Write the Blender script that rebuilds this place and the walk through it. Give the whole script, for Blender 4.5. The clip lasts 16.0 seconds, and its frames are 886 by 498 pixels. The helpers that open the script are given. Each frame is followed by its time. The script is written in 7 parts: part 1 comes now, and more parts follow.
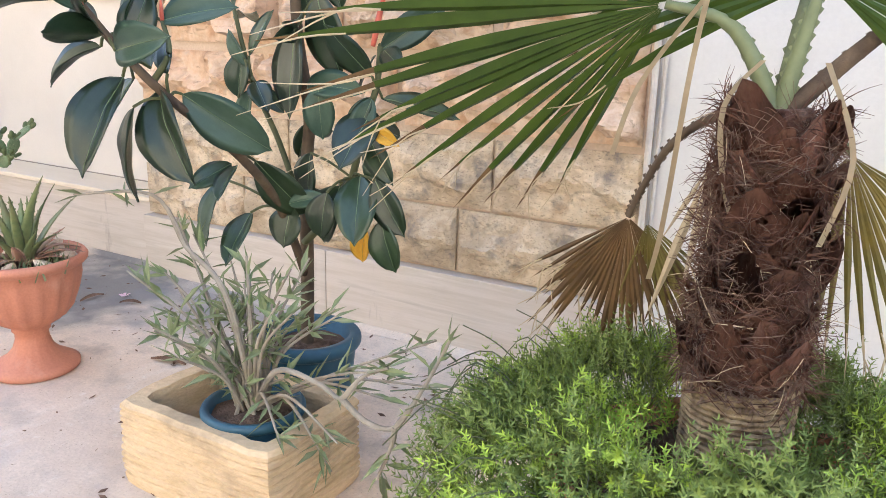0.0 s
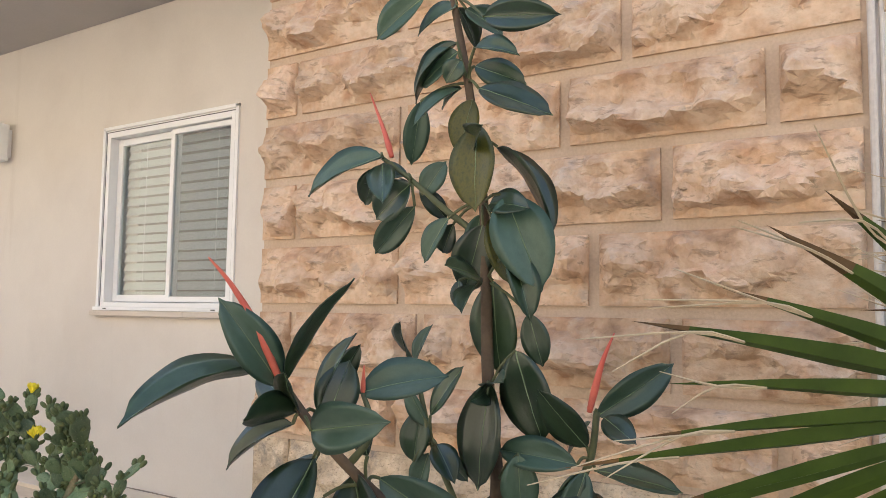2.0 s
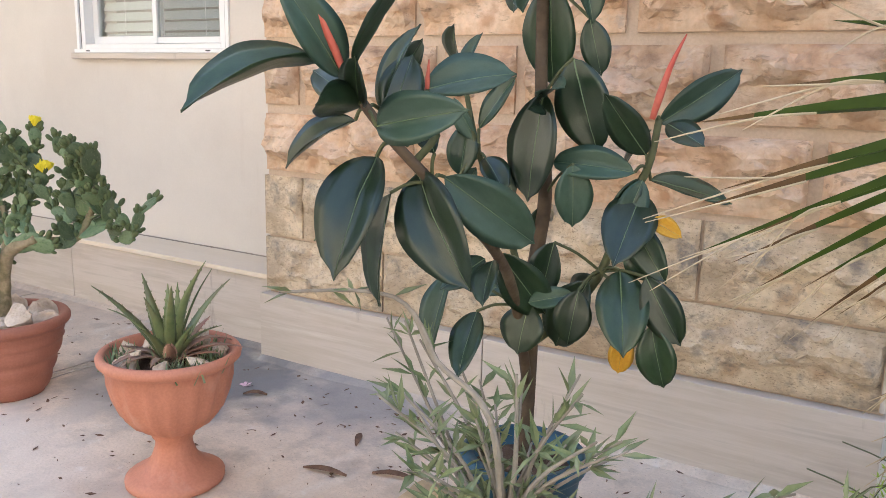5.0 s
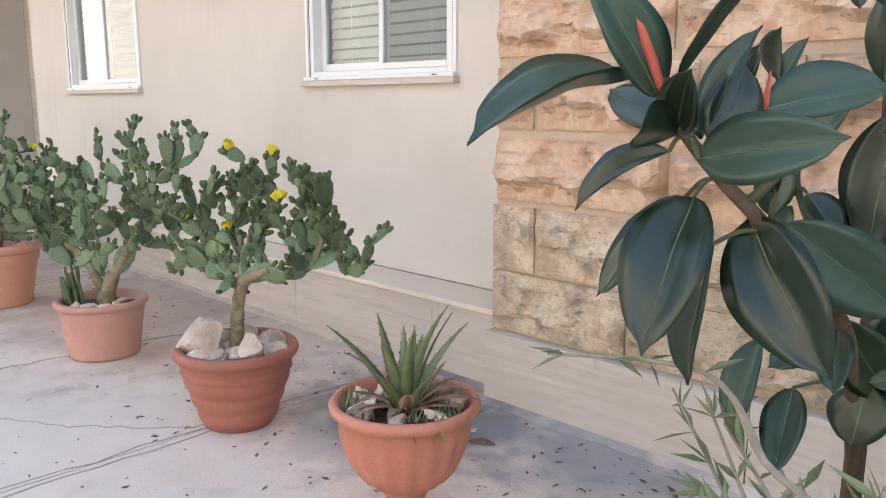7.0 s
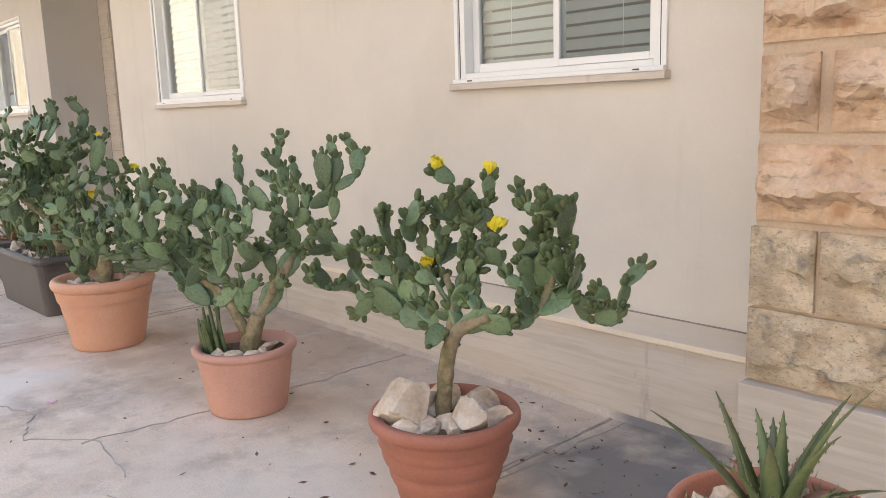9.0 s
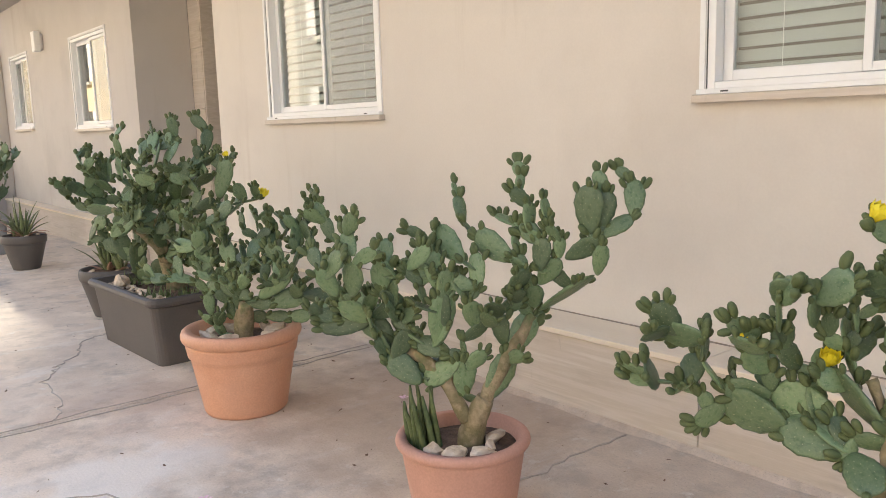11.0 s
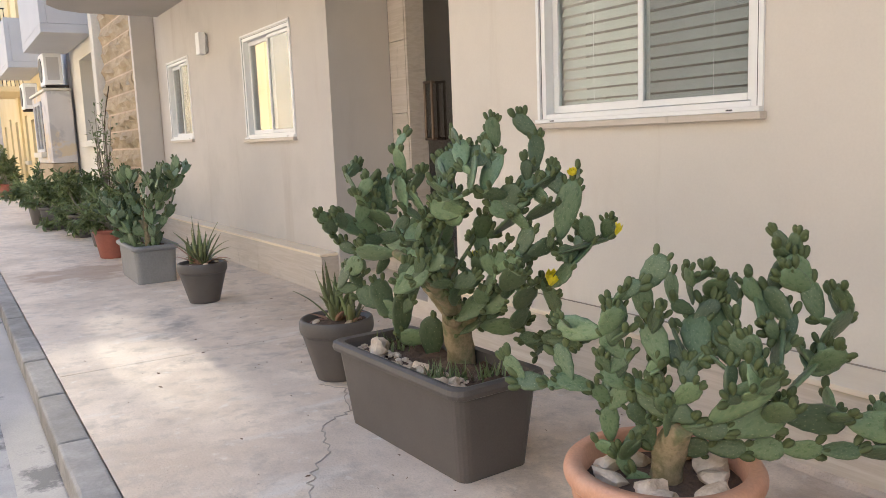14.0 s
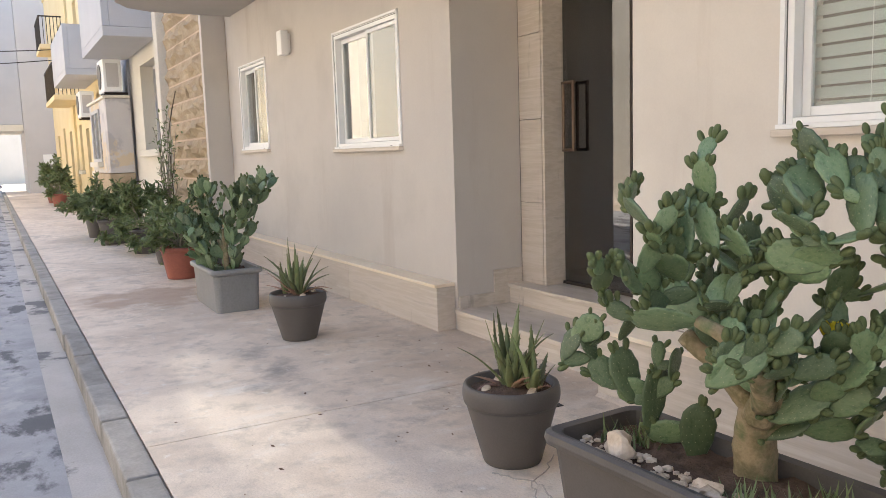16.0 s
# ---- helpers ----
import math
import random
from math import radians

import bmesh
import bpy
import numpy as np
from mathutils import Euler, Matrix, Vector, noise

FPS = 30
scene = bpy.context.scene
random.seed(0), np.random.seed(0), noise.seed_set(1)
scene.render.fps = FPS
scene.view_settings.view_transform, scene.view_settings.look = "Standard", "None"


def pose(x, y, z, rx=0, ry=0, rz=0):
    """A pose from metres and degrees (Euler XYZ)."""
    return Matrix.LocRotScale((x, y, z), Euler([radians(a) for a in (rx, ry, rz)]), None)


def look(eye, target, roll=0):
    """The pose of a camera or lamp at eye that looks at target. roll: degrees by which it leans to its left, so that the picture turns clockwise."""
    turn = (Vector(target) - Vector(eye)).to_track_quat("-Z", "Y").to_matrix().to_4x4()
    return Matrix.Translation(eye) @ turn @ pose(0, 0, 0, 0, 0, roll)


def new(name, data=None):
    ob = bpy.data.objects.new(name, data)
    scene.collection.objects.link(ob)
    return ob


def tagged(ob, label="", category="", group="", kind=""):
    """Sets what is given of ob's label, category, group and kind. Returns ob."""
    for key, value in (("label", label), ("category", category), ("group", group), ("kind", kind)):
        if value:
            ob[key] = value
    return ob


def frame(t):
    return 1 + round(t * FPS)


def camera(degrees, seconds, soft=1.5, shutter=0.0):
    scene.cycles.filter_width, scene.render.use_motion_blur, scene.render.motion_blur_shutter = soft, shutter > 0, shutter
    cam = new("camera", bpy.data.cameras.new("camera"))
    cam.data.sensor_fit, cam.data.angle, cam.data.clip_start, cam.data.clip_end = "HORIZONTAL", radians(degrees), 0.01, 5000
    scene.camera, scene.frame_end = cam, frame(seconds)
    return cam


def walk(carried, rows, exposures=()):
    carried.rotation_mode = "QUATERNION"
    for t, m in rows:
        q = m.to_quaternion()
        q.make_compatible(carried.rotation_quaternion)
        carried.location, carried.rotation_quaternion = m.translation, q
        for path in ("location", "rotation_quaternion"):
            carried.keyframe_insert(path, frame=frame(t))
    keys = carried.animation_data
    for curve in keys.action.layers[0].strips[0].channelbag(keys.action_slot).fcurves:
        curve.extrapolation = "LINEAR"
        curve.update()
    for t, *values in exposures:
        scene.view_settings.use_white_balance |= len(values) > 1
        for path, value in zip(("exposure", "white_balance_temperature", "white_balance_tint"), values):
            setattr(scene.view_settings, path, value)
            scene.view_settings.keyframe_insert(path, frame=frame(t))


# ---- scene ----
cam = camera(58.9, 16.0, soft=0.8)
METRES, EYE, TILT, LEAN, TURN = 6.6, 1.24, -0.07, -0.12, 30.0
ROWS = [
    (0.0, 0.0, 0.0, 0.0, 0.34, -15.66, -1.21),
    (0.5, -0.0196, 0.0027, 0.006, 2.63, -10.35, -1.03),
    (1.0, -0.0327, 0.019, 0.0137, 3.97, -4.52, -0.94),
    (1.5, -0.0462, 0.0393, 0.0211, 4.3, 0.99, -0.84),
    (2.0, -0.0643, 0.0471, 0.0268, 3.3, 4.52, -0.68),
    (2.5, -0.0847, 0.0466, 0.0268, 1.45, 4.27, -0.6),
    (3.0, -0.0916, 0.0462, 0.021, -0.2, 1.37, -0.64),
    (3.5, -0.0901, 0.0509, 0.0154, -1.34, -2.76, -0.68),
    (4.0, -0.0906, 0.0531, 0.0086, -1.93, -7.08, -0.85),
    (6.5, -0.1157, 0.0776, -0.0006, 10.58, -13.88, -0.8),
    (7.0, -0.1284, 0.0989, 0.0015, 14.83, -10.26, -0.01),
    (7.5, -0.1537, 0.1155, 0.002, 15.95, -9.38, 0.92),
    (8.0, -0.1892, 0.1284, 0.0017, 16.29, -10.13, 1.32),
    (8.5, -0.2196, 0.1438, 0.0019, 16.88, -10.42, 1.48),
    (9.0, -0.2526, 0.1617, 0.003, 17.38, -9.89, 1.83),
    (11.5, -0.4509, 0.2686, 0.0093, 21.19, -8.58, 1.54),
    (12.0, -0.4943, 0.2952, 0.0083, 22.56, -8.58, 1.6),
    (12.5, -0.5346, 0.3126, 0.0101, 24.02, -8.5, 1.81),
    (13.0, -0.58, 0.3295, 0.0138, 25.61, -8.38, 1.97),
    (13.5, -0.62, 0.3518, 0.0134, 26.74, -8.21, 2.17),
    (14.0, -0.6638, 0.3798, 0.0134, 27.38, -7.95, 2.33),
    (14.5, -0.7097, 0.3995, 0.0146, 27.78, -7.77, 2.24),
    (15.0, -0.7531, 0.4239, 0.0159, 28.11, -7.53, 2.13),
    (15.5, -0.7935, 0.4501, 0.017, 28.74, -7.23, 1.98),
    (16.0, -0.8369, 0.4704, 0.0151, 30.18, -6.93, 1.88),
]
walk(cam, [(t, pose(0, 0, EYE, TILT, LEAN, TURN) @ pose(METRES * x, METRES * y, METRES * z, 90 + pitch, roll, yaw)) for t, x, y, z, yaw, pitch, roll in ROWS],
     [(0.0, 2.66, 6460, 10), (0.5, 2.58, 6530, 10), (1.0, 2.36, 6630, 10), (2.0, 1.92, 6730, 10), (3.0, 2.02, 6700, 10), (4.0, 2.24, 6680, 10), (6.5, 2.28, 6180, 10), (7.5, 2.03, 6360, 10), (8.2, 2.02, 6530, 10), (9.0, 2.0, 6730, 10), (11.5, 1.96, 7130, 10), (13.0, 1.88, 6930, 10), (15.0, 1.90, 6730, 10), (16.0, 1.87, 6680, 10)])

# ---- light: the sun stands behind the house, the street front is in open shade ----
world = bpy.data.worlds.new("world")
scene.world = world
world.use_nodes = True
wn = world.node_tree
sky = wn.nodes.new("ShaderNodeTexSky")
sky.sky_type = "NISHITA"
sky.sun_disc = False
SUN_UP, SUN_TURN = radians(52), radians(-20)
sky.sun_elevation, sky.sun_rotation = SUN_UP, SUN_TURN
sky.dust_density = 3.0
wn.links.new(sky.outputs[0], wn.nodes["Background"].inputs[0])
wn.nodes["Background"].inputs[1].default_value = 0.15
sun = new("sun", bpy.data.lights.new("sun", "SUN"))
sun.data.energy, sun.data.angle, sun.data.color = 4.5, radians(0.6), (1.0, 0.94, 0.85)
sun.matrix_world = look((0, 0, 20), (-math.sin(SUN_TURN) * math.cos(SUN_UP), -math.cos(SUN_TURN) * math.cos(SUN_UP), 20 - math.sin(SUN_UP)))

# two added spot lamps stand in for the sun thrown back onto the pavement
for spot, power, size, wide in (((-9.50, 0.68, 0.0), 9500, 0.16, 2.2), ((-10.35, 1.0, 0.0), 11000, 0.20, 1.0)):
    patch_spot = new("sun_patch_spot", bpy.data.lights.new("sun_patch_spot", "SPOT"))
    patch_spot.data.energy, patch_spot.data.spot_size, patch_spot.data.spot_blend, patch_spot.data.shadow_soft_size, patch_spot.data.color = power, radians(size), 0.5, 0.05, (1.0, 0.90, 0.74)
    patch_spot.matrix_world = look((-47.5, 0.75, 7.5), spot) @ Matrix.Diagonal((wide, 1, 1, 1))


# ---- materials ----
def material(name, colours, scale=4.0, rough=0.7, bump=0.2, fine=60.0, metal=0.0, stretch=(1, 1, 1), spread=0.0, coat=0.0, spec=0.4, detail=6, grain=0.18):
    """Colours mixed by coarse noise and fine grain, with relief; spread varies the value from object to object."""
    m = bpy.data.materials.new(name)
    m.use_nodes = True
    nt = m.node_tree
    n, l = nt.nodes, nt.links
    b = n["Principled BSDF"]
    tc, mp = n.new("ShaderNodeTexCoord"), n.new("ShaderNodeMapping")
    mp.inputs["Scale"].default_value = stretch
    l.new(tc.outputs["Object"], mp.inputs[0])
    big, small = n.new("ShaderNodeTexNoise"), n.new("ShaderNodeTexNoise")
    big.inputs["Scale"].default_value, big.inputs["Detail"].default_value, big.inputs["Roughness"].default_value = scale, detail, 0.6
    small.inputs["Scale"].default_value, small.inputs["Detail"].default_value = fine, 4
    for t in (big, small):
        l.new(mp.outputs[0], t.inputs["Vector"])
    ramp = n.new("ShaderNodeValToRGB")
    ramp.color_ramp.elements[0].position, ramp.color_ramp.elements[1].position = 0.3, 0.7
    ramp.color_ramp.elements[0].color, ramp.color_ramp.elements[1].color = (*colours[0], 1), (*colours[-1], 1)
    for i, c in enumerate(colours[1:-1], 1):
        e = ramp.color_ramp.elements.new(0.3 + 0.4 * i / (len(colours) - 1))
        e.color = (*c, 1)
    l.new(big.outputs[0], ramp.inputs[0])
    hsv = n.new("ShaderNodeHueSaturation")
    l.new(ramp.outputs[0], hsv.inputs["Color"])
    val = n.new("ShaderNodeMapRange")
    val.inputs[3].default_value, val.inputs[4].default_value = 1 - grain, 1 + grain
    l.new(small.outputs[0], val.inputs[0])
    last = val.outputs[0]
    if spread:
        info, mr, mul = n.new("ShaderNodeObjectInfo"), n.new("ShaderNodeMapRange"), n.new("ShaderNodeMath")
        mr.inputs[3].default_value, mr.inputs[4].default_value = 1 - spread, 1 + spread
        mul.operation = "MULTIPLY"
        l.new(info.outputs["Random"], mr.inputs[0])
        l.new(mr.outputs[0], mul.inputs[0])
        l.new(last, mul.inputs[1])
        last = mul.outputs[0]
    l.new(last, hsv.inputs["Value"])
    l.new(hsv.outputs[0], b.inputs["Base Color"])
    b.inputs["Roughness"].default_value, b.inputs["Metallic"].default_value = rough, metal
    b.inputs["Specular IOR Level"].default_value = spec
    b.inputs["Coat Weight"].default_value = coat
    if bump:
        bn, mix = n.new("ShaderNodeBump"), n.new("ShaderNodeMath")
        mix.operation = "MULTIPLY_ADD"
        mix.inputs[1].default_value = 0.35
        l.new(small.outputs[0], mix.inputs[0])
        l.new(big.outputs[0], mix.inputs[2])
        l.new(mix.outputs[0], bn.inputs["Height"])
        bn.inputs["Strength"].default_value = bump
        bn.inputs["Distance"].default_value = 0.02
        l.new(bn.outputs[0], b.inputs["Normal"])
    return m


def nodes_of(m):
    return m.node_tree.nodes, m.node_tree.links, m.node_tree.nodes["Principled BSDF"]


def overlay(m, colour, scale, low, high, stretch=(1, 1, 1), seed=0.0, detail=8, kind="noise", amount=1.0):
    """Blotches of another colour (dirt, lichen, wear, painted crevice shade) over a material."""
    n, l, b = nodes_of(m)
    was = b.inputs["Base Color"].links[0].from_socket
    tc, mp = n.new("ShaderNodeTexCoord"), n.new("ShaderNodeMapping")
    mp.inputs["Scale"].default_value, mp.inputs["Location"].default_value = stretch, (seed, seed * 0.7, seed * 1.3)
    l.new(tc.outputs["Object"], mp.inputs[0])
    if kind == "noise":
        t = n.new("ShaderNodeTexNoise")
        t.inputs["Detail"].default_value, t.inputs["Roughness"].default_value = detail, 0.65
    else:
        t = n.new("ShaderNodeTexVoronoi")
    t.inputs["Scale"].default_value = scale
    l.new(mp.outputs[0], t.inputs["Vector"])
    r = n.new("ShaderNodeMapRange")
    r.inputs[1].default_value, r.inputs[2].default_value, r.inputs[4].default_value = low, high, amount
    l.new(t.outputs[0], r.inputs[0])
    mix = n.new("ShaderNodeMix")
    mix.data_type = "RGBA"
    l.new(r.outputs[0], mix.inputs["Factor"])
    l.new(was, mix.inputs["A"])
    mix.inputs["B"].default_value = (*colour, 1)
    l.new(mix.outputs["Result"], b.inputs["Base Color"])
    return m


def stain(m, colour, centre, radius, amount):
    """A single blotch of spilled dirt with a ragged outline."""
    n, l, b = nodes_of(m)
    was = b.inputs["Base Color"].links[0].from_socket
    tc, ns, ad, ds, r, mix = n.new("ShaderNodeTexCoord"), n.new("ShaderNodeTexNoise"), n.new("ShaderNodeMath"), n.new("ShaderNodeVectorMath"), n.new("ShaderNodeMapRange"), n.new("ShaderNodeMix")
    ns.inputs["Scale"].default_value, ns.inputs["Detail"].default_value = 3.5, 8
    l.new(tc.outputs["Object"], ns.inputs["Vector"])
    ds.operation, ds.inputs[1].default_value = "DISTANCE", centre
    l.new(tc.outputs["Object"], ds.inputs[0])
    ad.operation, ad.inputs[1].default_value = "MULTIPLY_ADD", radius * 2.2
    l.new(ns.outputs[0], ad.inputs[0])
    l.new(ds.outputs["Value"], ad.inputs[2])
    r.inputs[1].default_value, r.inputs[2].default_value, r.inputs[3].default_value, r.inputs[4].default_value = radius * 1.6, radius * 2.15, amount, 0.0
    l.new(ad.outputs[0], r.inputs[0])
    mix.data_type = "RGBA"
    l.new(r.outputs[0], mix.inputs["Factor"])
    l.new(was, mix.inputs["A"])
    mix.inputs["B"].default_value = (*colour, 1)
    l.new(mix.outputs["Result"], b.inputs["Base Color"])


def glass(name, tint=(1, 1, 1), rough=0.0, low=0.08):
    m = bpy.data.materials.new(name)
    m.use_nodes = True
    n, l = m.node_tree.nodes, m.node_tree.links
    b = n["Principled BSDF"]
    n.remove(b)
    tr, gl, mx, fr = n.new("ShaderNodeBsdfTransparent"), n.new("ShaderNodeBsdfGlossy"), n.new("ShaderNodeMixShader"), n.new("ShaderNodeLayerWeight")
    tr.inputs[0].default_value = (*tint, 1)
    gl.inputs["Roughness"].default_value = rough
    fr.inputs["Blend"].default_value = 0.5
    pw = n.new("ShaderNodeMath")
    pw.operation, pw.inputs[1].default_value = "POWER", 3.0
    rg = n.new("ShaderNodeMapRange")
    rg.inputs[3].default_value, rg.inputs[4].default_value = low, 0.95
    l.new(fr.outputs["Facing"], pw.inputs[0])
    l.new(pw.outputs[0], rg.inputs[0])
    l.new(rg.outputs[0], mx.inputs[0])
    l.new(tr.outputs[0], mx.inputs[1])
    l.new(gl.outputs[0], mx.inputs[2])
    l.new(mx.outputs[0], n["Material Output"].inputs[0])
    return m


PLASTER = material("beige_plaster", [(0.61, 0.56, 0.50), (0.67, 0.62, 0.555), (0.64, 0.59, 0.53)], 0.9, 0.85, 0.0, 90, grain=0.04)
overlay(PLASTER, (0.50, 0.43, 0.36), 2.2, 0.60, 0.78, (1.3, 1, 0.12), 41, amount=0.6)
overlay(PLASTER, (0.55, 0.47, 0.39), 1.6, 0.58, 0.8, (1, 1, 0.35), 3, amount=0.5)
# beige plaster greyed and darkened: the shade past the doorway is in its colour
SHADED_PLASTER = material("shaded_plaster", [(0.50, 0.465, 0.425), (0.56, 0.52, 0.475), (0.53, 0.49, 0.45)], 1.1, 0.88, 0.0, 90, grain=0.05)
overlay(SHADED_PLASTER, (0.42, 0.36, 0.31), 2.4, 0.58, 0.78, (1.2, 1, 0.15), 61, amount=0.6)
WHITE_WALL = material("white_render", [(0.68, 0.66, 0.62), (0.76, 0.74, 0.70)], 1.2, 0.85, 0.15, 80, grain=0.06)
# slab colour darkened to deepen the shade beneath it
SOFFIT = material("darkened_soffit", [(0.38, 0.36, 0.33), (0.44, 0.41, 0.38)], 1.0, 0.85, 0.08, 60, grain=0.05)
STONE = material("rock_faced_limestone", [(0.33, 0.205, 0.125), (0.56, 0.375, 0.24), (0.69, 0.52, 0.37), (0.50, 0.305, 0.185)], 6.0, 0.9, 1.0, 34, spread=0.13)
overlay(STONE, (0.42, 0.36, 0.31), 6, 0.58, 0.70, (1, 1, 1), 5, amount=0.7)
# dark brown flecks paint the shade of crevices into the stone
overlay(STONE, (0.26, 0.18, 0.12), 24, 0.57, 0.66, (0.5, 1, 1.6), 25, amount=0.65)
overlay(STONE, (0.70, 0.58, 0.44), 4, 0.55, 0.68, (1, 1, 2), 35, amount=0.6)
overlay(STONE, (0.66, 0.36, 0.21), 3, 0.56, 0.72, (1, 1, 2), 15, amount=0.5)
OLD_STONE = material("pitted_limestone", [(0.40, 0.30, 0.19), (0.56, 0.44, 0.30), (0.65, 0.54, 0.39), (0.46, 0.33, 0.21)], 6.0, 0.95, 0.9, 45, spread=0.12)
overlay(OLD_STONE, (0.40, 0.31, 0.21), 5, 0.48, 0.62, (1, 1, 1.6), 19, amount=0.75)
overlay(OLD_STONE, (0.16, 0.12, 0.09), 60, 0.58, 0.68, (0.6, 1, 1.5), 9, detail=8, amount=0.6)
overlay(OLD_STONE, (0.13, 0.10, 0.08), 130, 0.58, 0.66, (0.7, 1, 1.3), 49, detail=4, amount=0.55)
overlay(OLD_STONE, (0.17, 0.16, 0.15), 8, 0.53, 0.66, (1, 1, 1), 29, detail=12, amount=0.75)
MORTAR = material("mortar", [(0.50, 0.375, 0.27), (0.60, 0.47, 0.35)], 5, 0.95, 0.4, 90)
FAR_STONE = material("far_limestone", [(0.34, 0.255, 0.165), (0.46, 0.37, 0.255)], 5, 0.9, 0.6, 40, spread=0.1)
MARBLE = material("streaked_travertine", [(0.49, 0.43, 0.36), (0.62, 0.55, 0.48), (0.55, 0.48, 0.40), (0.66, 0.60, 0.53)], 2.2, 0.5, 0.03, 60, stretch=(0.5, 2.0, 9.0), coat=0.05, grain=0.05)
overlay(MARBLE, (0.34, 0.28, 0.22), 3.5, 0.55, 0.8, (0.5, 1, 2), 2, amount=0.6)
overlay(MARBLE, (0.26, 0.22, 0.18), 9, 0.62, 0.72, (1, 1, 0.25), 72, amount=0.5)
# travertine lightened and warmed, so the wall's bounced light is in the ledge colour
LIT_LEDGE = material("lit_travertine_ledge", [(0.76, 0.65, 0.51), (0.82, 0.72, 0.58)], 2.5, 0.85, 0.03, 60, spec=0.15, stretch=(0.5, 2.0, 4.0), grain=0.05)
CONCRETE = material("worn_concrete", [(0.572, 0.480, 0.392), (0.715, 0.604, 0.493), (0.629, 0.526, 0.428), (0.772, 0.664, 0.546)], 1.5, 0.72, 0.25, 90, detail=10)
overlay(CONCRETE, (0.42, 0.32, 0.24), 0.55, 0.48, 0.66, (1, 1.3, 1), 4, amount=0.6)
overlay(CONCRETE, (0.72, 0.69, 0.64), 2.6, 0.56, 0.72, (1.6, 0.5, 1), 11, amount=0.6)
overlay(CONCRETE, (0.17, 0.16, 0.155), 1.3, 0.60, 0.72, (1, 1, 1), 23, amount=0.7)
overlay(CONCRETE, (0.42, 0.36, 0.30), 7, 0.50, 0.68, (1, 1, 1), 37, amount=0.75)
overlay(CONCRETE, (0.72, 0.68, 0.62), 11, 0.60, 0.72, (1, 1, 1), 47, amount=0.75)
overlay(CONCRETE, (0.12, 0.10, 0.08), 55, 0.70, 0.76, (1, 1, 1), 31, detail=3, amount=0.6)
overlay(CONCRETE, (0.26, 0.22, 0.18), 150, 0.60, 0.68, (1, 1, 1), 91, detail=3, amount=0.5)
stain(CONCRETE, (0.15, 0.15, 0.155), (-3.30, 2.25, 0), 0.62, 0.85)
stain(CONCRETE, (0.24, 0.245, 0.26), (-2.55, 2.45, 0), 0.45, 0.7)
stain(CONCRETE, (0.70, 0.62, 0.53), (-3.9, 0.9, 0), 1.1, 0.7)
stain(CONCRETE, (0.36, 0.26, 0.19), (-5.9, 2.2, 0), 1.0, 0.55)
stain(CONCRETE, (0.34, 0.23, 0.16), (-14.4, 1.15, 0), 0.75, 0.7)
stain(CONCRETE, (0.42, 0.29, 0.22), (-7.0, 1.25, 0), 0.5, 0.45)
stain(CONCRETE, (0.78, 0.76, 0.72), (-6.1, 0.85, 0), 0.45, 0.6)
stain(CONCRETE, (0.40, 0.38, 0.38), (-2.3, 0.75, 0), 0.4, 0.5)
KERB = material("kerb_stone", [(0.20, 0.19, 0.175), (0.34, 0.32, 0.30)], 5, 0.85, 0.4, 60, spread=0.12)
ROAD = material("patched_road", [(0.20, 0.20, 0.21), (0.33, 0.33, 0.34), (0.26, 0.26, 0.27)], 1.6, 0.7, 0.35, 120)
overlay(ROAD, (0.06, 0.06, 0.066), 1.9, 0.52, 0.58, (0.7, 1.3, 1), 7, amount=0.85)
overlay(ROAD, (0.42, 0.41, 0.40), 3.0, 0.58, 0.66, (1, 1, 1), 57, amount=0.7)
GUTTER = material("gutter_concrete", [(0.34, 0.32, 0.29), (0.46, 0.43, 0.40)], 2.0, 0.75, 0.3, 90)
overlay(GUTTER, (0.09, 0.09, 0.095), 1.6, 0.56, 0.61, (1, 1, 1), 17, amount=0.85)
ALU = material("white_aluminium", [(0.78, 0.78, 0.77), (0.82, 0.82, 0.81)], 2, 0.35, 0.0, grain=0.02)
JOINT_DIRT = material("joint_dirt", [(0.24, 0.19, 0.15), (0.44, 0.37, 0.30)], 14, 0.95, 0.2)
ALU_DARK = material("dark_gasket", [(0.06, 0.06, 0.06), (0.08, 0.08, 0.08)], 2, 0.5, 0.0)
GLASS = glass("window_glass", (0.93, 0.96, 0.95))
SCREEN = glass("insect_screen", (0.80, 0.83, 0.84), 0.25, 0.05)
DARK_GLASS = glass("door_glass", (0.45, 0.47, 0.47), 0.0, 0.14)
BLIND = material("grey_green_slat", [(0.448, 0.480, 0.464), (0.496, 0.528, 0.512)], 3, 0.5, 0.0, grain=0.03)
# dark base colour carries the dimness of the rooms behind the panes
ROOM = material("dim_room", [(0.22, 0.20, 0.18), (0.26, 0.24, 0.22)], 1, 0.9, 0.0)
IRON = material("dark_iron", [(0.03, 0.028, 0.025), (0.07, 0.05, 0.04)], 9, 0.55, 0.1, metal=0.4)
BRONZE = material("bronze_handle", [(0.10, 0.07, 0.05), (0.16, 0.11, 0.08)], 9, 0.4, 0.05, metal=0.7)
TERRA = material("terracotta_plastic", [(0.46, 0.185, 0.115), (0.52, 0.22, 0.14)], 5, 0.6, 0.08, 120)
overlay(TERRA, (0.62, 0.40, 0.31), 7, 0.6, 0.8, (1, 1, 0.5), 3, amount=0.5)
TERRA_BROWN = material("brown_terracotta", [(0.31, 0.118, 0.075), (0.38, 0.152, 0.100)], 5, 0.6, 0.08, 120)
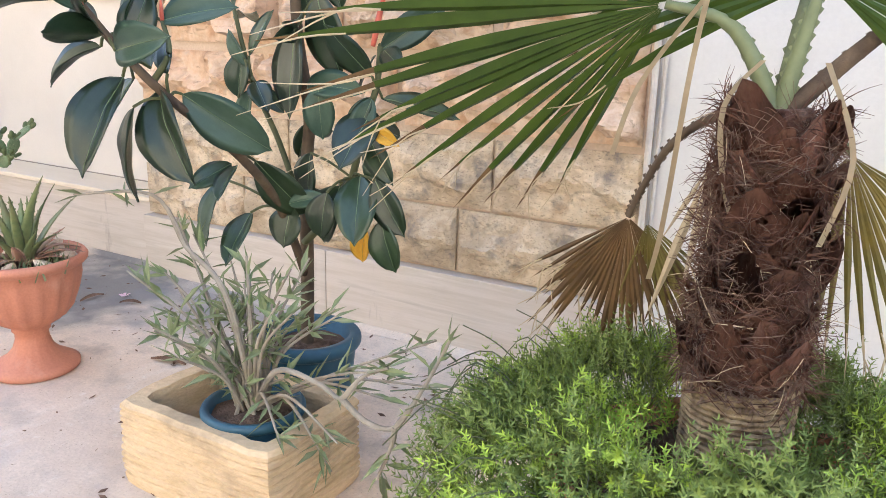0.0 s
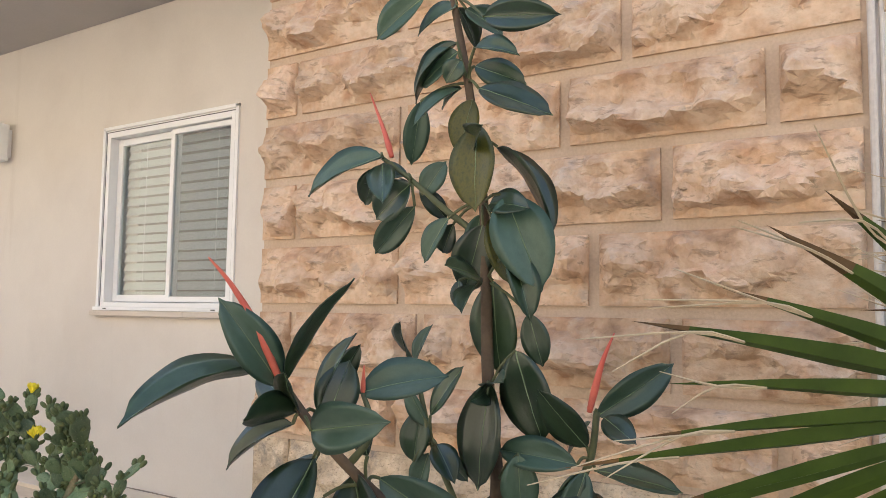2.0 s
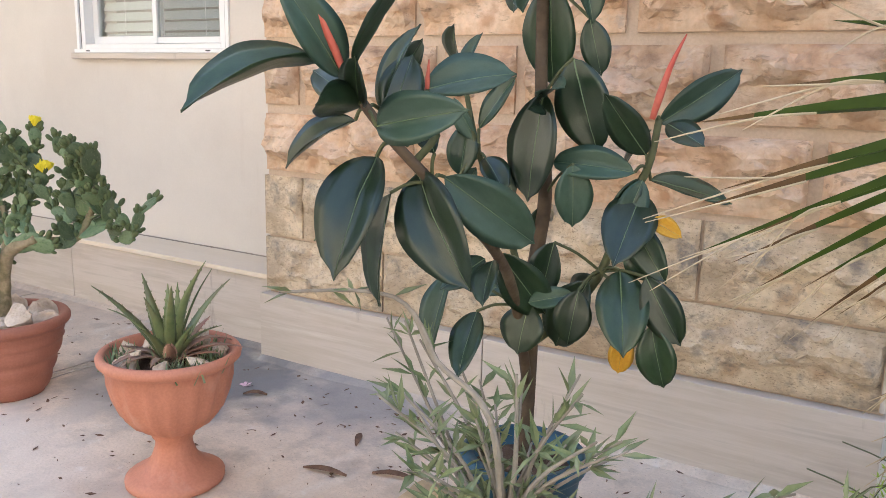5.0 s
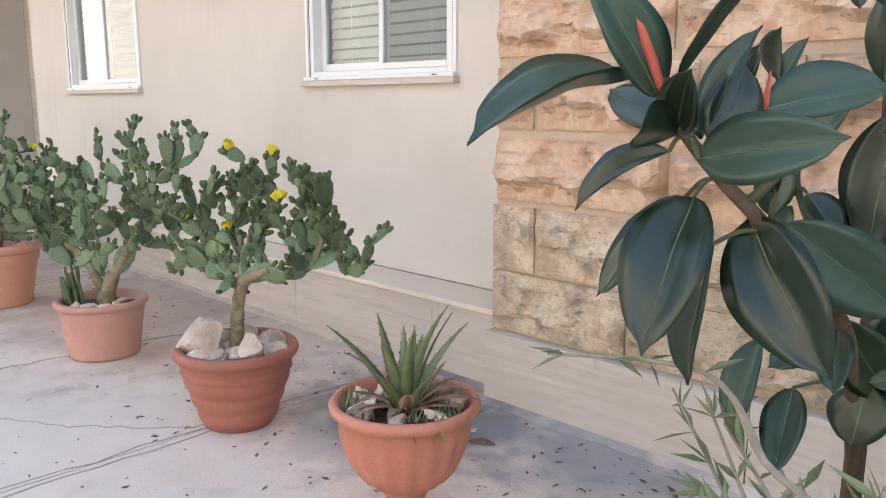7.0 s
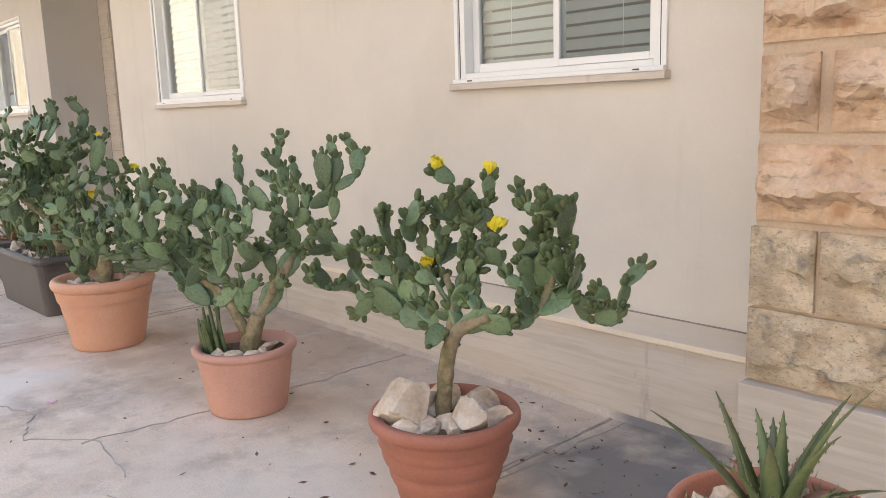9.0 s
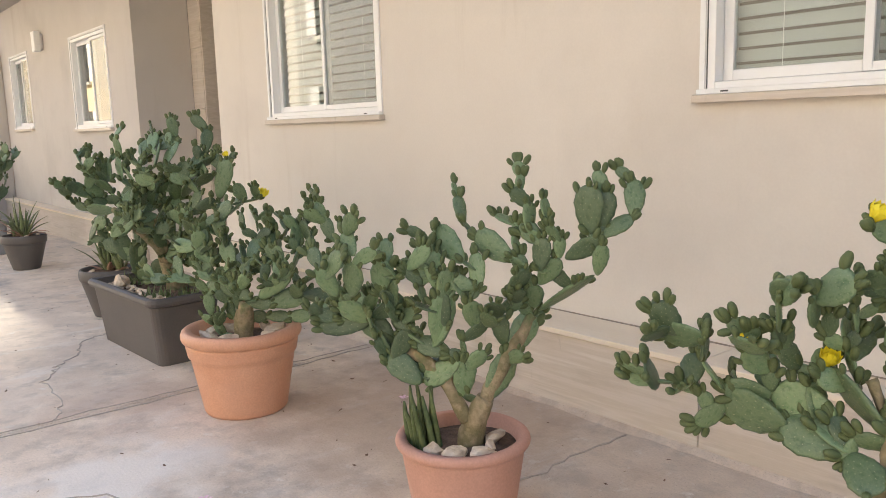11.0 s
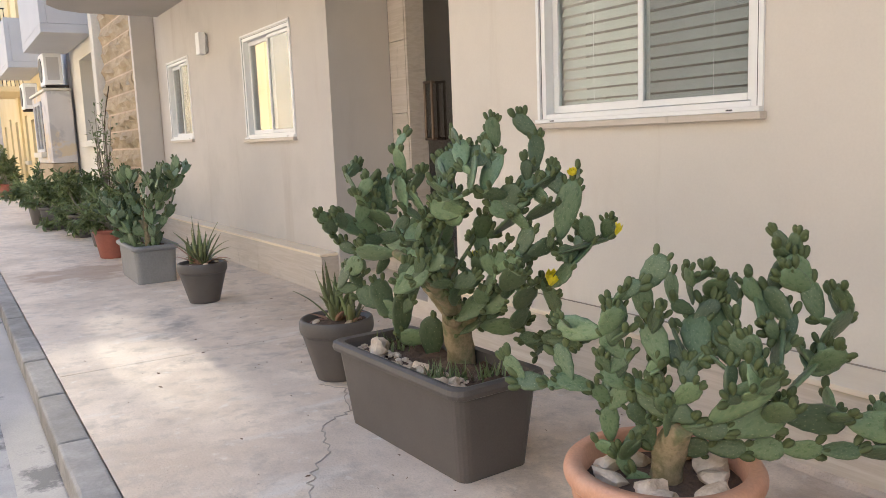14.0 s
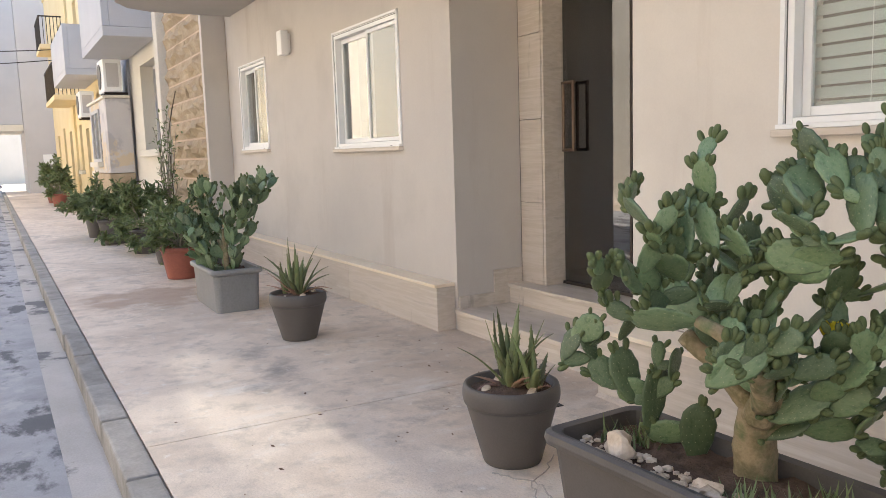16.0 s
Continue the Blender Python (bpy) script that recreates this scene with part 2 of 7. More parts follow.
overlay(TERRA_BROWN, (0.50, 0.30, 0.22), 6, 0.6, 0.8, (1, 1, 0.4), 6, amount=0.4)
TERRA_PINK = material("faded_pink_terracotta", [(0.46, 0.25, 0.19), (0.54, 0.30, 0.23)], 4, 0.7, 0.08, 120)
overlay(TERRA_PINK, (0.62, 0.44, 0.37), 5, 0.55, 0.8, (1, 1, 0.5), 8, amount=0.5)
TERRA_ORANGE = material("orange_terracotta", [(0.55, 0.275, 0.170), (0.61, 0.335, 0.222)], 4, 0.5, 0.05, 120)
overlay(TERRA_ORANGE, (0.73, 0.50, 0.38), 5, 0.58, 0.8, (1, 1, 0.5), 1, amount=0.5)
TERRA_RED = material("red_plastic_pot", [(0.24, 0.075, 0.05), (0.30, 0.10, 0.07)], 4, 0.55, 0.05)
GREY_POT = material("taupe_plastic", [(0.085, 0.076, 0.070), (0.110, 0.098, 0.091)], 3, 0.5, 0.05, 150)
overlay(GREY_POT, (0.15, 0.135, 0.125), 6, 0.6, 0.85, (1, 1, 0.4), 2, amount=0.4)
GREY_POT_LIGHT = material("grey_plastic", [(0.20, 0.20, 0.20), (0.24, 0.24, 0.24)], 3, 0.5, 0.05)
BLUE_POT = material("blue_plastic", [(0.02, 0.075, 0.12), (0.03, 0.10, 0.15)], 4, 0.45, 0.05)
BOX_STONE = material("carved_sandstone", [(0.494, 0.368, 0.209), (0.627, 0.478, 0.304), (0.570, 0.432, 0.266)], 5, 0.95, 0.5, 60, stretch=(1, 1, 3))
overlay(BOX_STONE, (0.30, 0.23, 0.15), 4, 0.50, 0.66, (1, 1, 1.5), 6, amount=0.7)
SOIL = material("potting_soil", [(0.07, 0.045, 0.03), (0.16, 0.10, 0.07)], 22, 0.95, 0.9, 120)
ROCK = material("limestone_rubble", [(0.40, 0.29, 0.20), (0.62, 0.50, 0.38), (0.74, 0.65, 0.55)], 8, 0.95, 0.8, 60, spread=0.18)
PAD = material("cactus_pad", [(0.062, 0.122, 0.048), (0.142, 0.198, 0.100), (0.100, 0.165, 0.078)], 7, 0.40, 0.2, 70, spread=0.45, spec=0.5, grain=0.1)
overlay(PAD, (0.18, 0.23, 0.15), 2.6, 0.52, 0.72, (1, 1, 1), 63, amount=0.35)
overlay(PAD, (0.035, 0.075, 0.035), 4.5, 0.56, 0.70, (1, 1, 1), 83, amount=0.6)
AREOLE = material("areole_wool", [(0.274, 0.295, 0.187), (0.355, 0.364, 0.234)], 20, 0.9, 0.0)
overlay(PAD, (0.22, 0.20, 0.10), 5, 0.66, 0.8, (1, 1, 1), 13, amount=0.5)
BUD = material("cactus_fruit", [(0.055, 0.085, 0.030), (0.13, 0.155, 0.060)], 30, 0.55, 0.2, 160)
BARK = material("cactus_bark", [(0.144, 0.165, 0.074), (0.324, 0.253, 0.158), (0.168, 0.143, 0.074), (0.408, 0.319, 0.210)], 9, 0.9, 0.8, 50)
overlay(BARK, (0.10, 0.15, 0.06), 6, 0.52, 0.62, (1, 1, 0.6), 7, amount=0.8)
FLOWER = material("yellow_petals", [(0.82, 0.66, 0.03), (0.88, 0.76, 0.06)], 20, 0.5, 0.1)
ALOE = material("aloe_leaf", [(0.095, 0.150, 0.060), (0.18, 0.215, 0.095), (0.16, 0.15, 0.08)], 8, 0.45, 0.1, spread=0.25)
ALOE_DRY = material("withered_aloe_leaf", [(0.22, 0.12, 0.09), (0.34, 0.19, 0.14), (0.25, 0.22, 0.12)], 8, 0.6, 0.2, spread=0.25)
FICUS = material("rubber_leaf", [(0.015, 0.034, 0.015), (0.029, 0.054, 0.026)], 6, 0.30, 0.06, 60, spread=0.35, spec=0.6)
overlay(FICUS, (0.16, 0.19, 0.17), 34, 0.66, 0.74, (1, 1, 1), 5, amount=0.35)
FICUS_PALE = material("dusty_rubber_leaf", [(0.035, 0.072, 0.045), (0.055, 0.098, 0.064)], 6, 0.42, 0.06, 60, spread=0.25, spec=0.5)
FICUS_OLIVE = material("olive_rubber_leaf", [(0.042, 0.058, 0.012), (0.096, 0.091, 0.016), (0.030, 0.049, 0.016)], 12, 0.35, 0.06, spread=0.2)
FICUS_YELLOW = material("yellow_rubber_leaf", [(0.55, 0.28, 0.03), (0.62, 0.38, 0.05)], 9, 0.45, 0.06)
RIB = material("leaf_midrib", [(0.14, 0.20, 0.10), (0.18, 0.24, 0.13)], 9, 0.45, 0.0)
SHEATH = material("red_sheath", [(0.50, 0.085, 0.06), (0.60, 0.15, 0.10)], 9, 0.4, 0.05)
STEM = material("brown_stem", [(0.07, 0.045, 0.03), (0.14, 0.10, 0.06)], 14, 0.8, 0.4)
GREEN_STEM = material("green_stem", [(0.070, 0.084, 0.035), (0.112, 0.119, 0.056)], 14, 0.6, 0.2)
PALM = material("palm_blade", [(0.029, 0.057, 0.006), (0.056, 0.094, 0.011)], 8, 0.5, 0.05, spread=0.2, spec=0.25)
PALM_PALE = material("palm_petiole", [(0.120, 0.150, 0.070), (0.185, 0.215, 0.110)], 9, 0.5, 0.1)
PALM_DRY = material("dry_palm_blade", [(0.070, 0.038, 0.016), (0.150, 0.085, 0.030)], 10, 0.7, 0.1)
PALM_YELLOW = material("yellowing_palm_blade", [(0.230, 0.160, 0.024), (0.145, 0.112, 0.024), (0.111, 0.104, 0.024)], 6, 0.6, 0.1)
STRAW = material("straw_tip", [(0.435, 0.346, 0.218), (0.510, 0.418, 0.286)], 10, 0.8, 0.1)
FIBRE = material("palm_fibre", [(0.045, 0.02, 0.015), (0.13, 0.06, 0.04), (0.22, 0.15, 0.11)], 18, 0.9, 0.9, 90, spread=0.3)
FIBRE_DRY = material("dry_fibre", [(0.10, 0.06, 0.045), (0.24, 0.17, 0.13)], 20, 0.9, 0.0)
PALM_SHEATH = material("reddish_leaf_base", [(0.028, 0.014, 0.010), (0.105, 0.042, 0.026), (0.15, 0.078, 0.052), (0.06, 0.03, 0.022)], 14, 0.85, 0.9, 90, stretch=(1, 1, 0.3), spread=0.35)
RING_SCAR = material("woven_ring_scar", [(0.05, 0.03, 0.018), (0.24, 0.17, 0.10), (0.36, 0.28, 0.17)], 30, 0.9, 0.5, 110)
FERN = material("fern_needles", [(0.135, 0.205, 0.042), (0.260, 0.335, 0.075)], 8, 0.55, 0.0, spread=0.2)
FERN_LIGHT = material("bright_fern_needles", [(0.260, 0.389, 0.044), (0.380, 0.517, 0.074)], 8, 0.55, 0.0)
OLEANDER = material("oleander_leaf", [(0.089, 0.136, 0.052), (0.178, 0.213, 0.103), (0.214, 0.233, 0.140)], 14, 0.55, 0.0, spread=0.2)
TWIG = material("grey_twig", [(0.22, 0.19, 0.15), (0.36, 0.32, 0.26)], 14, 0.85, 0.3)
SHRUB = material("shrub_leaf", [(0.095, 0.145, 0.055), (0.20, 0.24, 0.10)], 10, 0.5, 0.0)
YELLOW_WALL = material("yellow_limewash", [(0.68, 0.545, 0.30), (0.73, 0.61, 0.39)], 0.8, 0.9, 0.1)
CREAM_WALL = material("cream_limewash", [(0.612, 0.570, 0.484), (0.663, 0.620, 0.535)], 0.8, 0.9, 0.1)
BLUE_WALL = material("pale_grey_render", [(0.42, 0.425, 0.45), (0.48, 0.48, 0.495)], 0.8, 0.85, 0.1)
GREY_WALL = material("grey_render", [(0.46, 0.45, 0.45), (0.53, 0.51, 0.50)], 0.8, 0.85, 0.1)
# darkened so the fronts opposite bounce less light across the street
OPPOSITE = material("low_bounce_render", [(0.36, 0.335, 0.29), (0.44, 0.41, 0.36)], 0.8, 0.9, 0.1)
PATCHY = material("patched_render", [(0.50, 0.47, 0.45), (0.60, 0.57, 0.55)], 0.9, 0.9, 0.2)
overlay(PATCHY, (0.58, 0.47, 0.32), 1.3, 0.52, 0.57, (1, 1, 1.4), 3, amount=0.9)
overlay(PATCHY, (0.40, 0.38, 0.38), 1.1, 0.56, 0.60, (1, 1, 1), 21, amount=0.8)
WOOD_DARK = material("dark_painted_wood", [(0.05, 0.045, 0.04), (0.09, 0.08, 0.07)], 5, 0.5, 0.1)
CABLE = material("pale_cable", [(0.55, 0.50, 0.44), (0.62, 0.57, 0.50)], 5, 0.6, 0.0)
DEBRIS = material("dry_leaf_litter", [(0.09, 0.05, 0.03), (0.20, 0.12, 0.08)], 30, 0.9, 0.2)
PETAL = material("pink_petal", [(0.70, 0.45, 0.55), (0.78, 0.58, 0.64)], 30, 0.6, 0.0)


# ---- mesh helpers ----
def link(name, bm, mat, smooth=False):
    me = bpy.data.meshes.new(name)
    bmesh.ops.recalc_face_normals(bm, faces=bm.faces)
    if smooth:
        for f in bm.faces:
            f.smooth = True
    bm.to_mesh(me)
    bm.free()
    me.materials.append(mat)
    return new(name, me)


def part(name, bm, mat, parent, label="", smooth=False):
    ob = link(name, bm, mat, smooth)
    ob.parent = parent
    if label:
        tagged(ob, label)
    return ob


def piece(name, me, parent, m):
    """One more object on a shared mesh."""
    ob = new(name, me)
    ob.parent = parent
    ob.matrix_basis = m
    return ob


def thing(name, at, label, category, group="", kind="", turn=0):
    ob = new(name)
    ob.empty_display_size = 0.05
    ob.matrix_basis = pose(*at, 0, 0, turn)
    return tagged(ob, label, category, group, kind)


def box(bm, x0, x1, y0, y1, z0, z1, bevel=0.0):
    vs = [bm.verts.new((x, y, z)) for x in (x0, x1) for y in (y0, y1) for z in (z0, z1)]
    fs = [bm.faces.new([vs[i] for i in q]) for q in ((0, 1, 3, 2), (4, 6, 7, 5), (0, 4, 5, 1), (2, 3, 7, 6), (0, 2, 6, 4), (1, 5, 7, 3))]
    if bevel:
        bmesh.ops.bevel(bm, geom=list({e for f in fs for e in f.edges}), offset=bevel, segments=2, affect="EDGES", profile=0.5)
    return bm


def boxes(*rows, bevel=0.0):
    bm = bmesh.new()
    for r in rows:
        box(bm, *r, bevel=bevel)
    return bm


def lathe(profile, seg=40, flute=None):
    """A turned body from (radius, height) pairs; flute(angle, i) scales the radius."""
    bm = bmesh.new()
    rings = []
    for i, (r, z) in enumerate(profile):
        ring = []
        for k in range(seg):
            a = 2 * math.pi * k / seg
            rr = r * (flute(a, i) if flute else 1)
            ring.append(bm.verts.new((rr * math.cos(a), rr * math.sin(a), z)))
        rings.append(ring)
    for a, b in zip(rings, rings[1:]):
        for k in range(seg):
            bm.faces.new((a[k], a[(k + 1) % seg], b[(k + 1) % seg], b[k]))
    bm.faces.new(rings[0])
    bm.faces.new(rings[-1])
    return bm


def tube(bm, pts, radii, seg=8):
    pts = [Vector(p) for p in pts]
    rings = []
    for i, p in enumerate(pts):
        d = (pts[min(i + 1, len(pts) - 1)] - pts[max(i - 1, 0)]).normalized()
        s = d.cross(Vector((0.13, 0.21, 0.97)))
        s = s.normalized() if s.length > 0.05 else Vector((1, 0, 0))
        u = s.cross(d)
        r = radii[i] if isinstance(radii, (list, tuple)) else radii
        rings.append([bm.verts.new(p + r * (math.cos(2 * math.pi * k / seg) * s + math.sin(2 * math.pi * k / seg) * u)) for k in range(seg)])
    for a, b in zip(rings, rings[1:]):
        for k in range(seg):
            bm.faces.new((a[k], a[(k + 1) % seg], b[(k + 1) % seg], b[k]))
    bm.faces.new(rings[0])
    bm.faces.new(rings[-1])
    return bm


def bend(pts, n=12):
    """A smooth line through a few points."""
    pts = [Vector(p) for p in pts]
    out = []
    for i in range(len(pts) - 1):
        p0, p1, p2, p3 = pts[max(i - 1, 0)], pts[i], pts[i + 1], pts[min(i + 2, len(pts) - 1)]
        for k in range(n):
            t = k / n
            out.append(0.5 * (2 * p1 + (p2 - p0) * t + (2 * p0 - 5 * p1 + 4 * p2 - p3) * t * t + (3 * p1 - p0 - 3 * p2 + p3) * t ** 3))
    return out + [pts[-1]]


def rock(bm, at, size, rng, squash=0.75):
    c = bmesh.ops.create_icosphere(bm, subdivisions=3, radius=1)["verts"]
    o = Vector([rng.uniform(-50, 50) for _ in range(3)])
    sx, sy, sz = size * rng.uniform(0.8, 1.3), size * rng.uniform(0.7, 1.0), size * squash * rng.uniform(0.8, 1.1)
    turn = Euler((rng.uniform(-0.4, 0.4), rng.uniform(-0.4, 0.4), rng.uniform(0, 6.3))).to_matrix()
    cuts = [(Vector((rng.gauss(0, 1), rng.gauss(0, 1), rng.gauss(0, 1))).normalized(), rng.uniform(0.36, 0.68)) for _ in range(12)]
    for v in c:
        p = v.co.copy()
        for k, lim in cuts:
            d = p.dot(k) - lim
            if d > 0:
                p -= k * d
        p *= 1.25 + 0.12 * noise.noise(p * 3 + o) + 0.06 * noise.noise(p * 9 + o)
        v.co = turn @ Vector((p.x * sx, p.y * sy, p.z * sz)) + Vector(at)
    return bm


def frame_between(a, b, face, roll=0.0):
    """A pose at a whose Y runs to b and whose Z leans towards face."""
    a, b = Vector(a), Vector(b)
    y = (b - a).normalized()
    z = Vector(face)
    z = z - y * z.dot(y)
    z = z.normalized() if z.length > 1e-3 else y.orthogonal().normalized()
    x = y.cross(z)
    m = Matrix((x, y, z)).transposed().to_4x4()
    m.translation = a
    return m @ Matrix.Rotation(roll, 4, "Y")


# ---- ground ----
bm = bmesh.new()
box(bm, -400, 400, -300, 300, -0.6, -0.14)
ground = tagged(link("ground", bm, ROAD), "grey patched asphalt ground and street", "ground", kind="structure")
bm = boxes((-90, 30, 0.11, 0.30, -0.30, -0.135))
tagged(link("gutter", bm, GUTTER), "pale concrete gutter strip with wet stains", "gutter", kind="structure")


def slab_edges():
    return [-70, -46, -34, -26, -20.5, -16.2, -13.2, -10.1, -6.93, -3.76, -0.6, 2.6, 8, 25]


pavement = thing("pavement", (0, 0, 0), "worn pale concrete pavement with cracks and stains", "pavement", kind="structure")
ed = slab_edges()
for x0, x1 in zip(ed, ed[1:]):
    bm = bmesh.new()
    box(bm, x0 + 0.004, x1 - 0.004, 0.44, 3.0, -0.3, 0.0)
    part("concrete_slab", bm, CONCRETE, pavement)
part("joint_bed", boxes((-70, 25, 0.45, 2.99, -0.3, -0.010)), GUTTER, pavement)
# hairline cracks laid into the slabs
rng = random.Random(5)


def crack(pts, width=0.0032):
    bm = bmesh.new()
    line = []
    for a, b in zip(pts, pts[1:]):
        for k in range(8):
            t = k / 8
            line.append(Vector((a[0] + (b[0] - a[0]) * t + rng.gauss(0, 0.009), a[1] + (b[1] - a[1]) * t + rng.gauss(0, 0.009), 0.0035)))
    line.append(Vector((*pts[-1], 0.0035)))
    for a, b in zip(line, line[1:]):
        d = (b - a).normalized()
        s = Vector((-d.y, d.x, 0)) * width * rng.uniform(0.35, 1.0)
        vs = [bm.verts.new(p) for p in (a - s, b - s, b + s, a + s)]
        lo = [bm.verts.new(v.co - Vector((0, 0, 0.006))) for v in vs]
        bm.faces.new(vs)
        for i in range(4):
            bm.faces.new((vs[i], vs[(i + 1) % 4], lo[(i + 1) % 4], lo[i]))
    part("crack", bm, CRACK, pavement)


CRACK = material("crack_dirt", [(0.36, 0.32, 0.27), (0.46, 0.41, 0.35)], 8, 0.95, 0.0)
crack([(-8.95, 1.95), (-8.75, 1.66), (-8.45, 1.55), (-8.36, 1.36), (-8.1, 1.28), (-7.9, 1.12), (-7.62, 0.98), (-7.15, 0.95), (-6.95, 0.85)])
crack([(-6.2, 0.45), (-6.0, 0.8), (-5.6, 0.95), (-5.35, 0.84), (-5.1, 1.05), (-4.7, 1.0)], 0.0035)
crack([(-5.12, 1.0), (-5.08, 1.5), (-5.06, 2.1), (-5.05, 2.6)], 0.005)
crack([(-8.95, 1.6), (-8.78, 1.71), (-8.60, 1.66)], 0.0035)
for dx in (-0.03, 0.035):
    crack([(-6.93 + dx, 0.46), (-6.93 + dx, 1.2), (-6.94 + dx, 1.9), (-6.95 + dx, 2.62)], 0.0045)
    crack([(-3.76 + dx, 0.46), (-3.75 + dx, 1.2), (-3.75 + dx, 1.9), (-3.74 + dx, 2.62)], 0.003)
crack([(-4.6, 0.9), (-4.2, 1.15), (-3.9, 1.4), (-3.76, 1.6)], 0.0022)

# mortar fillet at the foot of the plinth
bm = bmesh.new()
prev = None
for i in range(170):
    x = -0.7 - i * 0.052
    y = 2.545 if x > -3.2 else 2.655
    w = 0.035 + 0.02 * noise.noise(Vector((x * 3, 0, 0))) + 0.012 * noise.noise(Vector((x * 13, 4, 0)))
    cur = [bm.verts.new((x, y - w, 0.001)), bm.verts.new((x, y - w * 0.5, 0.012 + 0.004 * noise.noise(Vector((x * 9, 1, 0))))), bm.verts.new((x, y + 0.003, 0.022))]
    if prev:
        for k in range(2):
            bm.faces.new((prev[k], prev[k + 1], cur[k + 1], cur[k]))
    prev = cur
part("mortar_fillet", bm, CONCRETE, pavement)

kerb = thing("kerb", (0, 0, 0), "worn grey kerb stones along the gutter", "kerb", kind="structure")
x = 6.0
while x > -60:
    n = rng.uniform(0.75, 1.0)
    bm = bmesh.new()
    box(bm, x - n + 0.006, x - 0.006, 0.30 + rng.uniform(-0.006, 0.006), 0.436, -0.3, 0.004 + rng.uniform(-0.005, 0.004), bevel=0.014)
    part("kerb_stone", bm, KERB, kerb)
    x -= n


# ---- walls ----
def wall(name, x0, x1, y0, y1, z0, z1, holes, mat, label):
    """A wall along x with openings (x0, x1, z0, z1) cut through it."""
    xs = sorted({x0, x1, *[h[0] for h in holes], *[h[1] for h in holes]})
    zs = sorted({z0, z1, *[h[2] for h in holes], *[h[3] for h in holes]})
    solid = lambda i, k: 0 <= i < len(xs) - 1 and 0 <= k < len(zs) - 1 and not any(h[0] <= (xs[i] + xs[i + 1]) / 2 <= h[1] and h[2] <= (zs[k] + zs[k + 1]) / 2 <= h[3] for h in holes)
    bm = bmesh.new()
    made = {}

    def v(x, y, z):
        if (x, y, z) not in made:
            made[(x, y, z)] = bm.verts.new((x, y, z))
        return made[(x, y, z)]

    for i in range(len(xs) - 1):
        for k in range(len(zs) - 1):
            if not solid(i, k):
                continue
            a, b, c, d = xs[i], xs[i + 1], zs[k], zs[k + 1]
            bm.faces.new((v(a, y0, c), v(b, y0, c), v(b, y0, d), v(a, y0, d)))
            bm.faces.new((v(b, y1, c), v(a, y1, c), v(a, y1, d), v(b, y1, d)))
            if not solid(i - 1, k):
                bm.faces.new((v(a, y1, c), v(a, y0, c), v(a, y0, d), v(a, y1, d)))
            if not solid(i + 1, k):
                bm.faces.new((v(b, y0, c), v(b, y1, c), v(b, y1, d), v(b, y0, d)))
            if not solid(i, k - 1):
                bm.faces.new((v(a, y0, c), v(a, y1, c), v(b, y1, c), v(b, y0, c)))
            if not solid(i, k + 1):
                bm.faces.new((v(a, y0, d), v(b, y0, d), v(b, y1, d), v(a, y1, d)))
    return tagged(link(name, bm, mat), label, "wall", kind="structure")


W1, W2, W3, W4 = (-4.92, -3.745, 1.39, 2.49), (-8.585, -7.155, 1.378, 2.505), (-13.49, -12.13, 1.386, 2.455), (-16.74, -15.645, 1.43, 2.49)
wall("wall_right_house", -9.51, -3.2, 2.92, 3.17, 0.0, 7.2, [W1, W2], PLASTER, "smooth beige plastered house wall")
wall("wall_left_house", -17.33, -11.3, 2.86, 3.11, 0.0, 7.2, [W3, W4], SHADED_PLASTER, "greyish beige plastered house wall past the doorway, shade in its colour")
wall("wall_entrance_side", -11.55, -11.3, 3.11, 3.45, 0.0, 3.2, [], SHADED_PLASTER, "greyish beige plastered entrance side wall, shade in its colour")
wall("wall_entrance_right", -9.51, -9.26, 3.17, 3.9, 0.0, 3.2, [], PLASTER, "beige plastered side wall of the entrance")
wall("wall_neighbour", -0.711, 9.0, 2.62, 2.9, 0.0, 7.2, [], WHITE_WALL, "white rendered neighbouring house wall")
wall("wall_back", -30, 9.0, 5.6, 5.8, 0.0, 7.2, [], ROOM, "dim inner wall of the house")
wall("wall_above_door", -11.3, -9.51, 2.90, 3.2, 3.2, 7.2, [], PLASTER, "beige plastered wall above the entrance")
# unseen storey added to keep the sun off most of the road
tagged(link("wall_sun_block", boxes((-17.33, 9.0, 2.93, 6.0, 7.2, 10.2)), PLASTER), "unseen beige plastered storey added to block the sun", "wall", kind="structure")
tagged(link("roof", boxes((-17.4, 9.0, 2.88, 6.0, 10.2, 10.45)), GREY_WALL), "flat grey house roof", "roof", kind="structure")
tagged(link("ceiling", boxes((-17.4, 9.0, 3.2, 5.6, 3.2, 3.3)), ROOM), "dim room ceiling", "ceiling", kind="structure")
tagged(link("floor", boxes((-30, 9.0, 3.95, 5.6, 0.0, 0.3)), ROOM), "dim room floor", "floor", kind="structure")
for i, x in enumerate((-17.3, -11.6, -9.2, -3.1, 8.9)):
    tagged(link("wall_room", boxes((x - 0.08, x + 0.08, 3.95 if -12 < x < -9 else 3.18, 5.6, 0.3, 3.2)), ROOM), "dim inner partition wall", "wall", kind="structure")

# first-floor balcony slab over the pavement
bm = bmesh.new()
outline = [(-3.2, 2.915), (-3.2, 1.35), (-15.9, 1.30), (-16.5, 1.36), (-16.85, 1.55), (-17.02, 1.85), (-17.05, 2.855), (-11.3, 2.855), (-11.3, 2.895), (-9.5, 2.895), (-9.5, 2.915)]
lo, hi = [bm.verts.new((x, y, 3.2)) for x, y in outline], [bm.verts.new((x, y, 4.25)) for x, y in outline]
bm.faces.new(lo[::-1])
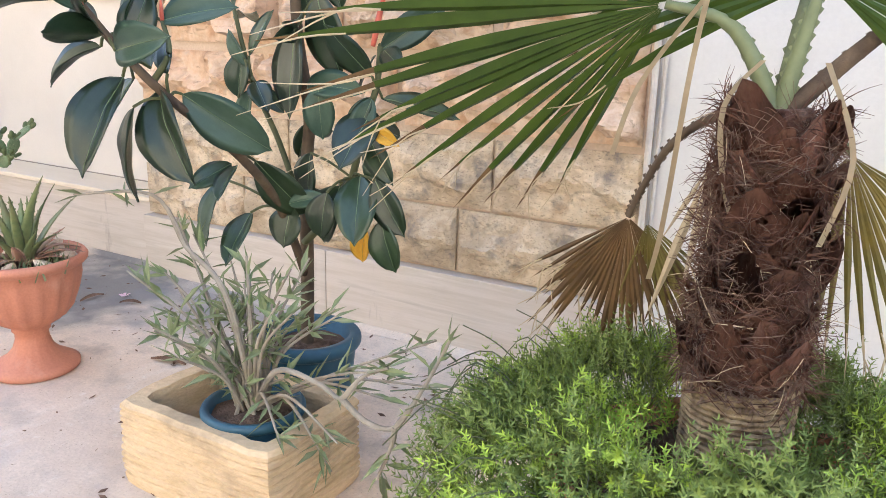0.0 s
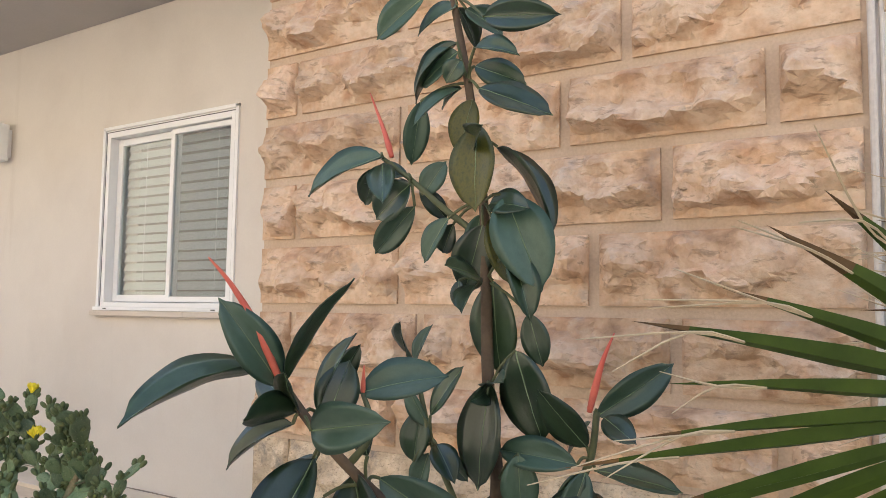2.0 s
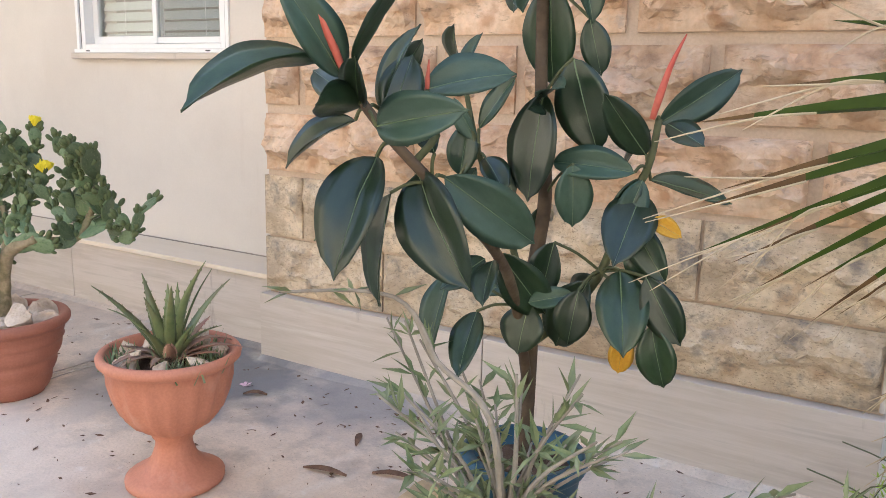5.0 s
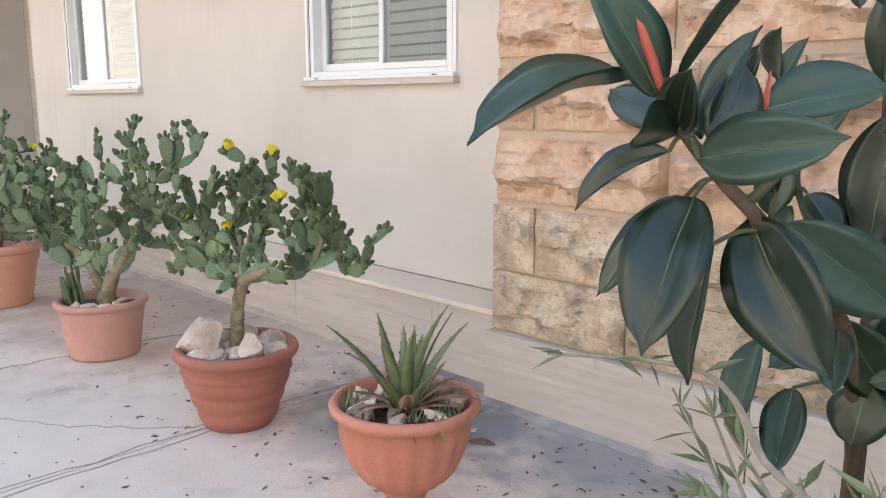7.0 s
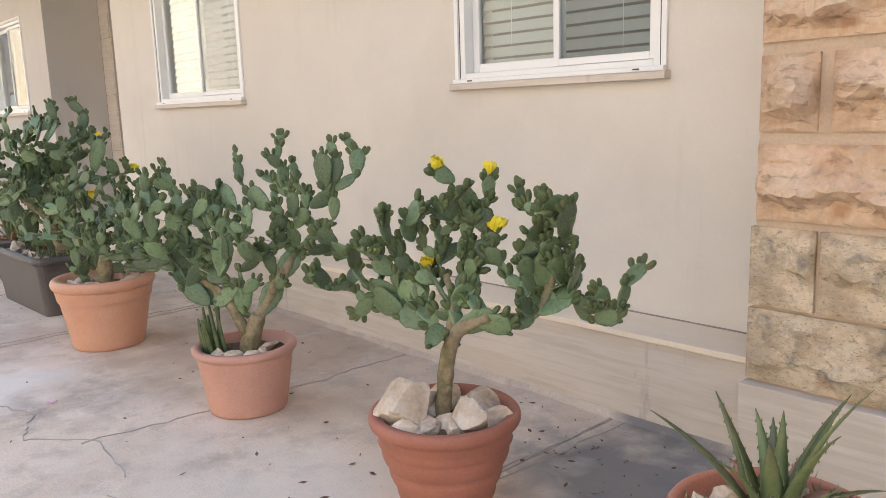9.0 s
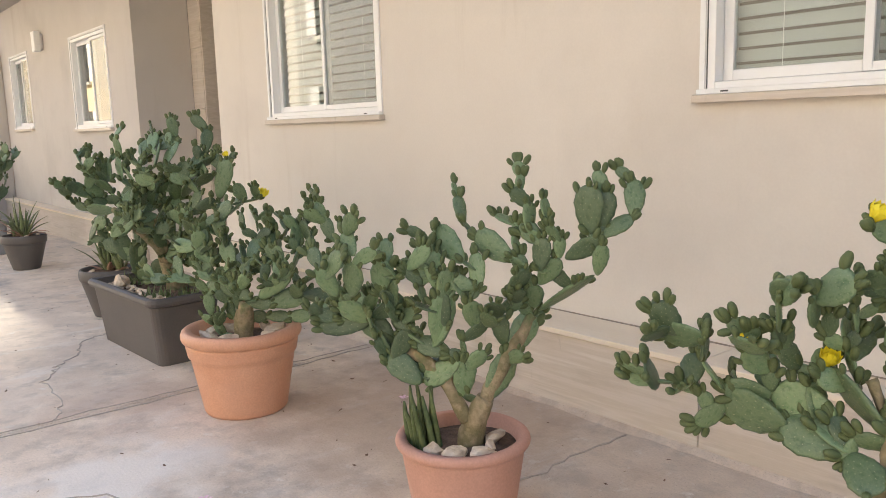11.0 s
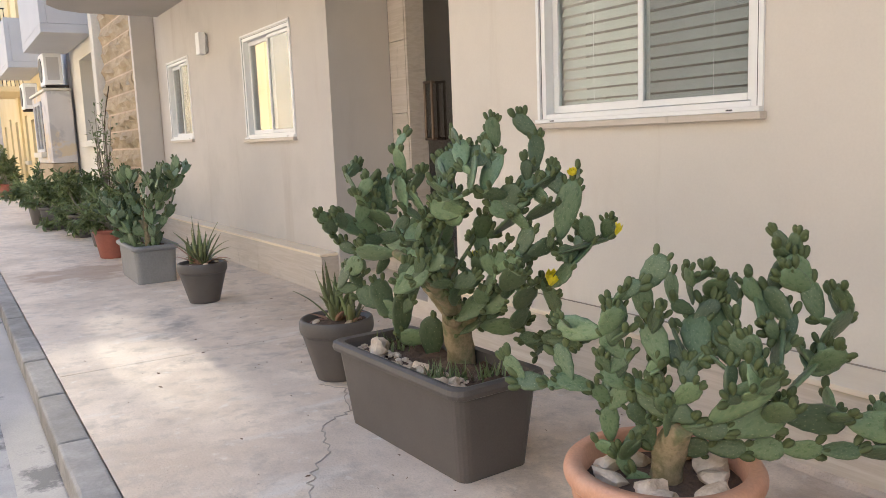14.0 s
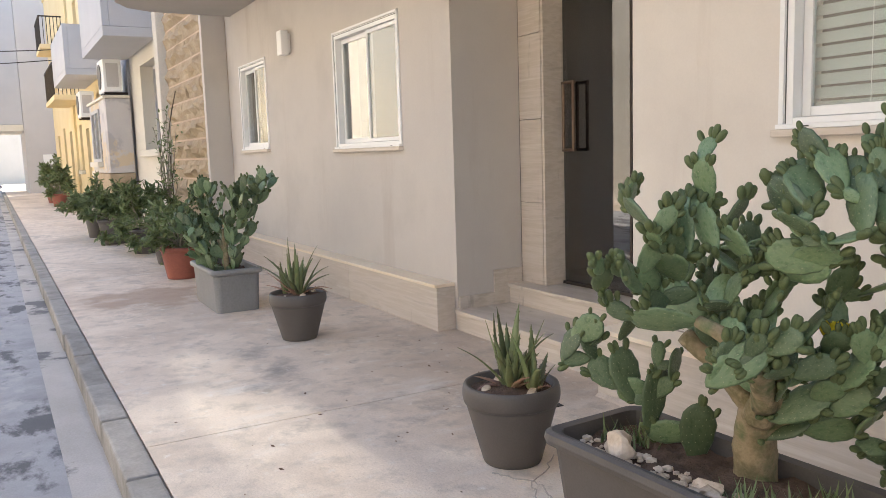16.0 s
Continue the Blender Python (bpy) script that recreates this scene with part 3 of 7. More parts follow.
bm.faces.new(hi)
for i in range(len(lo)):
    k = (i + 1) % len(lo)
    bm.faces.new((lo[i], lo[k], hi[k], hi[i]))
tagged(link("balcony_slab", bm, SOFFIT), "painted balcony slab over the pavement, its colour darkened for shade", "balcony", kind="structure")

# marble plinths and ledges
pl = thing("plinth", (0, 0, 0), "streaked travertine plinth slabs below the walls", "plinth", kind="structure")
for x0, x1 in ((-2.05, -0.70), (-3.20, -2.05)):
    part("plinth_slab", boxes((x0 + 0.002, x1 - 0.002, 2.545, 2.80, 0.0, 0.312), bevel=0.003), MARBLE, pl)
for x0, x1 in ((-4.75, -3.203), (-6.3, -4.75), (-7.85, -6.3), (-9.50, -7.85)):
    part("plinth_slab", boxes((x0 + 0.002, x1 - 0.002, 2.655, 2.917, 0.0, 0.345), bevel=0.003), MARBLE, pl)
    part("ledge_slab", boxes((x0 + 0.0015, x1 - 0.0015, 2.64, 2.918, 0.347, 0.372), bevel=0.004), LIT_LEDGE, pl)
for x0, x1 in ((-13.0, -11.33), (-14.9, -13.0), (-17.325, -14.9)):
    part("plinth_slab", boxes((x0 + 0.002, x1 - 0.002, 2.70, 2.857, 0.0, 0.325), bevel=0.003), MARBLE, pl)
    part("ledge_slab", boxes((x0 + 0.0015, x1 - 0.0015, 2.685, 2.858, 0.327, 0.352), bevel=0.004), LIT_LEDGE, pl)
bm = bmesh.new()
prev = None
for i in range(127):
    x = -3.22 - i * 0.05
    h = 0.002 + 0.002 * noise.noise(Vector((x * 5, 2, 0)))
    cur = [bm.verts.new((x, 2.908, 0.3725)), bm.verts.new((x, 2.912, 0.3735 + h)), bm.verts.new((x, 2.9195, 0.374 + h))]
    if prev:
        for k in range(2):
            bm.faces.new((prev[k], prev[k + 1], cur[k + 1], cur[k]))
    prev = cur
part("dirty_joint", bm, JOINT_DIRT, pl, "dark dirty joint along the ledge")
part("skirting", boxes((-11.298, -11.28, 2.87, 3.18, 0.15, 0.25), bevel=0.002), MARBLE, pl)
part("skirting", boxes((-11.298, -11.28, 3.18, 3.44, 0.15, 0.42), bevel=0.002), MARBLE, pl)

# entrance: two marble steps, cladding, glazed door
steps = thing("entrance_steps", (-10.4, 3.2, 0), "two streaked travertine entrance steps", "steps", kind="structure")
for y0, z0, z1 in ((2.83, 0.0, 0.125), (3.30, 0.155, 0.275)):
    part("riser", boxes((-0.898, 0.888, y0 + 0.02 - 3.2, 0.75, z0, z1)), MARBLE, steps)
    part("tread", boxes((-0.899, 0.889, y0 - 3.2, 0.75, z1, z1 + 0.03), bevel=0.005), MARBLE, steps)
clad = thing("door_surround", (-11.1, 3.5, 0), "cream veined marble cladding beside the door", "door surround", kind="structure")
z = 0.306
for h in (0.62, 0.62, 0.62, 0.62, 0.42):
    part("marble_panel", boxes((-0.195, 0.075, -0.05, 0.2, z, z + h - 0.004), bevel=0.002), MARBLE, clad)
    z += h
part("jamb", boxes((0.079, 0.105, -0.046, 0.16, 0.306, 3.19), bevel=0.002), MARBLE, clad)
door = thing("door_1", (-10.3, 3.63, 0.31), "tall dark glazed entrance door with bronze pull handle", "door", kind="structure")
part("glass_leaf", boxes((-0.68, 0.03, -0.006, 0.006, 0.02, 2.87)), DARK_GLASS, door)
part("glass_leaf", boxes((0.05, 0.76, -0.006, 0.006, 0.02, 2.87)), DARK_GLASS, door)
part("door_frame", boxes((-0.69, 0.78, -0.02, 0.02, 2.87, 2.89), (-0.69, 0.78, -0.02, 0.02, 0.0, 0.02), (0.03, 0.05, -0.02, 0.02, 0.02, 2.87)), IRON, door)
bm = bmesh.new()
for dy in (-0.07,):
    for hx in (-0.60, -0.49):
        tube(bm, [(hx, dy, 1.00), (hx, dy, 1.48)], 0.012)
    for hz in (1.00, 1.48):
        tube(bm, [(-0.612, dy, hz), (-0.478, dy, hz)], 0.012)
        tube(bm, [(-0.545, dy, hz), (-0.545, 0.0, hz)], 0.009)
part("pull_handle", bm, BRONZE, door, "rectangular bronze pull handle")


# ---- windows ----
def window(n, w, y, shade):
    x0, x1, z0, z1 = w
    cx, W, H = (x0 + x1) / 2, x1 - x0, z1 - z0
    ob = thing(f"window_{n}", (cx, y, z0), "white aluminium sliding window with insect screen on one sash", "window", kind="structure")
    a, h = W / 2, H
    t = 0.045
    part("window_frame", boxes((-a, -a + t, -0.012, 0.09, 0, h), (a - t, a, -0.012, 0.09, 0, h), (-a + t, a - t, -0.012, 0.09, h - t, h), (-a + t, a - t, -0.012, 0.09, 0, t), bevel=0.003), ALU, ob)
    part("window_rail", boxes((-a - 0.02, -a + 0.004, -0.022, -0.004, -0.01, h + 0.02), (a - 0.004, a + 0.02, -0.022, -0.004, -0.01, h + 0.02), (-a - 0.02, a + 0.02, -0.022, -0.004, h + 0.002, h + 0.022), bevel=0.002), ALU, ob)
    part("window_sill", boxes((-a - 0.035, a + 0.035, -0.055, 0.0, -0.036, -0.004), bevel=0.004), MARBLE, ob, "pale stone sill")
    part("sill_track", boxes((-a - 0.02, a + 0.02, -0.042, -0.014, -0.003, 0.018), bevel=0.003), ALU, ob)
    part("gasket", boxes((-a + 0.008, -a + 0.013, -0.0135, -0.0115, 0.02, h - 0.008), (a - 0.013, a - 0.008, -0.0135, -0.0115, 0.02, h - 0.008), (-a + 0.014, a - 0.014, -0.0135, -0.0115, h - 0.013, h - 0.008)), ALU_DARK, ob)
    for hx in (-a * 0.82, a * 0.82):
        part("drain_slot", boxes((hx - 0.016, hx + 0.016, -0.0445, -0.0415, 0.004, 0.010)), ALU_DARK, ob)
    m = 0.02
    for s, name, dy, mat in ((-1, "sash", 0.045, GLASS), (1, "screen_sash", 0.014, SCREEN)):
        l, r = (-a + t + 0.002, m + 0.015) if s < 0 else (-0.015 + m, a - t - 0.002)
        f = 0.042 if s < 0 else 0.032
        b0, b1 = t + 0.003, h - t - 0.003
        sash = part(name, boxes((l, l + f, dy, dy + 0.026, b0, b1), (r - f, r, dy, dy + 0.026, b0, b1), (l + f, r - f, dy, dy + 0.026, b1 - f, b1), (l + f, r - f, dy, dy + 0.026, b0, b0 + f), bevel=0.003), ALU, ob)
        pane = part("pane" if s < 0 else "mesh", boxes((l + f, r - f, dy + 0.011, dy + 0.015, b0 + f, b1 - f)), mat, sash)
        pane.visible_shadow = False
    if not shade:
        return
    # blind inside
    blind = thing("window_blind", (cx, y + 0.125, z0), "grey-green slatted blind lowered behind the window", "blind")
    bm = boxes((-a + 0.05, a - 0.05, -0.0012, 0.0012, -0.027, 0.027))
    me_ob = part("slat", bm, BLIND, blind)
    me_ob.matrix_basis = pose(0, 0, 0.03, -28)
    zz = 0.03 + 0.058
    while zz < h - 0.02:
        piece("slat", me_ob.data, blind, pose(0, 0, zz, -28))
        zz += 0.058
    for cxx in (-a * 0.55, a * 0.55):
        bm = bmesh.new()
        tube(bm, [(cxx, -0.028, 0.0), (cxx, -0.028, h)], 0.0015, 5)
        part("cord", bm, ALU, blind)
    part("head_rail", boxes((-a + 0.05, a - 0.05, -0.02, 0.02, h - 0.02, h + 0.02)), ALU, blind)


for i, (w, y) in enumerate(((W1, 2.93), (W2, 2.93), (W3, 2.87), (W4, 2.87)), 1):
    window(i, w, y, i < 3)


def wall_lamp(x, y, z):
    ob = thing("wall_lamp", (x, y, z), "small white box-shaped wall lamp", "lamp", "wall lamps")
    part("back_plate", boxes((-0.05, 0.05, -0.03, 0.0, -0.1, 0.1), bevel=0.004), ALU, ob)
    part("shade", boxes((-0.075, 0.075, -0.115, -0.03, -0.13, 0.13), bevel=0.01), ALU, ob)


wall_lamp(-14.75, 2.858, 2.55)
wall_lamp(-6.08, 2.918, 2.53)

# ---- rock-faced stone wall ----
Z = [0.315, 0.575, 0.852, 1.137, 1.417, 1.702, 1.982, 2.262, 2.542, 2.822, 3.102, 3.382, 3.662]
JOINTS = [(-2.545, -1.43), (-2.975, -2.27, -1.285), (-2.39, -1.7, -0.97), (-2.975, -2.295, -1.96, -1.29), (-2.39, -1.57), (-2.965, -1.315), (-2.39, -1.68, -0.985),
          (-2.975, -1.45), (-2.4, -1.9, -1.1), (-2.96, -1.6), (-2.4, -1.2), (-2.9, -1.7)]


def stone_block(w, h, seed, rough, proud, name, mat, parent, at, nx=None, nz=16, left=0.035):
    """One rock-faced block: a smooth margin, then a broken face that bulges out."""
    rr = random.Random(seed)
    bm = bmesh.new()
    nx = nx or max(8, int(w / 0.021))
    o = Vector((rr.uniform(-99, 99), rr.uniform(-99, 99), rr.uniform(-99, 99)))
    grid = []
    mx, mz = 0.012, 0.012
    us = [0.0] + [mx + (w - 2 * mx) * i / (nx - 2) for i in range(nx - 1)] + [w]
    vs = [0.0] + [mz + (h - 2 * mz) * k / (nz - 2) for k in range(nz - 1)] + [h]
    for vv in vs:
        row = []
        for u in us:
            e = min(u / left, (w - u) / 0.035), min(vv, h - vv) / 0.035
            k = min(1.0, e[0]) * min(1.0, e[1])
            k = k ** 0.55 if k > 0 else 0
            p = Vector((u, 0, vv)) + o
            facet = noise.voronoi(p * 7.5)[0][0]
            crest = h * (0.40 + 0.45 * noise.noise(Vector((u * 5, 0, 0)) + o))
            crest = min(0.75 * h, max(0.16 * h, crest))
            shape = 0.08 + 1.12 * (vv / crest) ** 1.9 if vv < crest else 1.2 - 0.55 * (vv - crest) / (h - crest)
            d = proud * (shape + 0.5 * noise.noise(p * 4.0) + 0.75 * noise.noise(p * 9.0) - 0.8 * facet) + rough * noise.noise(p * 30) + 0.07 * proud * noise.noise(Vector((p.x * 5, 0, p.z * 45)))
            d = max(0.006, d) * k
            ju = rr.uniform(-0.007, 0.007) if 0.02 < u < w - 0.02 else 0
            jv = rr.uniform(-0.006, 0.006) if 0.02 < vv < h - 0.02 else 0
            row.append(bm.verts.new((u + ju, -d, vv + jv)))
        grid.append(row)
    for r0, r1 in zip(grid, grid[1:]):
        for i in range(len(r0) - 1):
            a, b, c, d = r0[i], r0[i + 1], r1[i + 1], r1[i]
            if rr.random() < 0.5:
                bm.faces.new((a, b, c)), bm.faces.new((a, c, d))
            else:
                bm.faces.new((a, b, d)), bm.faces.new((b, c, d))
    # sides back into the wall
    edge = grid[0] + [r[-1] for r in grid[1:]] + grid[-1][-2::-1] + [r[0] for r in grid[-2:0:-1]]
    back = [bm.verts.new((v.co.x, 0.06, v.co.z)) for v in edge]
    for i in range(len(edge)):
        k = (i + 1) % len(edge)
        bm.faces.new((edge[i], back[i], back[k], edge[k]))
    ob = part(name, bm, mat, parent)
    ob.matrix_basis = at
    return ob


stone = thing("wall_stone", (0, 0, 0), "rock-faced golden limestone block wall", "wall", kind="structure")
part("backing", boxes((-3.18, -0.712, 2.600, 3.17, 0.312, 7.2)), MORTAR, stone)
part("upper_facing", boxes((-3.19, -0.712, 2.57, 2.598, 3.662, 7.2)), STONE, stone)
for r, (z0, z1) in enumerate(zip(Z, Z[1:])):
    xs = [-3.2, *JOINTS[r], -0.72]
    for i, (x0, x1) in enumerate(zip(xs, xs[1:])):
        old = r < 2
        stone_block(x1 - x0 - (0.012 if old else 0.042), z1 - z0 - (0.012 if old else 0.040), r * 31 + i * 7 + 3, 0.012 if old else 0.010, 0.050 if old else 0.098, "stone_block", OLD_STONE if old else STONE, stone, pose(x0 + (0.006 if old else 0.021), 2.588, z0 + (0.006 if old else 0.020)), left=0.11 if i == 0 else 0.035)
for r, (z0, z1) in enumerate(zip(Z[:9], Z[1:])):
    stone_block(0.30, z1 - z0 - 0.012, r + 500, 0.003, 0.005, "stone_block", OLD_STONE if r < 2 else STONE, stone, pose(-3.185, 2.905, z0 + 0.006, 0, 0, -90), nx=6, nz=6)

# exposed stones and the cable at the neighbour's edge
for x, z, w, h in ((-0.685, 1.55, 0.20, 0.42), (-0.69, 2.3, 0.14, 0.4)):
    ob = tagged(link("bare_stone", boxes((x, x + w, 2.608, 2.7, z, z + h), bevel=0.01), OLD_STONE), "bare yellow stone patch in the white wall", "stone", kind="structure")
bm = bmesh.new()
tube(bm, [(-0.712, 2.575, z) for z in (0.33, 1.5, 3.0, 5.0)], 0.011)
cab = thing("wall_cable", (0, 0, 0), "pale cables running down the wall edge", "cable")
part("cable", bm, CABLE, cab)
bm = bmesh.new()
tube(bm, [(-0.688, 2.598 + 0.004 * (i % 2), 0.33 + 0.5 * i) for i in range(10)], 0.007)
part("cable", bm, CABLE, cab)


# ---- the far part of the street ----
def facade_window(parent, x0, x1, z0, z1, y, mat, sill=True):
    w = part("window", boxes((x0, x1, y - 0.004, y + 0.06, z0, z1)), ALU_DARK, parent)
    f = 0.07
    part("frame", boxes((x0, x0 + f, y - 0.03, y, z0, z1), (x1 - f, x1, y - 0.03, y, z0, z1), (x0 + f, x1 - f, y - 0.03, y, z1 - f, z1), (x0 + f, x1 - f, y - 0.03, y, z0, z0 + f), ((x0 + x1) / 2 - 0.03, (x0 + x1) / 2 + 0.03, y - 0.03, y, z0 + f, z1 - f)), mat, w)
    if sill:
        part("sill", boxes((x0 - 0.1, x1 + 0.1, y - 0.12, y - 0.005, z0 - 0.12, z0), bevel=0.01), CREAM_WALL, w)


def house(name, x0, x1, y, h, mat, holes, label):
    ob = thing(name, ((x0 + x1) / 2, y + 2.5, 0), label, "house", kind="structure")
    cx, cy = (x0 + x1) / 2, y + 2.5
    wl = wall("wall", x0, x1, y, y + 0.4, 0, h, holes, mat, label)
    wl.parent = ob
    wl.matrix_basis = pose(-cx, -cy, 0)
    for k in ("category", "kind"):
        del wl[k]
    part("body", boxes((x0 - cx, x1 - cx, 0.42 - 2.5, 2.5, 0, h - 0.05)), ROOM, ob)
    part("parapet", boxes((x0 - cx, x1 - cx, -2.56, -2.1, h, h + 0.25), bevel=0.02), mat, ob)
    for a, b, c, d in holes:
        w = part("window" if c > 0.3 else "door", boxes((a - cx, b - cx, 0.30 - 2.5, 0.36 - 2.5, c, d)), WOOD_DARK if c < 0.3 else DARK_GLASS, ob)
        f = 0.06
        part("frame", boxes((a - cx, a + f - cx, 0.24 - 2.5, 0.296 - 2.5, c, d), (b - f - cx, b - cx, 0.24 - 2.5, 0.296 - 2.5, c, d), (a + f - cx, b - f - cx, 0.24 - 2.5, 0.296 - 2.5, d - f, d), ((a + b) / 2 - 0.03 - cx, (a + b) / 2 + 0.03 - cx, 0.24 - 2.5, 0.296 - 2.5, c, d - f)), GREY_WALL, w)
        if c > 0.3:
            part("sill", boxes((a - 0.12 - cx, b + 0.12 - cx, -2.62, -2.505, c - 0.13, c - 0.005), bevel=0.01), CREAM_WALL, w)
    return ob


tagged(link("wall_far_return", boxes((-17.44, -17.33, 2.535, 2.857, 0.0, 7.2), bevel=0.004), SHADED_PLASTER), "plastered return of the next house, shade in its colour", "wall", kind="structure")
pier = thing("wall_far_stone", (0, 0, 0), "golden rock-faced limestone corner of the next house", "wall", kind="structure")
part("backing", boxes((-20.3, -17.46, 2.645, 3.2, 0.0, 7.2)), MORTAR, pier)
z, r = 0.75, 0
part("base_stones", boxes((-20.3, -17.46, 2.56, 2.64, 0.0, 0.36), (-20.3, -17.46, 2.59, 2.64, 0.37, 0.745), bevel=0.01), FAR_STONE, pier)
while z < 6.5:
    xs = [-20.3, -19.3 + (r % 2) * 0.5, -18.3 + (r % 2) * 0.4, -17.47]
    for i, (x0, x1) in enumerate(zip(xs, xs[1:])):
        stone_block(x1 - x0 - 0.014, 0.272, 900 + r * 5 + i, 0.01, 0.085, "stone_block", FAR_STONE, pier, pose(x0 + 0.007, 2.64, z), nx=9, nz=6)
    z += 0.30
    r += 1
tagged(link("pilaster", boxes((-20.62, -20.31, 2.50, 2.9, 0.0, 7.0), bevel=0.015), CREAM_WALL), "cream limewashed stone pilaster", "pilaster", kind="structure")
house("stone_house", -24.4, -20.63, 2.66, 7.0, CREAM_WALL, [(-23.1, -21.25, 1.55, 3.2), (-22.9, -21.5, 4.2, 6.2)], "cream limewashed stone house with deep window")
house("grey_house", -27.8, -24.41, 2.60, 7.2, BLUE_WALL, [(-27.2, -26.0, 1.3, 2.9), (-26.6, -25.3, 4.3, 6.3)], "pale grey rendered house with a low stone base")
house("yellow_house", -36.5, -27.81, 2.62, 8.0, YELLOW_WALL, [(-29.6, -28.6, 0.05, 2.5), (-31.6, -30.6, 1.1, 2.7), (-33.6, -32.7, 0.05, 2.4), (-35.6, -34.8, 1.1, 2.6), (-30.6, -29.4, 4.2, 6.4), (-34.6, -33.6, 4.2, 6.4)], "warm yellow limewashed townhouse with doors and windows")
house("yellow_house", -46, -36.51, 2.55, 8.4, YELLOW_WALL, [(-38.6, -37.6, 0.05, 2.5), (-41.2, -40.3, 1.1, 2.7), (-44.2, -43.2, 0.05, 2.5), (-39.6, -38.4, 4.2, 6.4), (-43.6, -42.4, 4.2, 6.4)], "warm yellow limewashed townhouse further along the street")
bay = thing("house_bay", (-25.7, 2.35, 0), "patchy grey rendered ground-floor bay on a bare stone base", "bay", kind="structure")
part("wall", boxes((-1.5, 1.5, -0.25, 0.245, 1.10, 2.66), bevel=0.015), PATCHY, bay)
for k in range(4):
    part("stone_block", boxes((-1.52 + 0.76 * k, -0.772 + 0.76 * k, -0.28, 0.245, 0.0, 0.54), bevel=0.015), FAR_STONE, bay)
    part("stone_block", boxes((-1.51 + 0.755 * k, -0.767 + 0.755 * k, -0.27, 0.245, 0.55, 1.09), bevel=0.015), FAR_STONE, bay)
part("coping", boxes((-1.54, 1.54, -0.30, 0.245, 2.665, 2.72), bevel=0.01), CREAM_WALL, bay)
facade_window(bay, -1.0, 0.4, 1.35, 2.5, -0.254, GREY_WALL)



def balcony(x0, x1, y0, z, h, mat, rail=False, label="pale grey rendered balcony box"):
    ob = thing("balcony", ((x0 + x1) / 2, 2.6, z), label, "balcony", "balconies along the street", "structure")
    a, d = (x1 - x0) / 2, y0 - 2.6
    part("slab", boxes((-a, a, d, 0.0, 0.0, 0.16), bevel=0.01), mat, ob)
    if rail:
        for i in range(12):
            bm = bmesh.new()
            x = -a + 0.03 + (2 * a - 0.06) * i / 11
            tube(bm, [(x, d + 0.03, 0.16), (x, d + 0.03, h)], 0.012, 6)
            part("baluster", bm, IRON, ob)
        for i in range(7):
            bm = bmesh.new()
            y = d + 0.03 - d * i / 7
            tube(bm, [(a - 0.03, y, 0.16), (a - 0.03, y, h)], 0.012, 6)
            part("baluster", bm, IRON, ob)
        part("handrail", boxes((-a, a, d, d + 0.05, h, h + 0.04), (a - 0.05, a, d + 0.05, 0, h, h + 0.04)), IRON, ob)
    else:
        part("parapet", boxes((-a, a, d, d + 0.12, 0.162, h), (-a, -a + 0.12, d + 0.121, 0, 0.162, h), (a - 0.12, a, d + 0.121, 0, 0.162, h), bevel=0.01), mat, ob)


balcony(-24.3, -20.9, 1.75, 3.45, 1.2, BLUE_WALL)
balcony(-32.5, -28.4, 1.75, 3.55, 1.25, BLUE_WALL)
balcony(-37.5, -33.6, 1.8, 3.3, 1.1, YELLOW_WALL, True, "yellow balcony slab with dark iron railing")
balcony(-40.5, -37.9, 1.8, 5.4, 1.1, YELLOW_WALL, True, "yellow balcony slab with dark iron railing")


def air_conditioner(x, y, z):
    ob = thing("air_conditioner", (x, y, z), "white wall-mounted air conditioner unit with fan grille", "air conditioner", "air conditioners")
    part("casing", boxes((-0.45, 0.45, -0.36, 0.0, 0.0, 0.68), bevel=0.02), ALU, ob)
    bm = lathe([(0.0, 0.0), (0.26, 0.0), (0.26, 0.015), (0.0, 0.015)], 24)
    g = part("fan_grille", bm, ALU_DARK, ob)
    g.matrix_basis = pose(-0.1, -0.362, 0.34, 90)
    g2 = part("side_grille", boxes((0.452, 0.458, -0.3, -0.06, 0.1, 0.58)), GREY_WALL, ob)
    for dx in (-0.3, 0.3):
        part("bracket", boxes((dx - 0.02, dx + 0.02, -0.34, 0.12, -0.05, -0.002), (dx - 0.02, dx + 0.02, 0.06, 0.12, -0.3, -0.05)), IRON, ob)


air_conditioner(-24.62, 2.46, 2.79)
air_conditioner(-29.9, 2.48, 2.55)

# the street bends: a grey house with an upper room across the end
end = thing("end_house", (-52, 4, 0), "pale grey house across the end of the street", "house", kind="structure")
part("wall", boxes((-1.0, 4.0, -2.6, 6.0, 0, 9.0), bevel=0.02), GREY_WALL, end)
part("bridge_room", boxes((-0.6, 4.0, -12.0, -2.61, 3.2, 9.0), bevel=0.02), BLUE_WALL, end)
part("bridge_beam", boxes((-0.7, 4.1, -12.0, -2.61, 2.9, 3.195)), CREAM_WALL, end)
for yy in (-5.2, -8.2):
    w = part("window", boxes((4.0, 4.03, yy - 0.6, yy + 0.6, 4.2, 6.0)), DARK_GLASS, end)
    part("frame", boxes((4.031, 4.06, yy - 0.6, yy - 0.52, 4.2, 6.0), (4.031, 4.06, yy + 0.52, yy + 0.6, 4.2, 6.0), (4.031, 4.06, yy - 0.52, yy + 0.52, 5.92, 6.0)), ALU, w)
part("post_box", boxes((4.0, 4.1, -1.9, -1.5, 1.3, 1.8), bevel=0.01), ALU, end)
far_end = thing("far_house", (-75, -3, 0), "distant pale house seen below the bridge", "house", kind="structure")
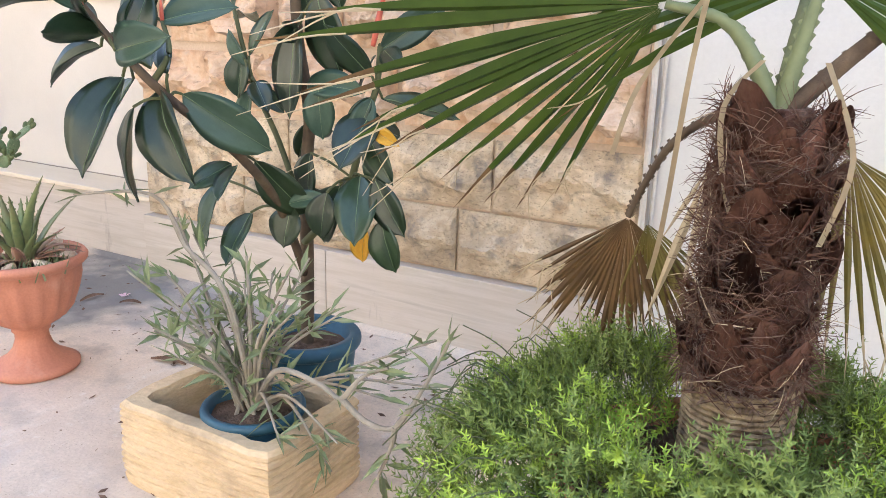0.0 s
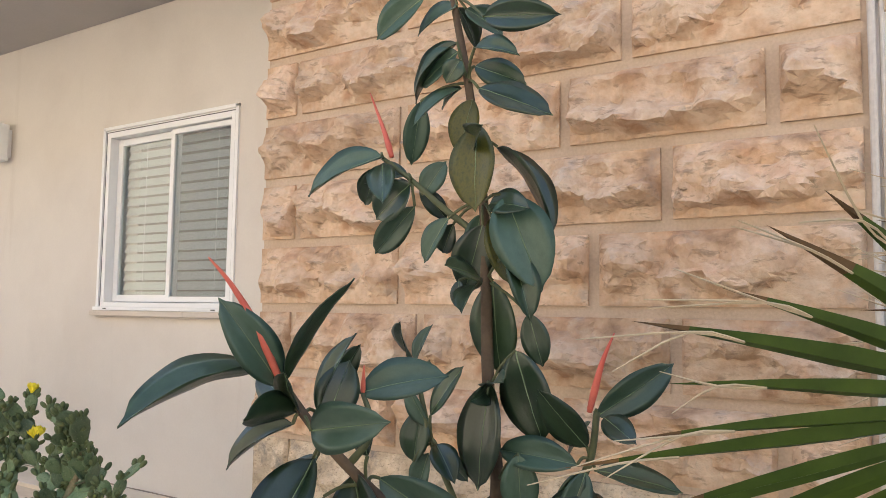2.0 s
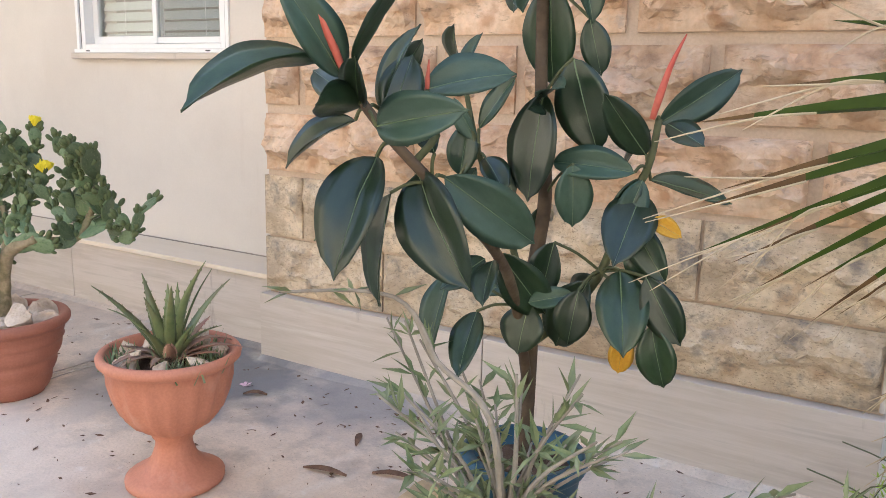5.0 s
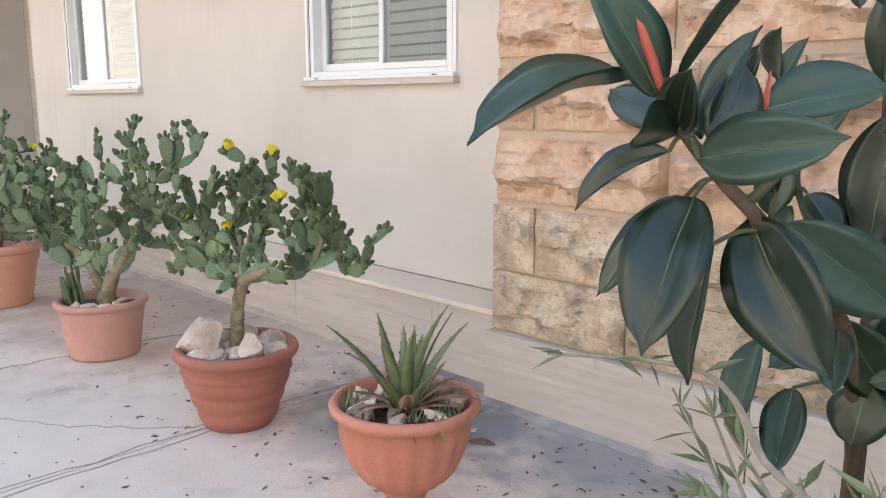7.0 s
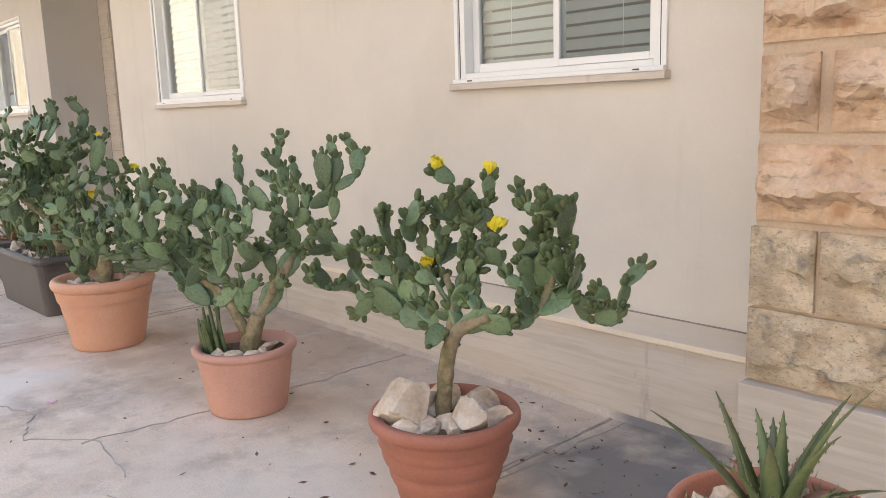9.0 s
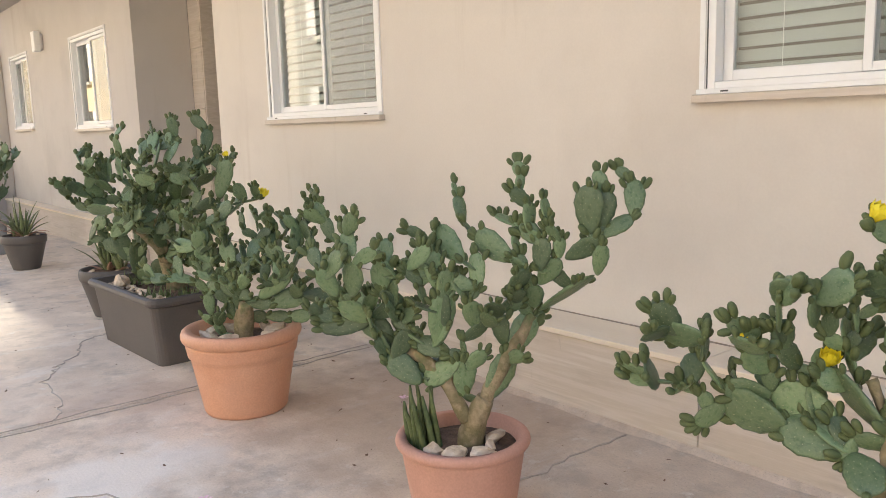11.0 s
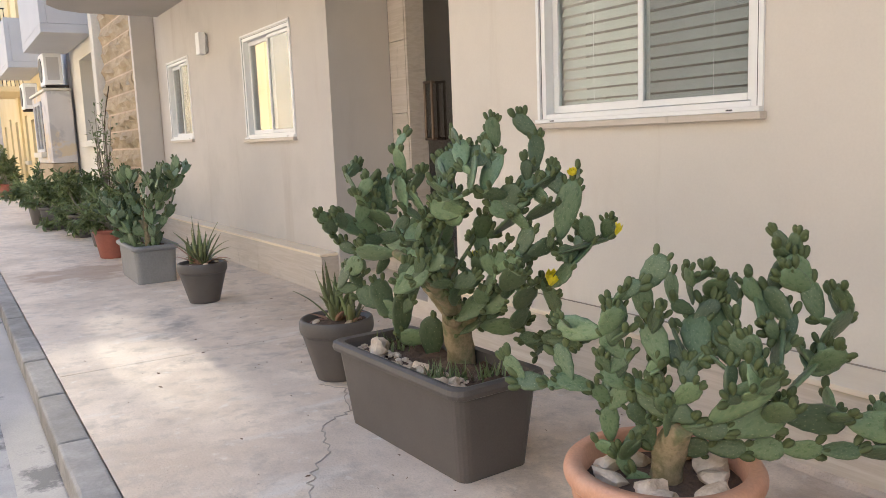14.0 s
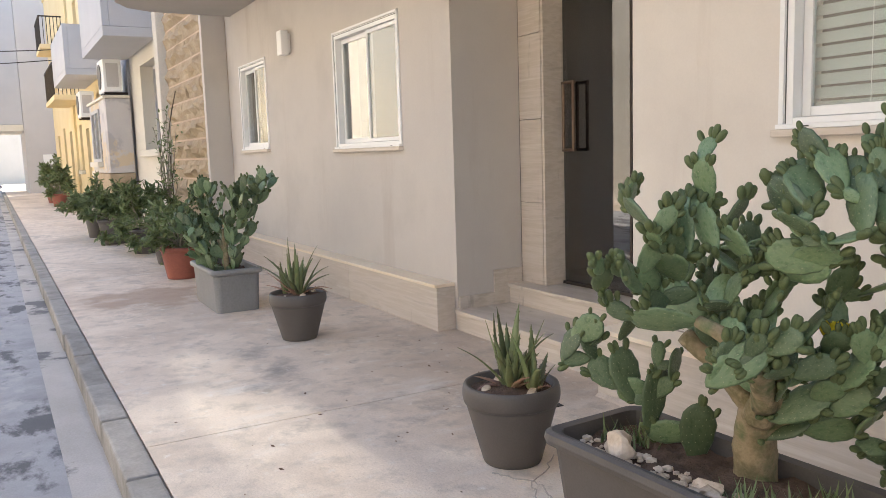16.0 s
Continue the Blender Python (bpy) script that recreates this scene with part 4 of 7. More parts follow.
part("wall", boxes((0, 4, -12, 12, 0, 9)), CREAM_WALL, far_end)
part("door", boxes((4.0, 4.05, 0.5, 1.8, 0, 2.4)), BLUE_POT, far_end)
bm = bmesh.new()
cabs = thing("street_cables", (0, 0, 0), "dark overhead cables along the facades", "cable")
for y0, z0, y1, z1 in ((2.45, 4.9, -5.5, 5.6), (2.45, 4.6, -5.5, 5.0)):
    bm = bmesh.new()
    tube(bm, bend([(-34, y0, z0), (-36, (y0 + y1) / 2, (z0 + z1) / 2 - 0.3), (-38, y1, z1)], 8), 0.015, 6)
    part("cable", bm, IRON, cabs)

# ---- the other side of the street, lit by the sun ----
def opposite_house(x0, x1, h, mat, step, label):
    cx = (x0 + x1) / 2
    ob = thing("opposite_house", (cx, -8.6, 0), label, "house", "houses across the street", "structure")
    a = (x1 - x0) / 2
    part("wall", boxes((-a, a, -0.4, 2.6, 0, h)), mat, ob)
    for i in range(int((x1 - x0) / step)):
        x = -a + 1.2 + i * step
        for zz, hh in ((1.0, 1.5), (3.9, 1.9)):
            w = part("window", boxes((x, x + 1.1, 2.6, 2.63, zz, zz + hh)), DARK_GLASS, ob)
            part("shutter", boxes((x - 0.5, x - 0.02, 2.6, 2.65, zz, zz + hh)), WHITE_WALL, w)
            part("shutter", boxes((x + 1.12, x + 1.6, 2.6, 2.65, zz, zz + hh)), WHITE_WALL, w)
            part("sill", boxes((x - 0.1, x + 1.2, 2.6, 2.72, zz - 0.12, zz - 0.01), bevel=0.01), CREAM_WALL, w)
    part("cornice", boxes((-a, a, 2.0, 2.75, h, h + 0.25), bevel=0.03), CREAM_WALL, ob)


opposite_house(-46.0, -36.0, 6.3, YELLOW_WALL, 4.2, "sunlit yellow limewashed house with white shutters")
opposite_house(-35.99, -24.0, 6.3, CREAM_WALL, 13.0, "sunlit cream rendered house with blank front")
opposite_house(-23.99, 22.0, 6.3, OPPOSITE, 44, "grey-beige houses with few windows, darkened to cut bounced light")
tagged(link("pavement_opposite", boxes((-68, 22, -5.99, -5.0, -0.14, 0.0)), CONCRETE), "pale concrete pavement across the street", "pavement", kind="structure")

# ---- pots ----
def arc(c0, c1, n=6):
    return [(c0[0] + (c1[0] - c0[0]) * k / n, c0[1] + (c1[1] - c0[1]) * k / n) for k in range(n + 1)]


def round_pot(ob, r_top, r_base, h, mat, rim=0.045, lip=0.016, ribs=0, band=0.0, soil=0.05):
    """A tapered pot with rolled rim, inner wall and soil."""
    prof = [(r_base * 0.96, 0.0), (r_base, 0.012)]
    body = h - rim
    n = 26
    for k in range(1, n + 1):
        t = k / n
        r = r_base + (r_top - lip - r_base) * t
        if ribs:
            r += 0.010 * abs(math.sin(t * math.pi * ribs)) ** 0.6 * (1 if t < 0.82 else 0)
        if band and t > band:
            r += 0.008
        prof.append((r, 0.012 + (body - 0.012) * t))
    for k in range(9):
        a = -math.pi / 2 + math.pi * k / 8
        prof.append((r_top - lip * 0.9 + lip * math.cos(a), h - rim / 2 + rim / 2 * math.sin(a)))
    prof += [(r_top - lip * 2.2, h - 0.004), (r_top - lip * 2.6, h - soil - 0.04)]
    pot = part("pot", lathe(prof, 48), mat, ob, smooth=True)
    bm = bmesh.new()
    top = lathe([(r_top - lip * 2.0 - 0.004, h - soil - 0.02), (r_top - lip * 2.3 - 0.004, h - soil), ((r_top - lip) * 0.5, h - soil + 0.012), (0.01, h - soil + 0.018)], 24)
    for v in top.verts:
        v.co.z += 0.012 * noise.noise(v.co * 25)
    bm.free()
    part("soil", top, SOIL, pot)
    return h - soil


def stones_in(at, r0, r1, sizes, seed, label="pale limestone rubble piece in the pot", sector=(0, 6.283)):
    rr = random.Random(seed)
    for i, s in enumerate(sizes):
        a = sector[0] + (sector[1] - sector[0]) * (i + rr.uniform(-0.2, 0.2)) / len(sizes)
        r = rr.uniform(r0, r1)
        bm = rock(bmesh.new(), (0, 0, 0), s, rr)
        ob = link("rock", bm, ROCK)
        ob.matrix_basis = pose(at[0] + r * math.cos(a), at[1] + r * math.sin(a), at[2] + s * 0.35)
        tagged(ob, label, "rock", "rocks in the pots")


def pebbles(ob, count, spread, z, size, seed, mat=None, off=(0, 0)):
    rr = random.Random(seed)
    bm = bmesh.new()
    for _ in range(count):
        x, y = off[0] + rr.uniform(-1, 1) * spread[0], off[1] + rr.uniform(-1, 1) * spread[1]
        c = bmesh.ops.create_icosphere(bm, subdivisions=1, radius=size * rr.uniform(0.5, 1.3))["verts"]
        for v in c:
            v.co = Vector((v.co.x + x, v.co.y + y, v.co.z * 0.6 + z + rr.uniform(0, 0.004)))
    p = part("gravel", bm, mat or ROCK, ob)
    return tagged(p, "loose pale gravel", kind="stuff")


# ---- prickly pears ----
def pad_mesh(name, mat, seed):
    """A flat obovate pad, unit long along Y, with a slightly wavy rim."""
    rr = random.Random(seed)
    bm = bmesh.new()
    n, rings = 24, 4
    tips = []
    for k in range(n):
        a = 2 * math.pi * k / n
        y = 0.5 - 0.5 * math.cos(a)
        x = math.sin(a) * (0.30 + 0.24 * y) * (1 + 0.05 * noise.noise(Vector((a * 2, seed, 0)))) * (1.03 if k % 2 else 0.97)
        tips.append((x, y))
    cx, cy = 0.0, 0.52
    front, back = [], []
    for i in range(rings):
        t = i / rings
        z = (0.0, 0.066, 0.084, 0.092)[i]
        f, b = [], []
        for x, y in tips:
            k = (1.0, 0.88, 0.62, 0.3)[i]
            p = (cx + (x - cx) * k, cy + (y - cy) * k)
            wob = 0.03 * noise.noise(Vector((p[0] * 3, p[1] * 3, seed)))
            f.append(bm.verts.new((p[0], p[1], z + wob)))
            b.append(f[-1] if i == 0 else bm.verts.new((p[0], p[1], -z + wob)))
        front.append(f)
        back.append(b)
    for side in (front, back):
        for a, b in zip(side, side[1:]):
            for k in range(n):
                bm.faces.new((a[k], a[(k + 1) % n], b[(k + 1) % n], b[k]))
        c = bm.verts.new((cx, cy, 0.095 if side is front else -0.095))
        for k in range(n):
            bm.faces.new((side[-1][k], side[-1][(k + 1) % n], c))
    # areoles: little warts with spines over both faces
    for s in (1, -1):
        for j in range(35):
            u, v = -0.36 + 0.15 * (j % 5 + 0.5 * (j // 5 % 2)) + rr.uniform(-0.02, 0.02), 0.13 + 0.125 * (j // 5) + rr.uniform(-0.02, 0.02)
            if (u / 0.44) ** 2 + ((v - 0.55) / 0.45) ** 2 > 0.8:
                continue
            z = s * 0.086 * max(0.05, 1 - (u / 0.5) ** 2 - ((v - 0.52) / 0.5) ** 2) ** 0.35
            q = [bm.verts.new((u + 0.013 * dx, v + 0.010 * dy, z)) for dx, dy in ((-1, -1), (1, -1), (0, 1))]
            t = bm.verts.new((u + rr.uniform(-0.02, 0.02), v + rr.uniform(-0.02, 0.02), z + s * 0.045))
            for k in range(3):
                bm.faces.new((q[k], q[(k + 1) % 3], t)).material_index = 1
    me = bpy.data.meshes.new(name)
    bmesh.ops.recalc_face_normals(bm, faces=bm.faces)
    for f in bm.faces:
        f.smooth = True
    bm.to_mesh(me)
    bm.free()
    me.materials.append(mat)
    me.materials.append(AREOLE)
    return me


PADS = [pad_mesh("pad", PAD, s) for s in (1, 2, 3, 4)]


def bud(bm, base, d, length, rr):
    """A small egg-shaped fruit."""
    d = Vector(d).normalized()
    s = d.orthogonal().normalized()
    u = d.cross(s)
    rings = []
    for t, r in ((0, 0.16), (0.3, 0.34), (0.65, 0.36), (0.9, 0.26), (1.0, 0.12)):
        rings.append([bm.verts.new(Vector(base) + d * length * t + length * r * (math.cos(2 * math.pi * k / 7) * s + math.sin(2 * math.pi * k / 7) * u)) for k in range(7)])
    for a, b in zip(rings, rings[1:]):
        for k in range(7):
            bm.faces.new((a[k], a[(k + 1) % 7], b[(k + 1) % 7], b[k]))
    bm.faces.new(rings[-1])


def flower(ob, at, d, size, rr):
    bm = bmesh.new()
    d = Vector(d).normalized()
    s = d.orthogonal().normalized()
    u = d.cross(s)
    for layer, (lean, k0) in enumerate(((0.2, 9), (0.45, 9), (0.0, 6))):
        for k in range(k0):
            a = 2 * math.pi * (k + 0.5 * layer) / k0
            o = math.cos(a) * s + math.sin(a) * u
            w = d.cross(o) * size * 0.24
            p0 = Vector(at) + o * size * 0.1
            p1 = Vector(at) + d * size * 0.55 + o * size * (0.25 + lean * 0.35)
            p2 = Vector(at) + d * size * 0.85 + o * size * (0.15 + lean * 0.75)
            v = [bm.verts.new(q) for q in (p0 - w * 0.4, p0 + w * 0.4, p1 + w, p1 - w, p2)]
            bm.faces.new((v[0], v[1], v[2], v[3]))
            bm.faces.new((v[3], v[2], v[4]))
    part("flower", bm, FLOWER, ob, "open yellow cactus flower")


FRUIT = bpy.data.meshes.new("fruit")
bm = bmesh.new()
bud(bm, (0, 0, 0), (0, 0, 1), 1.0, None)
for f in bm.faces:
    f.smooth = True
bm.to_mesh(FRUIT)
bm.free()
FRUIT.materials.append(BUD)


def cactus(ob, at, rows, seed, buds=1.1, extra=0.5, woody=(), flowers=(), slim=1.0):
    """Pads from (x, y, z) to (x, y, z) in cm from the stem's foot (z from the pavement), fruits on their rims, a woody stem."""
    rr = random.Random(seed)
    inv = ob.matrix_basis.inverted()
    c = Vector((at[0], at[1], 0))
    place = lambda x, y, z: inv @ (c + Vector((x, y, z)) / 100)
    todo = [(place(*r[:3]), place(*r[3:])) for r in rows]
    grown = []
    # pads that would hang free get a chain of pads down to the nearest lower one
    stems = [place(*q) for line, _ in woody for q in line]
    for i, (a, b) in enumerate(list(todo)):
        near = [p.lerp(q, t) for j, (p, q) in enumerate(todo) if j != i for t in (0.5, 1.0)] + stems
        near = [p for p in near if p.z < a.z + 0.015]
        p = min(near, key=lambda v: (v - a).length, default=a)
        gap = (p - a).length
        if 0.03 < gap < 0.5:
            n = max(1, round(gap / 0.11))
            grown += [(p.lerp(a, k / n), p.lerp(a, (k + 1.1) / n)) for k in range(n)]
    heart = sum((q for _, q in todo), Vector()) / len(todo)
    for a, b in todo:
        n = (b - a).length
        k = extra
        while rr.random() < k and n > 0.05:
            side = Vector((rr.gauss(0, 1), rr.gauss(0, 1), rr.uniform(0.0, 0.9))).normalized()
            s = a + (b - a) * rr.uniform(0.55, 0.95)
            e = s + ((b - a).normalized() * 0.5 + side * 0.8).normalized() * rr.uniform(0.07, 0.125)
            if (e - heart).length < (b - heart).length + 0.035:
                grown.append((s, e))
            k -= 0.6
    for a, b in todo + grown:
        n = (b - a).length
        d = (b - a).normalized()
        face = Vector((rr.gauss(0.7, 0.6), rr.gauss(-0.7, 0.6), rr.gauss(0, 0.45)))
        m = frame_between(a, b, face)
        L = max(n * 1.03, 0.045)
        w = rr.uniform(0.60, 0.84) * slim * min(1.0, max(0.5, 0.17 / L))
        thick = min(0.015, 0.06 * L + 0.005) / 0.19
        piece("pad", rr.choice(PADS), ob, m @ Matrix.Translation((0, -0.05 * L, 0)) @ Matrix.Diagonal((L * w, L, thick, 1)))
        k = 0
        while rr.random() < buds - 0.22 * k and k < 6:
            ang = rr.uniform(-1.0, 1.0)
            p0 = m @ Vector((math.sin(ang) * 0.44 * L * w, L * (0.50 + 0.47 * math.cos(ang)) - 0.07 * L, 0))
            v = m.to_3x3() @ Vector((math.sin(ang), math.cos(ang), rr.gauss(0, 0.25))) + Vector((0, 0, 0.6))
            l = rr.uniform(0.022, 0.040)
            piece("fruit", FRUIT, ob, Matrix.Translation(p0) @ v.to_track_quat("Z", "Y").to_matrix().to_4x4() @ Matrix.Diagonal((l * 0.80, l * 0.80, l, 1)))
            k += 1
    for line, radii in woody:
        bm = bmesh.new()
        pts = bend([place(*q) for q in line], 6)
        rs = [radii[0] + (radii[1] - radii[0]) * i / (len(pts) - 1) for i in range(len(pts))]
        tube(bm, pts, rs, 14)
        for v in bm.verts:
            v.co += Vector((noise.noise(v.co * 25), noise.noise(v.co * 25 + Vector((9, 0, 0))), noise.noise(v.co * 20))) * 0.009
        part("woody_stem", bm, BARK, ob, smooth=True)
    for x, y, z, s in flowers:
        p = min([q for _, q in todo], key=lambda q: (q - place(x, y, z)).length)
        flower(ob, p, (rr.gauss(0, 0.3), rr.gauss(0, 0.3), 1), s * 0.95, rr)


def reach(tips, goals, rr, lo, hi):
    """Chains of pads that grow from the nearest tip towards each goal, in cm."""
    tips, rows = list(tips), []
    for goal in goals:
        q = min(tips, key=lambda v: (Vector(v) - Vector(goal)).length)
        while (Vector(q) - Vector(goal)).length > 6:
            step = (Vector(goal) - Vector(q)).normalized() * rr.uniform(lo, hi) + Vector((rr.gauss(0, 2.5), rr.gauss(0, 2.5), rr.gauss(0, 2)))
            n = tuple(Vector(q) + step)
            rows.append((*q, *n))
            q = n
            tips.append(n)
    return rows


PADS_RIBBED_A = [(4, 2, 58, 14, 10, 64), (5, 3, 58, 0, 5, 66), (1, 4, 64, -13, 6, 75), (4, 6, 67, 1, 12, 76), (-10, 4, 65, -23, 1, 68), (-13, 3, 63, -15, 5, 72), (-23, 1, 67, -32, -4, 68), (-32, -4, 68, -35, -8, 75), (-32, -2, 64, -38, -5, 57), (-36, -5, 66, -41, -8, 68), (-41, -8, 68, -49, -10, 67), (-23, 0, 73, -26, -6, 79), (-33, -10, 81, -44, -11, 80), (-23, -6, 84, -28, -10, 85), (-19, -4, 84, -17, -9, 94), (-18, 4, 74, -20, -1, 80)]
PADS_RIBBED_B = [(-14, 2, 85, -12, -4, 93), (-13, 5, 82, -11, 3, 88), (-8, 9, 83, -8, 6, 90), (-5, 10, 89, -2, 9, 99), (-4, 10, 92, -7, 4, 95), (3, 14, 96, -1, 8, 102), (-1, 8, 104, -4, 2, 108), (5, 13, 77, -3, 12, 79), (6, 16, 92, 3, 14, 95), (7, 15, 98, 8, 14, 106), (13, 16, 74, 10, 16, 79), (16, 19, 82, 25, 21, 88), (18, 17, 96, 19, 16, 103), (24, 17, 95, 22, 16, 97), (26, 19, 91, 33, 18, 95), (27, 16, 97, 28, 15, 100)]
PADS_RIBBED_C = [(20, 24, 70, 26, 25, 84), (30, 24, 87, 37, 16, 99), (22, 21, 63, 28, 31, 70), (21, 25, 69, 26, 30, 72), (28, 31, 71, 27, 29, 77), (29, 29, 67, 38, 26, 64), (34, 30, 68, 47, 27, 68), (39, 26, 63, 48, 26, 66), (47, 27, 67, 48, 30, 75), (18, 12, 60, 21, 20, 63), (17, 17, 68, 18, 22, 73), (19, 21, 69, 18, 21, 77), (-5, 2, 62, -6, 1, 56), (-7, 8, 72, -10, 8, 79), (4, 15, 81, 9, 16, 88), (-2, 13, 85, 0, 13, 92)]
PADS_RIBBED = PADS_RIBBED_A + PADS_RIBBED_B + PADS_RIBBED_C
PADS_PINK_A = [(8, 5, 42, 10, 13, 56), (10, 13, 56, 12, 22, 68), (13, 21, 70, 17, 17, 79), (14, 23, 69, 34, 26, 83), (35, 26, 83, 38, 25, 93), (28, 20, 88, 37, 25, 94), (37, 25, 95, 44, 32, 101), (44, 32, 101, 42, 35, 112), (34, 23, 96, 35, 22, 111), (37, 26, 98, 38, 27, 109), (18, 18, 79, 26, 19, 88), (21, 15, 84, 23, 15, 95), (26, 19, 88, 27, 18, 95), (19, 13, 96, 18, 14, 106), (23, 17, 100, 22, 16, 107)]
PADS_PINK_B = [(13, 14, 107, 13, 16, 114), (14, 12, 98, 5, 12, 101), (17, 10, 89, 14, 11, 95), (16, 8, 88, 1, 6, 95), (12, 10, 75, 19, 12, 85), (8, 10, 70, 12, 17, 73), (8, 12, 58, 8, 9, 70), (8, 1, 78, 5, 3, 90), (3, -1, 87, -10, -1, 97), (-2, -6, 85, -10, -5, 93), (7, 0, 79, -1, -6, 82), (-2, -7, 82, -11, -16, 87), (-10, -5, 94, -14, -10, 97), (-7, -8, 89, -11, -8, 93), (-4, -6, 60, 0, -6, 78)]
PADS_PINK_C = [(2, -1, 61, 6, 7, 66), (4, 3, 65, 6, -1, 75), (-6, -9, 73, -7, -11, 80), (-14, -11, 61, -12, -12, 72), (-1, -4, 57, -11, -10, 60), (1, -2, 54, -9, -9, 46), (-9, -9, 48, -19, -14, 55), (1, 0, 42, 2, 0, 56), (-19, -13, 59, -26, -21, 69), (-28, -21, 68, -28, -28, 74), (-4, 6, 98, -8, 7, 107), (-8, 7, 107, -9, 7, 109), (-8, -11, 47, -17, -17, 56), (-17, -16, 57, -23, -20, 66), (-23, -20, 66, -24, -30, 75)]
PADS_PINK_D = [(-28, -27, 68, -32, -34, 70), (-20, -28, 77, -13, -31, 89), (-23, -32, 77, -22, -38, 87), (-13, -31, 91, -18, -31, 98), (-22, -38, 87, -27, -38, 93), (-14, -21, 78, -10, -22, 89), (-9, -18, 83, -10, -24, 89), (-33, -32, 66, -31, -36, 74), (-21, -20, 68, -12, -16, 73), (-10, -12, 65, -15, -16, 68), (-5, -11, 80, -7, -16, 86), (-1, -5, 66, -2, -8, 80), (0, -6, 81, -6, -12, 86), (-2, -8, 71, -8, -13, 74), (-13, -13, 62, -14, -15, 69)]
PADS_PINK = PADS_PINK_A + PADS_PINK_B + PADS_PINK_C + PADS_PINK_D
PADS_ORANGE_A = [(-10, -10, 45, -10, -11, 56), (-6, -7, 35, -8, -9, 43), (-2, -3, 43, -2, -5, 53), (10, 1, 54, -3, -8, 62), (-3, -8, 62, -7, -17, 68), (-10, -16, 62, -16, -26, 65), (-17, -27, 63, -25, -32, 64), (-3, -12, 71, -6, -17, 78), (-6, -17, 78, -19, -22, 79), (-4, -15, 75, -4, -14, 88), (4, -4, 69, 0, -6, 81), (0, -6, 81, -1, -8, 92)]
PADS_ORANGE_B = [(0, 4, 84, -1, 4, 93), (11, 2, 71, 2, 10, 81), (1, 11, 83, -2, 12, 91), (11, -2, 63, 8, 0, 71), (12, 8, 74, 1, 18, 85), (16, 11, 75, 10, 18, 79), (7, 23, 83, 0, 25, 89), (19, 19, 76, 9, 29, 86), (12, 29, 85, 15, 36, 96), (22, 24, 74, 18, 30, 81), (13, 4, 54, 26, 13, 67), (26, 13, 66, 19, 24, 77)]
PADS_ORANGE_C = [(24, 19, 60, 24, 36, 68), (15, 8, 51, 23, 23, 55), (23, 20, 55, 31, 38, 51), (25, 30, 65, 25, 44, 69), (22, 38, 78, 19, 36, 89), (23, 37, 72, 26, 48, 80), (31, 38, 51, 41, 49, 49), (33, 40, 43, 40, 50, 42), (3, 1, 46, 7, -3, 60), (19, 3, 62, 18, 6, 71), (24, 7, 64, 21, 13, 73), (2, -3, 53, 0, -7, 65)]
PADS_ORANGE = PADS_ORANGE_A + PADS_ORANGE_B + PADS_ORANGE_C
PADS_TROUGH_A = [(14, 2, 53, 24, 15, 52), (22, 17, 47, 28, 27, 42), (29, 25, 47, 40, 34, 46), (17, -6, 63, 38, -1, 69), (27, -5, 70, 43, -10, 81), (40, -5, 73, 60, -11, 85), (23, -9, 72, 32, -10, 81), (40, -9, 83, 57, -9, 88), (24, -28, 80, 18, -19, 92), (15, -25, 91, 9, -31, 91), (19, -17, 90, 26, -21, 100), (13, -27, 91, 16, -25, 100), (6, -29, 94, 0, -37, 92)]
PADS_TROUGH_B = [(0, -37, 96, 3, -48, 101), (0, -46, 88, -4, -52, 92), (0, -42, 96, 6, -57, 103), (2, -33, 97, 8, -43, 106), (3, -37, 100, 9, -43, 111), (8, -35, 105, 5, -35, 117), (9, -50, 114, -1, -49, 119), (9, -46, 108, 10, -51, 112), (-2, -55, 96, 4, -60, 103), (20, -26, 103, 13, -29, 112), (12, -30, 105, 6, -30, 118), (8, -28, 117, 8, -31, 129), (37, -21, 104, 24, -27, 106)]
PADS_TROUGH_C = [(35, -28, 110, 30, -26, 115), (36, -26, 116, 19, -20, 122), (36, -25, 117, 26, -18, 127), (41, -23, 107, 39, -28, 112), (48, -24, 112, 41, -17, 125), (41, -22, 121, 32, -17, 131), (51, -20, 112, 46, -10, 126), (45, -14, 123, 43, -13, 131), (46, -10, 128, 46, -13, 139), (34, -3, 94, 55, -7, 104), (47, -14, 106, 56, -7, 113), (55, -7, 106, 51, 1, 118), (50, 4, 119, 47, 8, 132)]
PADS_TROUGH_D = [(58, -6, 111, 60, 6, 116), (55, -4, 101, 67, -1, 108), (54, -8, 88, 56, -3, 99), (59, -7, 89, 62, 3, 93), (62, 5, 94, 65, 10, 116), (65, 2, 89, 64, 29, 92), (68, 5, 84, 63, 19, 91), (33, 8, 62, 53, -2, 76), (42, 18, 62, 58, 4, 76), (32, -8, 84, 28, -6, 94), (40, -5, 88, 42, -3, 92)]
PADS_TROUGH = PADS_TROUGH_A + PADS_TROUGH_B + PADS_TROUGH_C + PADS_TROUGH_D
PADS_SMALL = [(-3, -6, 53, -7, -9, 70), (-6, -9, 57, -12, -16, 66), (-11, -14, 66, -13, -18, 74), (-10, -13, 72, -10, -14, 79), (-7, -8, 72, -4, -4, 80), (-1, -1, 42, 2, 0, 66), (2, -1, 64, 1, 1, 72), (8, 10, 33, 10, 9, 53), (5, 2, 60, 5, 5, 70), (-17, -23, 66, -14, -19, 76)]


def potted(at, label):
    return thing("potted_cactus", at, label, "potted plant", "potted plants along the wall")


